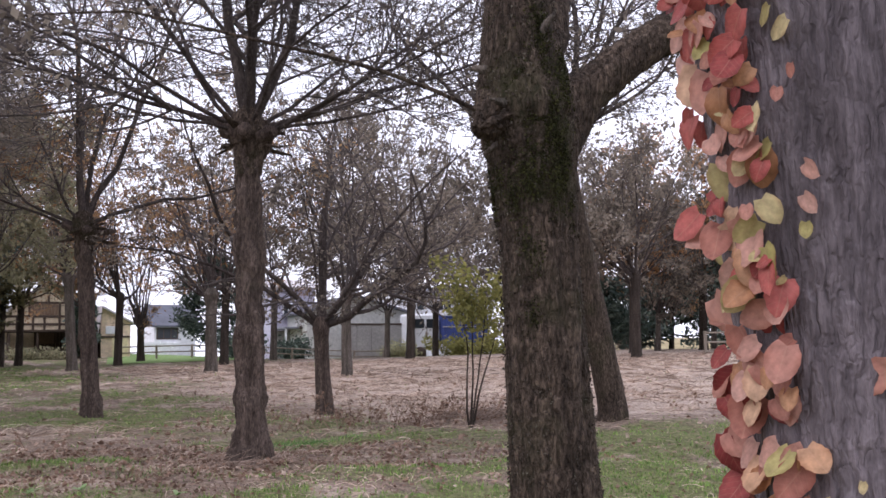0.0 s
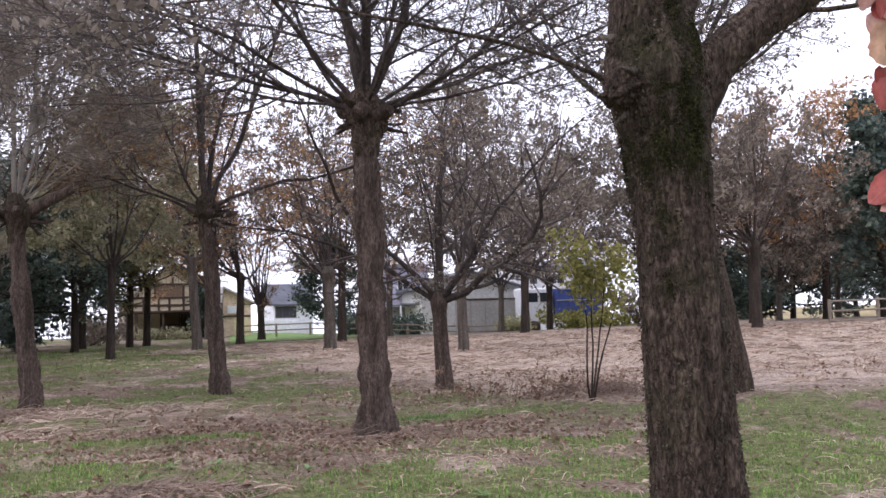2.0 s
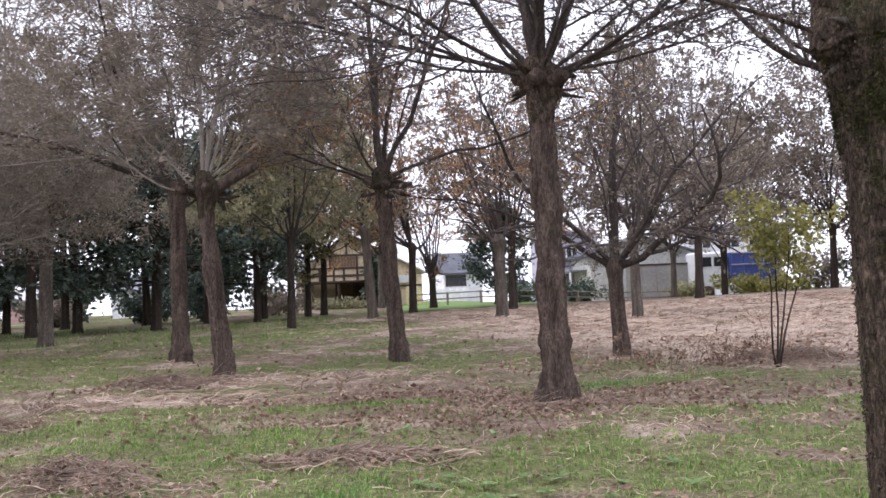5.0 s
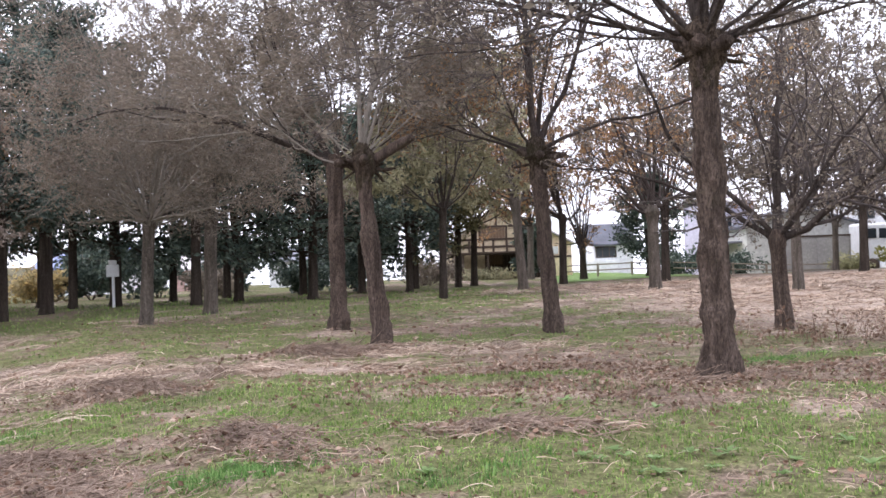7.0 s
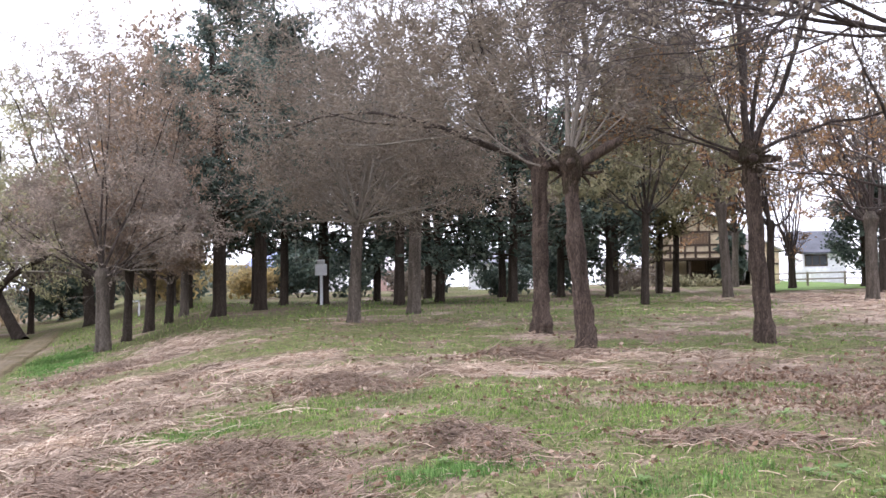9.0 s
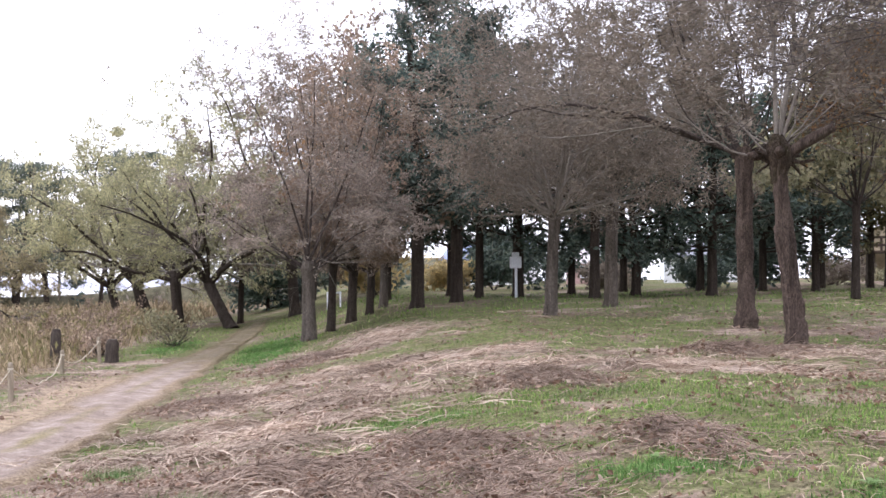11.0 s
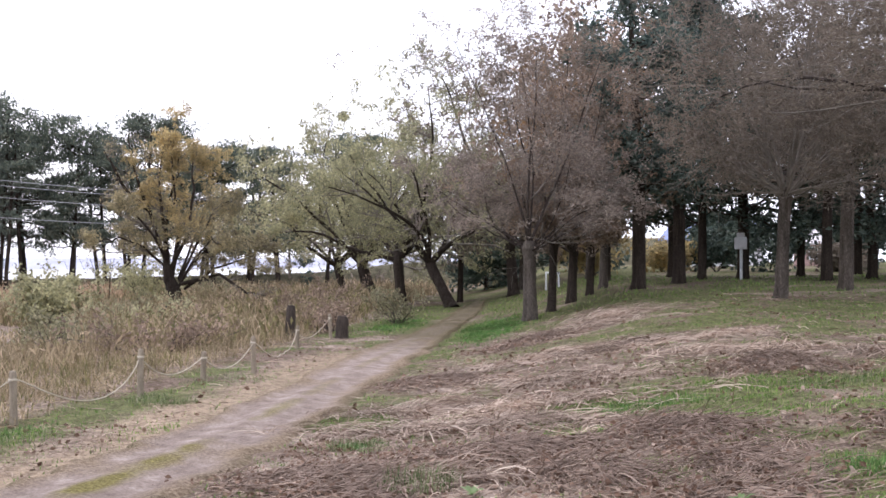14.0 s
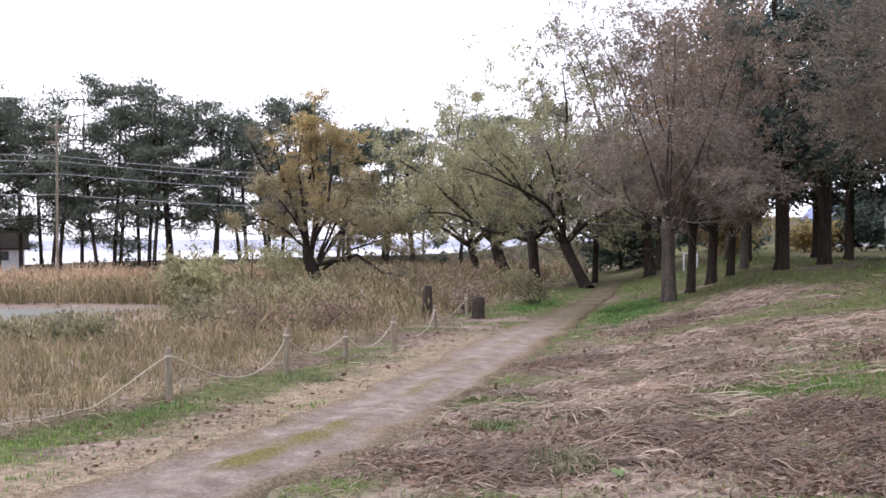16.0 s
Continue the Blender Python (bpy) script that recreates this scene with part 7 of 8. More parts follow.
# ---- the creeper-clad trunk beside the viewer ----
def creeper_trunk(x, y):
    rng = np.random.default_rng(41)
    right = np.array([0.692, -0.722, 0.0])
    toward = np.array([-0.722, -0.692, 0.0])
    base = thing("creeper_tree", x, y, gz(x, y) - 0.05, "smooth grey trunk hung with red and yellow creeper", "tree")
    z0 = gz(x, y) - 0.05
    zs = np.array([0, 0.4, 1.0, 1.6, 2.2, 3.0, 4.2, 6.5])
    off = -0.096 * (np.minimum(zs, 4.2) + z0 - 1.4)
    path = [tuple(right * o + np.array([0, 0, z])) for o, z in zip(off, zs)]
    mesh_ob("trunk", Pile().add(*trunk_tube(path, [0.18, 0.14, 0.127, 0.124, 0.122, 0.115, 0.1, 0.015], 110, 420, 41, 0.03, 0.03, 0.0045, 46.0)).mesh("trunk"), BARK_PALE, base)

    def spot(u, z, out):
        """A place on the trunk's face, u metres to the right of its axis, at height z above the floor of the world."""
        r = 0.124
        depth = math.sqrt(max(r * r - u * u, 0.0)) if abs(u) < r else -0.01
        o = -0.096 * (z - 1.4)
        return right * (o + u) + toward * (depth + out) + np.array([0, 0, z - z0])

    for k, (u0, w) in enumerate(((-0.108, 0.01),)):
        zz = np.linspace(0.2, 2.9, 34)
        P = np.array([spot(u0 + w * math.sin(5 * z + k) + 0.006 * math.sin(17 * z), z, 0.004) for z in zz])
        mesh_ob("vine_stem", Pile().add(*tubes(P[None], np.full((1, 34), 0.0016), 6, 0.1, rng)).mesh("vine_stem"), TWIG, base)

    def leaf_mesh(seed, lobes):
        """A broad pointed leaf with a toothed rim, folded a little along its midrib."""
        r2 = np.random.default_rng(seed)
        bm = bmesh.new()
        n = 11
        ts = np.linspace(0, 1, n)
        curl, fold = r2.uniform(-0.35, 0.25), r2.uniform(0.15, 0.5)
        mid = [bm.verts.new((0, t, curl * t * t)) for t in ts]
        for sgn in (-1, 1):
            edge = []
            for i, t in enumerate(ts):
                w = 0.43 * (math.sin(math.pi * min(1.0, 0.13 + 0.86 * t)) ** 0.62) * (1 - 0.12 * t * t) * (1 + 0.025 * (-1) ** i) * r2.uniform(0.96, 1.04)
                w = 0.01 if i == n - 1 else w
                edge.append(bm.verts.new((sgn * w, t - (0.1 * (1 - t) ** 3), curl * t * t + fold * w * 0.6 + 0.04 * math.sin(7 * t + seed))))
            half = [bm.verts.new((0.5 * (a.co.x + b.co.x), 0.5 * (a.co.y + b.co.y), 0.5 * (a.co.z + b.co.z) + 0.012)) for a, b in zip(mid, edge)]
            for i in range(n - 1):
                for p, q in ((mid, half), (half, edge)):
                    f = (p[i], q[i], q[i + 1], p[i + 1])
                    bm.faces.new(f if sgn > 0 else f[::-1])
        me = bpy.data.meshes.new("leaf")
        for f in bm.faces:
            f.smooth = True
        bm.to_mesh(me)
        bm.free()
        return me

    kinds = []
    for k, stops in enumerate(([(0, (0.36, 0.14, 0.1)), (0.5, (0.48, 0.24, 0.18)), (1, (0.56, 0.34, 0.27))], [(0, (0.36, 0.17, 0.08)), (0.6, (0.47, 0.26, 0.14)), (1, (0.55, 0.36, 0.23))],
                               [(0, (0.34, 0.3, 0.1)), (1, (0.55, 0.45, 0.24))], [(0, (0.2, 0.035, 0.035)), (0.6, (0.34, 0.075, 0.06)), (1, (0.46, 0.13, 0.11))])):
        m = veined(leaf_mat("creeper_leaf", stops, 0.3, 0.5, True))
        for s in range(3):
            me = leaf_mesh(10 * k + s, s % 2)
            me.materials.append(m)
            kinds.append(me)

    def put(u, z, size, spin, kind, out=0.012, tip=0.0):
        u, z, size = u * 1.2 + 0.015, 1.55 + (z - 1.55) * 1.2, size * 1.0
        at = Vector(spot(u, z, out))
        n = Vector(toward) + Vector(right) * (-0.4 + rng.uniform(-0.9, 0.7)) + Vector((0, 0, rng.uniform(-0.3, 0.8) + tip))
        n.normalize()
        down = Vector((0, 0, -1)) - n * Vector((0, 0, -1)).dot(n)
        down.normalize()
        down = Matrix.Rotation(radians(spin), 3, n) @ down
        side = down.cross(n)
        rot = Matrix((side, down, n)).transposed().to_4x4()
        ob = new("leaf", kinds[kind])
        ob.parent = base
        ob.matrix_basis = Matrix.Translation(at) @ rot @ Matrix.Scale(size, 4)

    # large leaves that can be told apart: across, height, size, spin, colour
    for u, z, s, sp, k in ((-0.125, 1.855, 0.055, 40, 0), (-0.115, 1.835, 0.062, 10, 3), (-0.1, 1.815, 0.05, -10, 1), (-0.07, 1.82, 0.042, -30, 1), (-0.092, 1.79, 0.03, 20, 6),
                           (-0.118, 1.71, 0.035, 60, 9), (-0.1, 1.725, 0.045, 10, 6), (-0.075, 1.73, 0.04, -20, 0), (-0.05, 1.735, 0.03, -40, 7), (-0.15, 1.66, 0.042, 100, 0),
                           (-0.11, 1.67, 0.05, 0, 0), (-0.075, 1.655, 0.042, -10, 1), (-0.03, 1.66, 0.018, 0, 7)):
        put(u, z, s, sp, k)
    for u, z, s, sp, k in ((-0.13, 1.60, 0.055, 40, 0), (-0.105, 1.57, 0.055, 20, 1), (-0.07, 1.585, 0.04, -70, 0), (-0.125, 1.525, 0.06, 10, 4), (-0.1, 1.51, 0.055, -10, 0),
                           (-0.14, 1.465, 0.05, 20, 9), (-0.12, 1.43, 0.055, -15, 10), (-0.1, 1.45, 0.045, 10, 3), (0.02, 1.53, 0.045, -65, 1), (-0.015, 1.435, 0.013, 0, 7), (-0.13, 1.385, 0.06, 20, 9)):
        put(u, z, s, sp, k)
    for i in range(700):
        z = rng.uniform(0.35, 2.9)
        if rng.random() < 0.93:
            u, s, k = rng.uniform(-0.135, -0.055), rng.uniform(0.018, 0.046), rng.choice(12, p=[0.13, 0.13, 0.13, 0.08, 0.07, 0.06, 0.03, 0.02, 0.02, 0.11, 0.11, 0.11])
        else:
            u, s, k = rng.uniform(-0.06, -0.02), rng.uniform(0.012, 0.026), rng.choice([6, 7, 1, 1])
        put(u, z, s, rng.uniform(-60, 60), int(k), rng.uniform(0.004, 0.03))
    ends = grow(np.array([path[6]] * 5), np.stack([np.cos(np.arange(5) * 1.26), np.sin(np.arange(5) * 1.26), np.full(5, 0.9)], -1), np.full(5, 2.4), 8, 0.12, 0.03, rng)
    for i in range(5):
        mesh_ob("limb", Pile().add(*tubes(ends[i : i + 1], np.linspace(0.05, 0.012, 8)[None], 8, 0.05, rng)).mesh("limb"), BARK_PALE, base)
    for z in (1.92, 1.9, 1.885, 1.86, 1.845):
        put(rng.uniform(-0.04, -0.015), z, rng.uniform(0.022, 0.032), rng.uniform(-60, 60), 6 + int(z * 1000) % 3)
    return base


creeper_trunk(1.328, 1.535)


# ---- ground cover that stands up: grass, straw, brush, dead leaves, reeds ----
def wedge(n, r0, r1, a0, a1, rng):
    """Random places between two distances and two headings (degrees to the left of +y)."""
    r = np.sqrt(rng.uniform(r0**2, r1**2, n))
    a = np.radians(rng.uniform(a0, a1, n))
    return -r * np.sin(a), r * np.cos(a)


def blades(x, y, length, width, lean, rng, simple=False):
    """Single grass blades, each a bent sliver."""
    n = len(x)
    z = surface_z(x, y) - 0.01
    a = rng.uniform(0, 2 * np.pi, n)
    L = length * rng.uniform(0.5, 1.3, n)
    W = width * rng.uniform(0.6, 1.3, n) * 0.5
    t = rng.uniform(0.1, lean, n)
    dx, dy = np.cos(a), np.sin(a)
    b = np.stack([x, y, z], -1)
    side = np.stack([-dy, dx, 0 * a], -1) * W[:, None]
    tip = b + np.stack([dx * L * np.sin(t), dy * L * np.sin(t), L * np.cos(t)], -1)
    mid = b + np.stack([dx * L * 0.35 * np.sin(t * 0.6), dy * L * 0.35 * np.sin(t * 0.6), L * 0.55 * np.cos(t * 0.6)], -1)
    if simple:
        return np.stack([b - side, b + side, tip], 1).reshape(-1, 3), None, np.arange(3 * n).reshape(n, 3)
    v = np.stack([b - side, b + side, mid + side * 0.8, mid - side * 0.8, tip], 1)
    i = np.arange(5 * n).reshape(n, 5)
    return v.reshape(-1, 3), i[:, [0, 1, 2, 3]], i[:, [3, 2, 4]]


GRASS = leaf_mat("grass_blades", [(0.0, (0.09, 0.155, 0.04)), (0.5, (0.17, 0.295, 0.062)), (0.85, (0.28, 0.39, 0.105)), (1.0, (0.44, 0.44, 0.22))], 0.35, 0.6)
STRAW = leaf_mat("dead_straw", [(0.0, (0.22, 0.155, 0.118)), (0.5, (0.37, 0.28, 0.215)), (0.85, (0.5, 0.385, 0.295)), (1.0, (0.64, 0.52, 0.41))], 0.15, 0.8)
PALE_STRAW = leaf_mat("bleached_straw", [(0.0, (0.2, 0.14, 0.105)), (0.5, (0.41, 0.315, 0.245)), (0.9, (0.58, 0.47, 0.375)), (1.0, (0.72, 0.6, 0.48))], 0.15, 0.75)
DEAD_LEAF = leaf_mat("dead_leaves", [(0.0, (0.13, 0.08, 0.055)), (0.5, (0.26, 0.165, 0.115)), (0.85, (0.34, 0.25, 0.19)), (1.0, (0.46, 0.37, 0.29))], 0.1, 0.85)
BRUSH = plain("brush_twigs", (0.12, 0.086, 0.068), (0.4, 0.3, 0.235), 5.0, 0.95)
REED = leaf_mat("dry_reeds", [(0.0, (0.18, 0.142, 0.082)), (0.4, (0.305, 0.243, 0.15)), (0.75, (0.43, 0.342, 0.215)), (1.0, (0.57, 0.45, 0.305))], 0.25, 0.8)
REED_PALE = leaf_mat("pale_reeds", [(0.0, (0.34, 0.23, 0.14)), (0.5, (0.55, 0.4, 0.26)), (1.0, (0.7, 0.54, 0.38))], 0.25, 0.8)
REED_GREEN = leaf_mat("olive_reeds", [(0.0, (0.12, 0.12, 0.05)), (0.6, (0.22, 0.21, 0.09)), (1.0, (0.34, 0.3, 0.14))], 0.25, 0.8)


def grass():
    rng = np.random.default_rng(500)
    pile = Pile()
    for n, r0, r1, L, W, keep in ((240000, 6, 14, 0.05, 0.0105, 0.55), (180000, 14, 30, 0.055, 0.019, 0.6), (80000, 30, 52, 0.1, 0.035, 0.7)):
        x, y = wedge(n, r0, r1, -52, 62, rng)
        g, s, b = cover(x, y)
        gap = lane_gap(x, y)
        ok = (rng.random(n) < keep * (0.1 * (1 - s) + 0.9 * g**1.7)) & (np.abs(gap) > 0.75) & (gap < 3.6)
        x, y = x[ok], y[ok]
        pile.add(*blades(x, y, L * (0.7 + 0.7 * fbm(x * 0.9, y * 0.9, 61)), W, 1.25, rng, r0 > 10))
    return tagged(mesh_ob("grass", pile.mesh("grass", False), GRASS), "short green meadow grass in patches", "grass", kind="stuff")


TUFT = leaf_mat("rough_grass_blades", [(0.0, (0.1, 0.13, 0.055)), (0.5, (0.19, 0.24, 0.1)), (1.0, (0.38, 0.38, 0.23))], 0.35, 0.6)


def tufts():
    rng = np.random.default_rng(501)
    pile = Pile()
    for cx, cy, n, r, L in ((-6.5, 9.6, 420, 0.32, 0.11), (-4.9, 8.1, 300, 0.36, 0.2), (2.4, 12.3, 250, 0.5, 0.09), (-2.5, 13.0, 250, 0.5, 0.09), (-12.2, 14.4, 400, 0.7, 0.1), (-11.1, 11.6, 500, 0.5, 0.1), (-10.3, 8.2, 500, 0.8, 0.1)):
        a, q = rng.uniform(0, 6.28, n), r * np.sqrt(rng.random(n))
        pile.add(*blades(cx + q * np.cos(a), cy + q * np.sin(a), L, 0.009, 1.3, rng))
    return tagged(mesh_ob("grass_tufts", pile.mesh("grass_tufts", False), TUFT), "longer green grass tufts", "grass", kind="stuff")


LUSH = leaf_mat("lush_grass_blades", [(0.0, (0.07, 0.15, 0.04)), (0.6, (0.13, 0.25, 0.07)), (1.0, (0.24, 0.36, 0.12))], 0.35, 0.6)


def lush_grass():
    """Bright new grass beside the track, and the small tufts of it in the straw."""
    rng = np.random.default_rng(509)
    pile = Pile()
    for cx, cy, rx, ry, n in ((-13.5, 26.2, 0.8, 3.6, 17000), (-18.6, 30.0, 0.7, 3.8, 7000), (-6.6, 9.6, 0.22, 0.16, 500), (-10.6, 8.6, 0.35, 1.2, 500), (-1.2, 8.9, 0.7, 0.3, 1500), (0.6, 8.2, 0.6, 0.3, 1200), (-4.2, 11.9, 0.6, 0.5, 1200), (4.9, 14.6, 0.9, 0.35, 900)):
        u, w = rng.normal(0, 0.5, (2, n))
        c, s = 0.91, 0.41  # the patches lie along the track
        x, y = cx + u * rx * c - w * ry * s, cy + u * rx * s + w * ry * c
        keep = (rng.random(n) < 0.25 + 0.75 * smooth(0.4, 0.6, fbm(x * 1.7, y * 1.7, 95))) & (np.abs(lane_gap(x, y)) > 0.8)
        pile.add(*blades(x[keep], y[keep], 0.08, 0.014 if cy < 15 else 0.022, 1.2, rng, True))
    return tagged(mesh_ob("lush_grass", pile.mesh("lush_grass", False), LUSH), "bright green new grass beside the track", "grass", kind="stuff")


def strands(x, y, length, width, rng, turn=None, lift=0.05):
    """Bent straws lying about."""
    n = len(x)
    a = rng.uniform(0, 2 * np.pi, n) if turn is None else turn + rng.normal(0, 0.8, n)
    L = length * rng.uniform(0.5, 1.4, n)
    k = 4
    bend = rng.normal(0, 0.08, n)
    P = np.zeros((n, k, 3))
    px, py, d = x.copy(), y.copy(), a.copy()
    h = np.abs(rng.normal(0, lift, n))
    for i in range(k):
        P[:, i, 0], P[:, i, 1] = px, py
        P[:, i, 2] = surface_z(px, py) + 0.012 + h * np.sin(np.pi * (i + 0.3) / k)
        px, py, d = px + L / (k - 1) * np.cos(d), py + L / (k - 1) * np.sin(d), d + bend
    W = (width * rng.uniform(0.6, 1.4, n) * 0.5)[:, None, None]
    tan = unit(np.gradient(P, axis=1))
    side = unit(np.cross(tan, np.array([0, 0, 1.0]) + 0.5 * rng.standard_normal((n, 1, 3)))) * W
    v = np.stack([P - side, P + side], 2)
    i = np.arange(n * k * 2).reshape(n, k, 2)
    q = np.stack([i[:, :-1, 0], i[:, :-1, 1], i[:, 1:, 1], i[:, 1:, 0]], -1).reshape(-1, 4)
    return v.reshape(-1, 3), q, None


def straw():
    rng = np.random.default_rng(502)
    pile = Pile()
    for n, r0, r1, a0, a1, L, W, keep in ((90000, 6, 15, -50, 55, 0.17, 0.006, 0.4), (90000, 15, 30, -60, 52, 0.24, 0.011, 0.4), (20000, 28, 50, -52, 0, 0.5, 0.024, 0.5)):
        x, y = wedge(n, r0, r1, a0, a1, rng)
        g, s, b = cover(x, y)
        gap = lane_gap(x, y)
        ok = (rng.random(n) < keep * (np.maximum(s, 0.4) * (1 - 0.85 * g))) & (np.abs(gap) > 0.9)
        pile.add(*strands(x[ok], y[ok], L, W, rng, None, 0.028))
    swathes = Pile()
    for cx, cy, rx, ry, turn in STRAWS:
        n = int(2000 * rx * ry) + 200
        u, w = rng.normal(0, 0.5, (2, n))
        c, s = math.cos(radians(turn)), math.sin(radians(turn))
        x, y = cx + u * rx * c - w * ry * s, cy + u * rx * s + w * ry * c
        keep = rng.random(n) < 0.1 + 0.75 * smooth(0.48, 0.6, fbm(x * 2.2, y * 2.2, 37))
        swathes.add(*strands(x[keep], y[keep], 0.42, 0.009, rng, radians(turn) + 0.5 * np.sin(x[keep] * 1.7 + y[keep]), 0.05))
    tagged(mesh_ob("straw_swathes", swathes.mesh("straw_swathes", False), PALE_STRAW), "bleached straw lying in loose swathes", "straw", kind="stuff")
    return tagged(mesh_ob("straw", pile.mesh("straw", False), STRAW), "pale dead straw strewn over the meadow", "straw", kind="stuff")


def brush_heap(i, cx, cy, rx, ry, turn, h):
    """A heap of cut twigs and dead leaves."""
    rng = np.random.default_rng(520 + i)
    z = float(ground_z(cx, cy))
    heap = thing("brush_heap", cx, cy, z, "low heap of cut brown twigs and dead leaves", "brush heap", "brush heaps")
    n = int(650 * rx * ry) + 200
    c, s = math.cos(radians(turn)), math.sin(radians(turn))
    u, w = rng.normal(0, 0.42, (2, n))
    x, y = cx + u * rx * c - w * ry * s, cy + u * rx * s + w * ry * c
    zz = surface_z(x, y) + rng.uniform(0.0, 0.45, n) * h * np.exp(-(u**2 + w**2)) + 0.01
    a = radians(turn) + rng.normal(0, 0.8, n)
    way = np.stack([np.cos(a), np.sin(a), rng.normal(0.0, 0.2, n)], -1)
    P = grow(np.stack([x, y, zz], -1), way, rng.uniform(0.12, 0.55, n), 4, 0.16, -0.06, rng)
    P[..., 2] = np.maximum(P[..., 2], surface_z(P[..., 0], P[..., 1]) + 0.005)
    R = rng.uniform(0.003, 0.0075, n)[:, None] * np.linspace(1, 0.4, 4)
    off = np.array([cx, cy, z])
    v, q, t = tubes(P, R, 3, close=False)
    mesh_ob("twig_tangle", Pile().add(v - off, q, t).mesh("twig_tangle"), BRUSH, heap, kind="stuff")
    n2 = int(420 * rx * ry) + 80
    u, w = rng.normal(0, 0.5, (2, n2))
    x, y = cx + u * rx * c - w * ry * s, cy + u * rx * s + w * ry * c
    v, q, t = strands(x, y, 0.26, 0.006, rng, radians(turn), 0.03)
    mesh_ob("dead_straw", Pile().add(v - off, q, t).mesh("dead_straw", False), STRAW, heap, kind="stuff")
    m = int(500 * rx * ry) + 150
    u, w = rng.normal(0, 0.5, (2, m))
    x, y = cx + u * rx * c - w * ry * s, cy + u * rx * s + w * ry * c
    at = np.stack([x, y, surface_z(x, y) + rng.uniform(0.0, 0.06, m)], -1) - off
    mesh_ob("leaf_litter", Pile().add(*leaves(at, 0.06, rng, 0.7, 0.0, 0.6)).mesh("leaf_litter", False), DEAD_LEAF, heap, kind="stuff")
    return heap


def dead_leaves():
    rng = np.random.default_rng(503)
    pile = Pile()
    for n, r0, r1, size, keep in ((110000, 5.5, 15, 0.062, 0.6), (50000, 15, 30, 0.085, 0.5)):
        x, y = wedge(n, r0, r1, -52, 55, rng)
        g, s, b = cover(x, y)
        ok = (rng.random(n) < keep * np.clip(0.012 + 0.8 * b * (1 - g) + 0.2 * (1 - g) * (1 - s), 0, 1)) & (np.abs(lane_gap(x, y)) > 0.9)
        x, y = x[ok], y[ok]
        at = np.stack([x, y, surface_z(x, y) + 0.015], -1)
        pile.add(*leaves(at, size, rng, 0.7, 0.0, 0.7))
    return tagged(mesh_ob("dead_leaves", pile.mesh("dead_leaves", False), DEAD_LEAF), "brown fallen leaves on the meadow", "fallen leaves", kind="stuff")


def field_tufts():
    """Clumps of dead grass that stand in the straw field."""
    rng = np.random.default_rng(511)
    n = 60000
    x, y = wedge(n, 15, 52, -64, -2, rng)
    g, s, b = cover(x, y)
    clump = smooth(0.45, 0.62, fbm(x * 1.6, y * 1.6, 71, 3))
    ok = rng.random(n) < clump * smooth(0.35, 0.6, s) * smooth(4.0, 8.0, x)
    x, y = x[ok], y[ok]
    pile = Pile().add(*strands(x, y, 0.24, 0.02, rng, None, 0.035))
    few = rng.random(len(x)) < 0.18
    x, y = x[few], y[few]
    pile.add(*blades(x, y, 0.08 + 0.14 * fbm(x, y, 72), 0.03, 1.7, rng, True))
    return tagged(mesh_ob("dead_grass", pile.mesh("dead_grass", False), STRAW), "matted pale dead grass in the field", "grass", kind="stuff")


def weeds():
    """Dead dark stalks standing in the straw."""
    rng = np.random.default_rng(504)
    n = 260
    x = np.concatenate([rng.normal(7.6, 1.0, 120), rng.normal(5.4, 0.7, 40), rng.uniform(5, 16, 60), rng.uniform(-8, 3, 40)])
    y = np.concatenate([rng.normal(16.8, 0.5, 120), rng.normal(16.6, 0.5, 40), rng.uniform(16, 26, 60), rng.uniform(11, 18, 40)])
    way = np.stack([rng.normal(0, 0.6, n), rng.normal(0, 0.4, n), np.ones(n)], -1)
    L = np.concatenate([rng.uniform(0.15, 0.5, 220), rng.uniform(0.1, 0.3, 40)])
    P = grow(np.stack([x, y, surface_z(x, y) - 0.02], -1), way, L, 5, 0.2, -0.02, rng)
    R = np.full((n, 1), 0.006) * np.linspace(1, 0.5, 5)
    pile = Pile().add(*tubes(P, R, 3, close=False))
    Q, S = sprout(P, R, 3, 0.3, 1.0, (30, 70), (0.25, 0.5), 4, 0.2, 0.0, rng, 0.7, 0.003)
    pile.add(*tubes(Q, S, 3, close=False))
    pile.add(*leaves(Q[:, 1:].reshape(-1, 3)[::2], 0.07, rng, 0.6))
    return tagged(mesh_ob("dead_weeds", pile.mesh("dead_weeds", False), DEAD_LEAF), "dead brown weeds standing in straw", "weeds", kind="stuff")


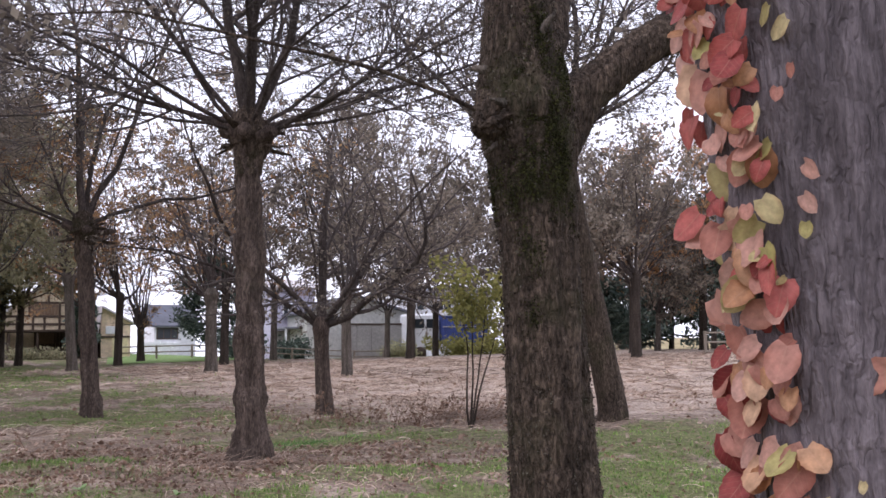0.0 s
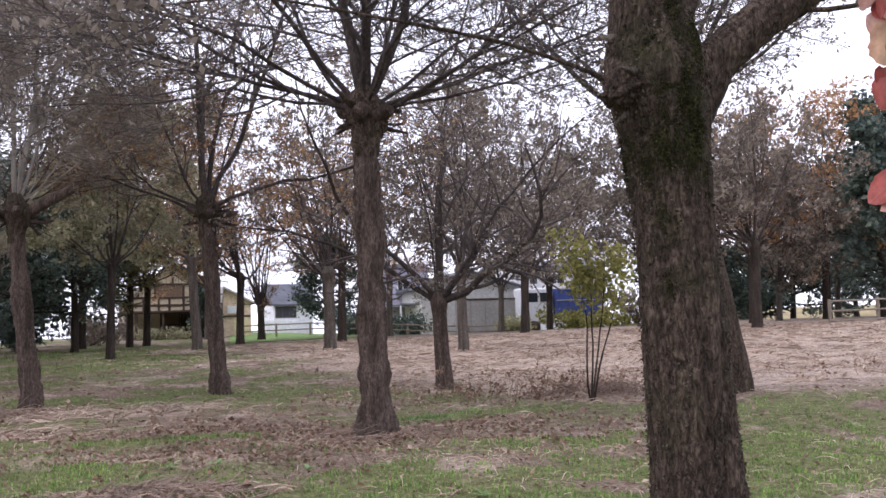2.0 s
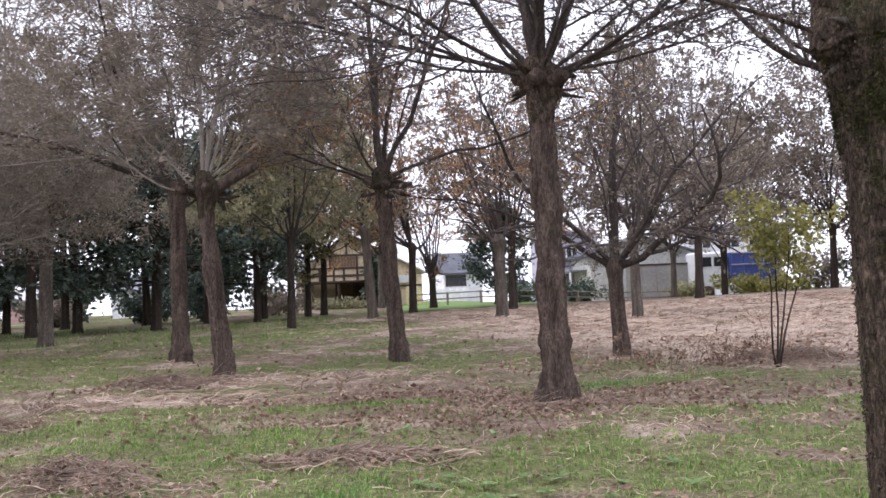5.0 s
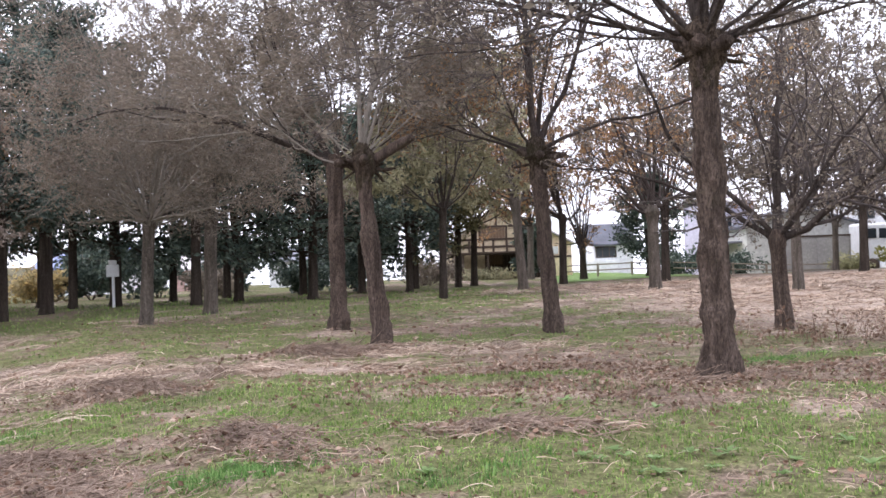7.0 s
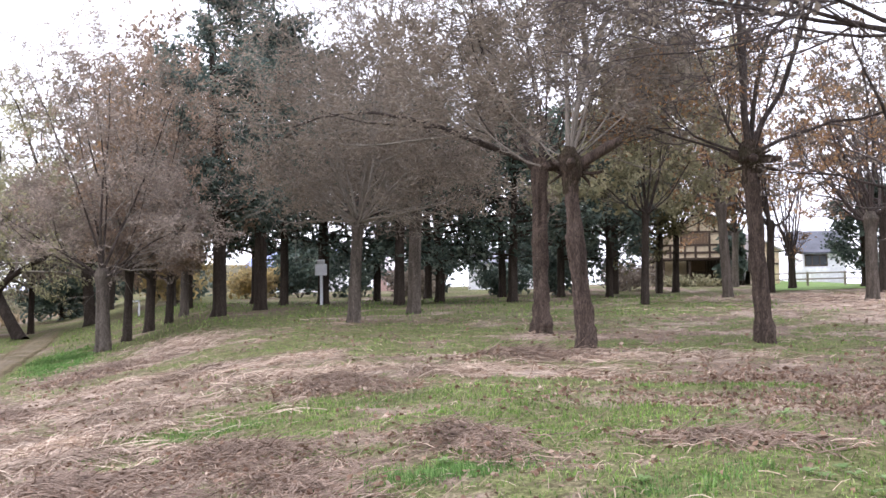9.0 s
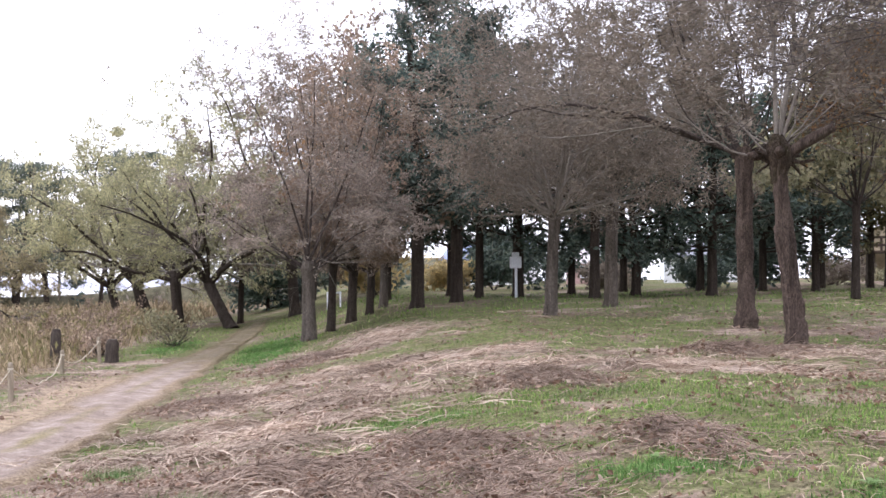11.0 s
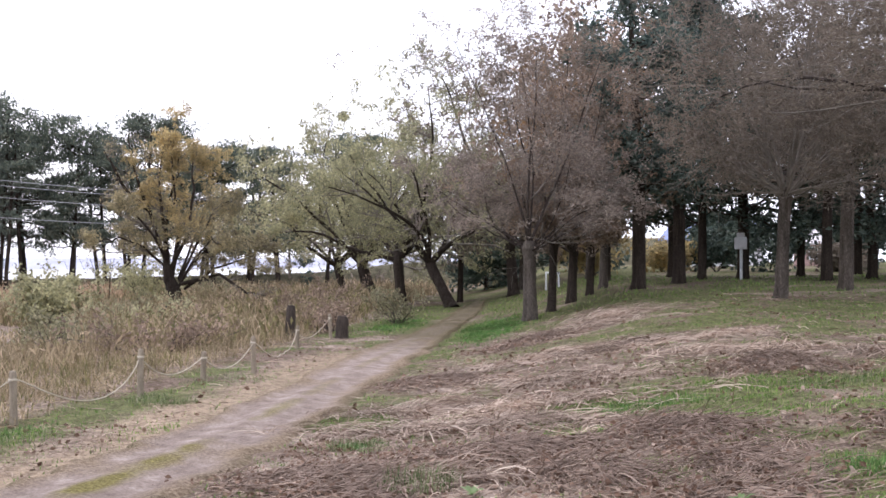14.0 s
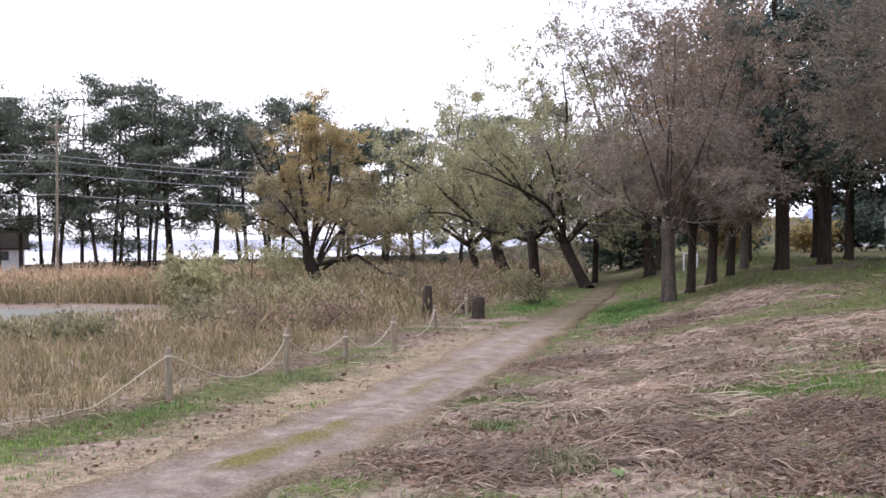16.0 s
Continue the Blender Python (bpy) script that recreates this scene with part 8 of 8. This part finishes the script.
def reeds(name, mat, seed, rows, label, only=lambda x, y: 1.0, tallest=1.0):
    rng = np.random.default_rng(seed)
    pile = Pile()
    for n, r0, r1, H, W, a0, a1 in rows:
        x, y = wedge(n, r0, r1, a0, a1, rng)
        gap = lane_gap(x, y)
        pond = pond_rim(x, y)
        dens = smooth(2.7, 4.2, gap) * (0.25 + 0.75 * smooth(0.35, 0.6, fbm(x * 0.35, y * 0.35, seed))) * (pond > 1.08) * only(x, y)
        ok = rng.random(n) < dens
        x, y, gap = x[ok], y[ok], gap[ok]
        hh = H * (0.45 + 0.75 * fbm(x * 0.3, y * 0.3, seed + 3)) * (0.6 + 0.4 * smooth(2.8, 5.5, gap)) * (0.36 + 0.5 * smooth(9, 24, y) + 0.3 * smooth(24, 40, y))
        m = len(x)
        z = ground_z(x, y)
        L = tallest * hh * rng.uniform(0.45, 1.3, m)
        dist = np.hypot(x, y)
        low = smooth(46, 50, np.degrees(np.arctan2(-x, y))) * smooth(42, 38, 0.84 * -x + 0.54 * y)  # short sedge before the pond
        L = np.where(low > 0.5, np.minimum(L, rng.uniform(0.5, 0.95, m) * np.clip(1.75 - 0.05 * dist, 0.22, 0.8)), L)
        dx, dy = rng.normal(0, 0.32, (2, m)) * L
        a = rng.uniform(0, 6.28, m)
        sx, sy = np.cos(a) * W * 0.5, np.sin(a) * W * 0.5
        v = np.stack([np.stack([x - sx, y - sy, z - 0.05], -1), np.stack([x + sx, y + sy, z - 0.05], -1),
                      np.stack([x + dx * 0.5 + sx, y + dy * 0.5 + sy, z + L * 0.6], -1), np.stack([x + dx * 0.5 - sx, y + dy * 0.5 - sy, z + L * 0.6], -1),
                      np.stack([x + dx * 1.3, y + dy * 1.3, z + L], -1)], 1)
        i = np.arange(5 * m).reshape(m, 5)
        pile.add(v, i[:, :4], i[:, 2:5])
        h = (rng.random(m) < 0.3) & (L > 0.4)
        tipat = v[h, 4] - np.array([0, 0, 0.1])
        pile.add(*leaves(tipat, 0.2, rng, 0.3, -1.5))
    return tagged(mesh_ob(name, pile.mesh(name, False), mat), label, "reeds", kind="stuff")


def thatch():
    """Fallen reed litter and brush along the rope fence."""
    rng = np.random.default_rng(507)
    n = 4000
    y = rng.uniform(3, 24, n)
    x = np.interp(y, LANE_LINE[:, 1], LANE_LINE[:, 0]) - rng.uniform(3.1, 5.5, n)
    pile = Pile().add(*strands(x, y, 0.4, 0.008, rng, None, 0.14))
    return tagged(mesh_ob("reed_litter", pile.mesh("reed_litter", False), REED), "broken dry reed stalks lying by the rope fence", "reeds", kind="stuff")


def broadleaf_weed(x, y, size, seed):
    """A low rosette of broad green leaves."""
    rng = np.random.default_rng(seed)
    z = float(surface_z(x, y))
    w = thing("broadleaf_weed", x, y, z, "low rosette weed with broad green leaves in the grass", "weed", "broadleaf weeds")
    for i in range(7):
        a = 2.4 * i + rng.uniform(-0.3, 0.3)
        L, wd, up = size * rng.uniform(0.6, 1.1), 0.36 * size, rng.uniform(0.4, 1.1)
        bm = bmesh.new()
        rows = []
        for t in (0.0, 0.3, 0.6, 0.85, 1.0):
            half = wd * 0.5 * math.sin(math.pi * min(0.95, 0.1 + 0.85 * t)) + 0.004
            r, h = L * t, L * (up * t - 0.55 * t * t * up) + 0.02
            rows.append([bm.verts.new((r * math.cos(a) - s * half * math.sin(a), r * math.sin(a) + s * half * math.cos(a), h + abs(s) * 0.25 * half)) for s in (-1, 0, 1)])
        for p, q in zip(rows, rows[1:]):
            for k in range(2):
                bm.faces.new((p[k], p[k + 1], q[k + 1], q[k]))
        part("leaf", bm, BROADLEAF, w, flat=False)
    return w


BROADLEAF = leaf_mat("broad_weed_leaves", [(0.0, (0.16, 0.25, 0.09)), (0.6, (0.25, 0.37, 0.14)), (1.0, (0.34, 0.45, 0.22))], 0.4, 0.5, True)
weed_rng = np.random.default_rng(77)
WEEDS = [(2.3 + weed_rng.normal(0, 0.55), 7.95 + weed_rng.normal(0, 0.4), weed_rng.uniform(0.06, 0.11)) for _ in range(14)]
WEEDS += [(0.2, 8.3, 0.1), (-1.3, 9.1, 0.1), (3.4, 8.7, 0.1), (1.6, 8.6, 0.09), (-2.2, 7.7, 0.1), (-4.3, 7.9, 0.1), (0.9, 10.7, 0.1), (1.6, 10.9, 0.1), (2.4, 10.6, 0.1), (1.2, 11.3, 0.1)]
for i, (x, y, s) in enumerate(WEEDS):
    broadleaf_weed(x, y, s, 540 + i)
grass()
tufts()
lush_grass()
straw()
for i, row in enumerate(HEAPS):
    brush_heap(i, *row)
dead_leaves()
weeds()
field_tufts()
reeds("reeds", REED, 505, ((34000, 10, 26, 0.85, 0.016, 25, 72), (34000, 26, 50, 0.95, 0.032, 22, 72), (12000, 50, 84, 0.9, 0.08, 20, 50)), "dry tan reeds in dense beds")
reeds("olive_reeds", REED_GREEN, 506, ((13000, 12, 26, 0.8, 0.016, 25, 72), (14000, 26, 50, 0.95, 0.032, 22, 72)), "olive-green reeds and sedge")
reeds("pale_reeds", REED_PALE, 508, ((26000, 40, 66, 1.0, 0.06, 45, 74),), "pale orange-tan reeds beyond the pond", lambda x, y: (0.84 * -x + 0.54 * y > 44) * 1.0)
thatch()
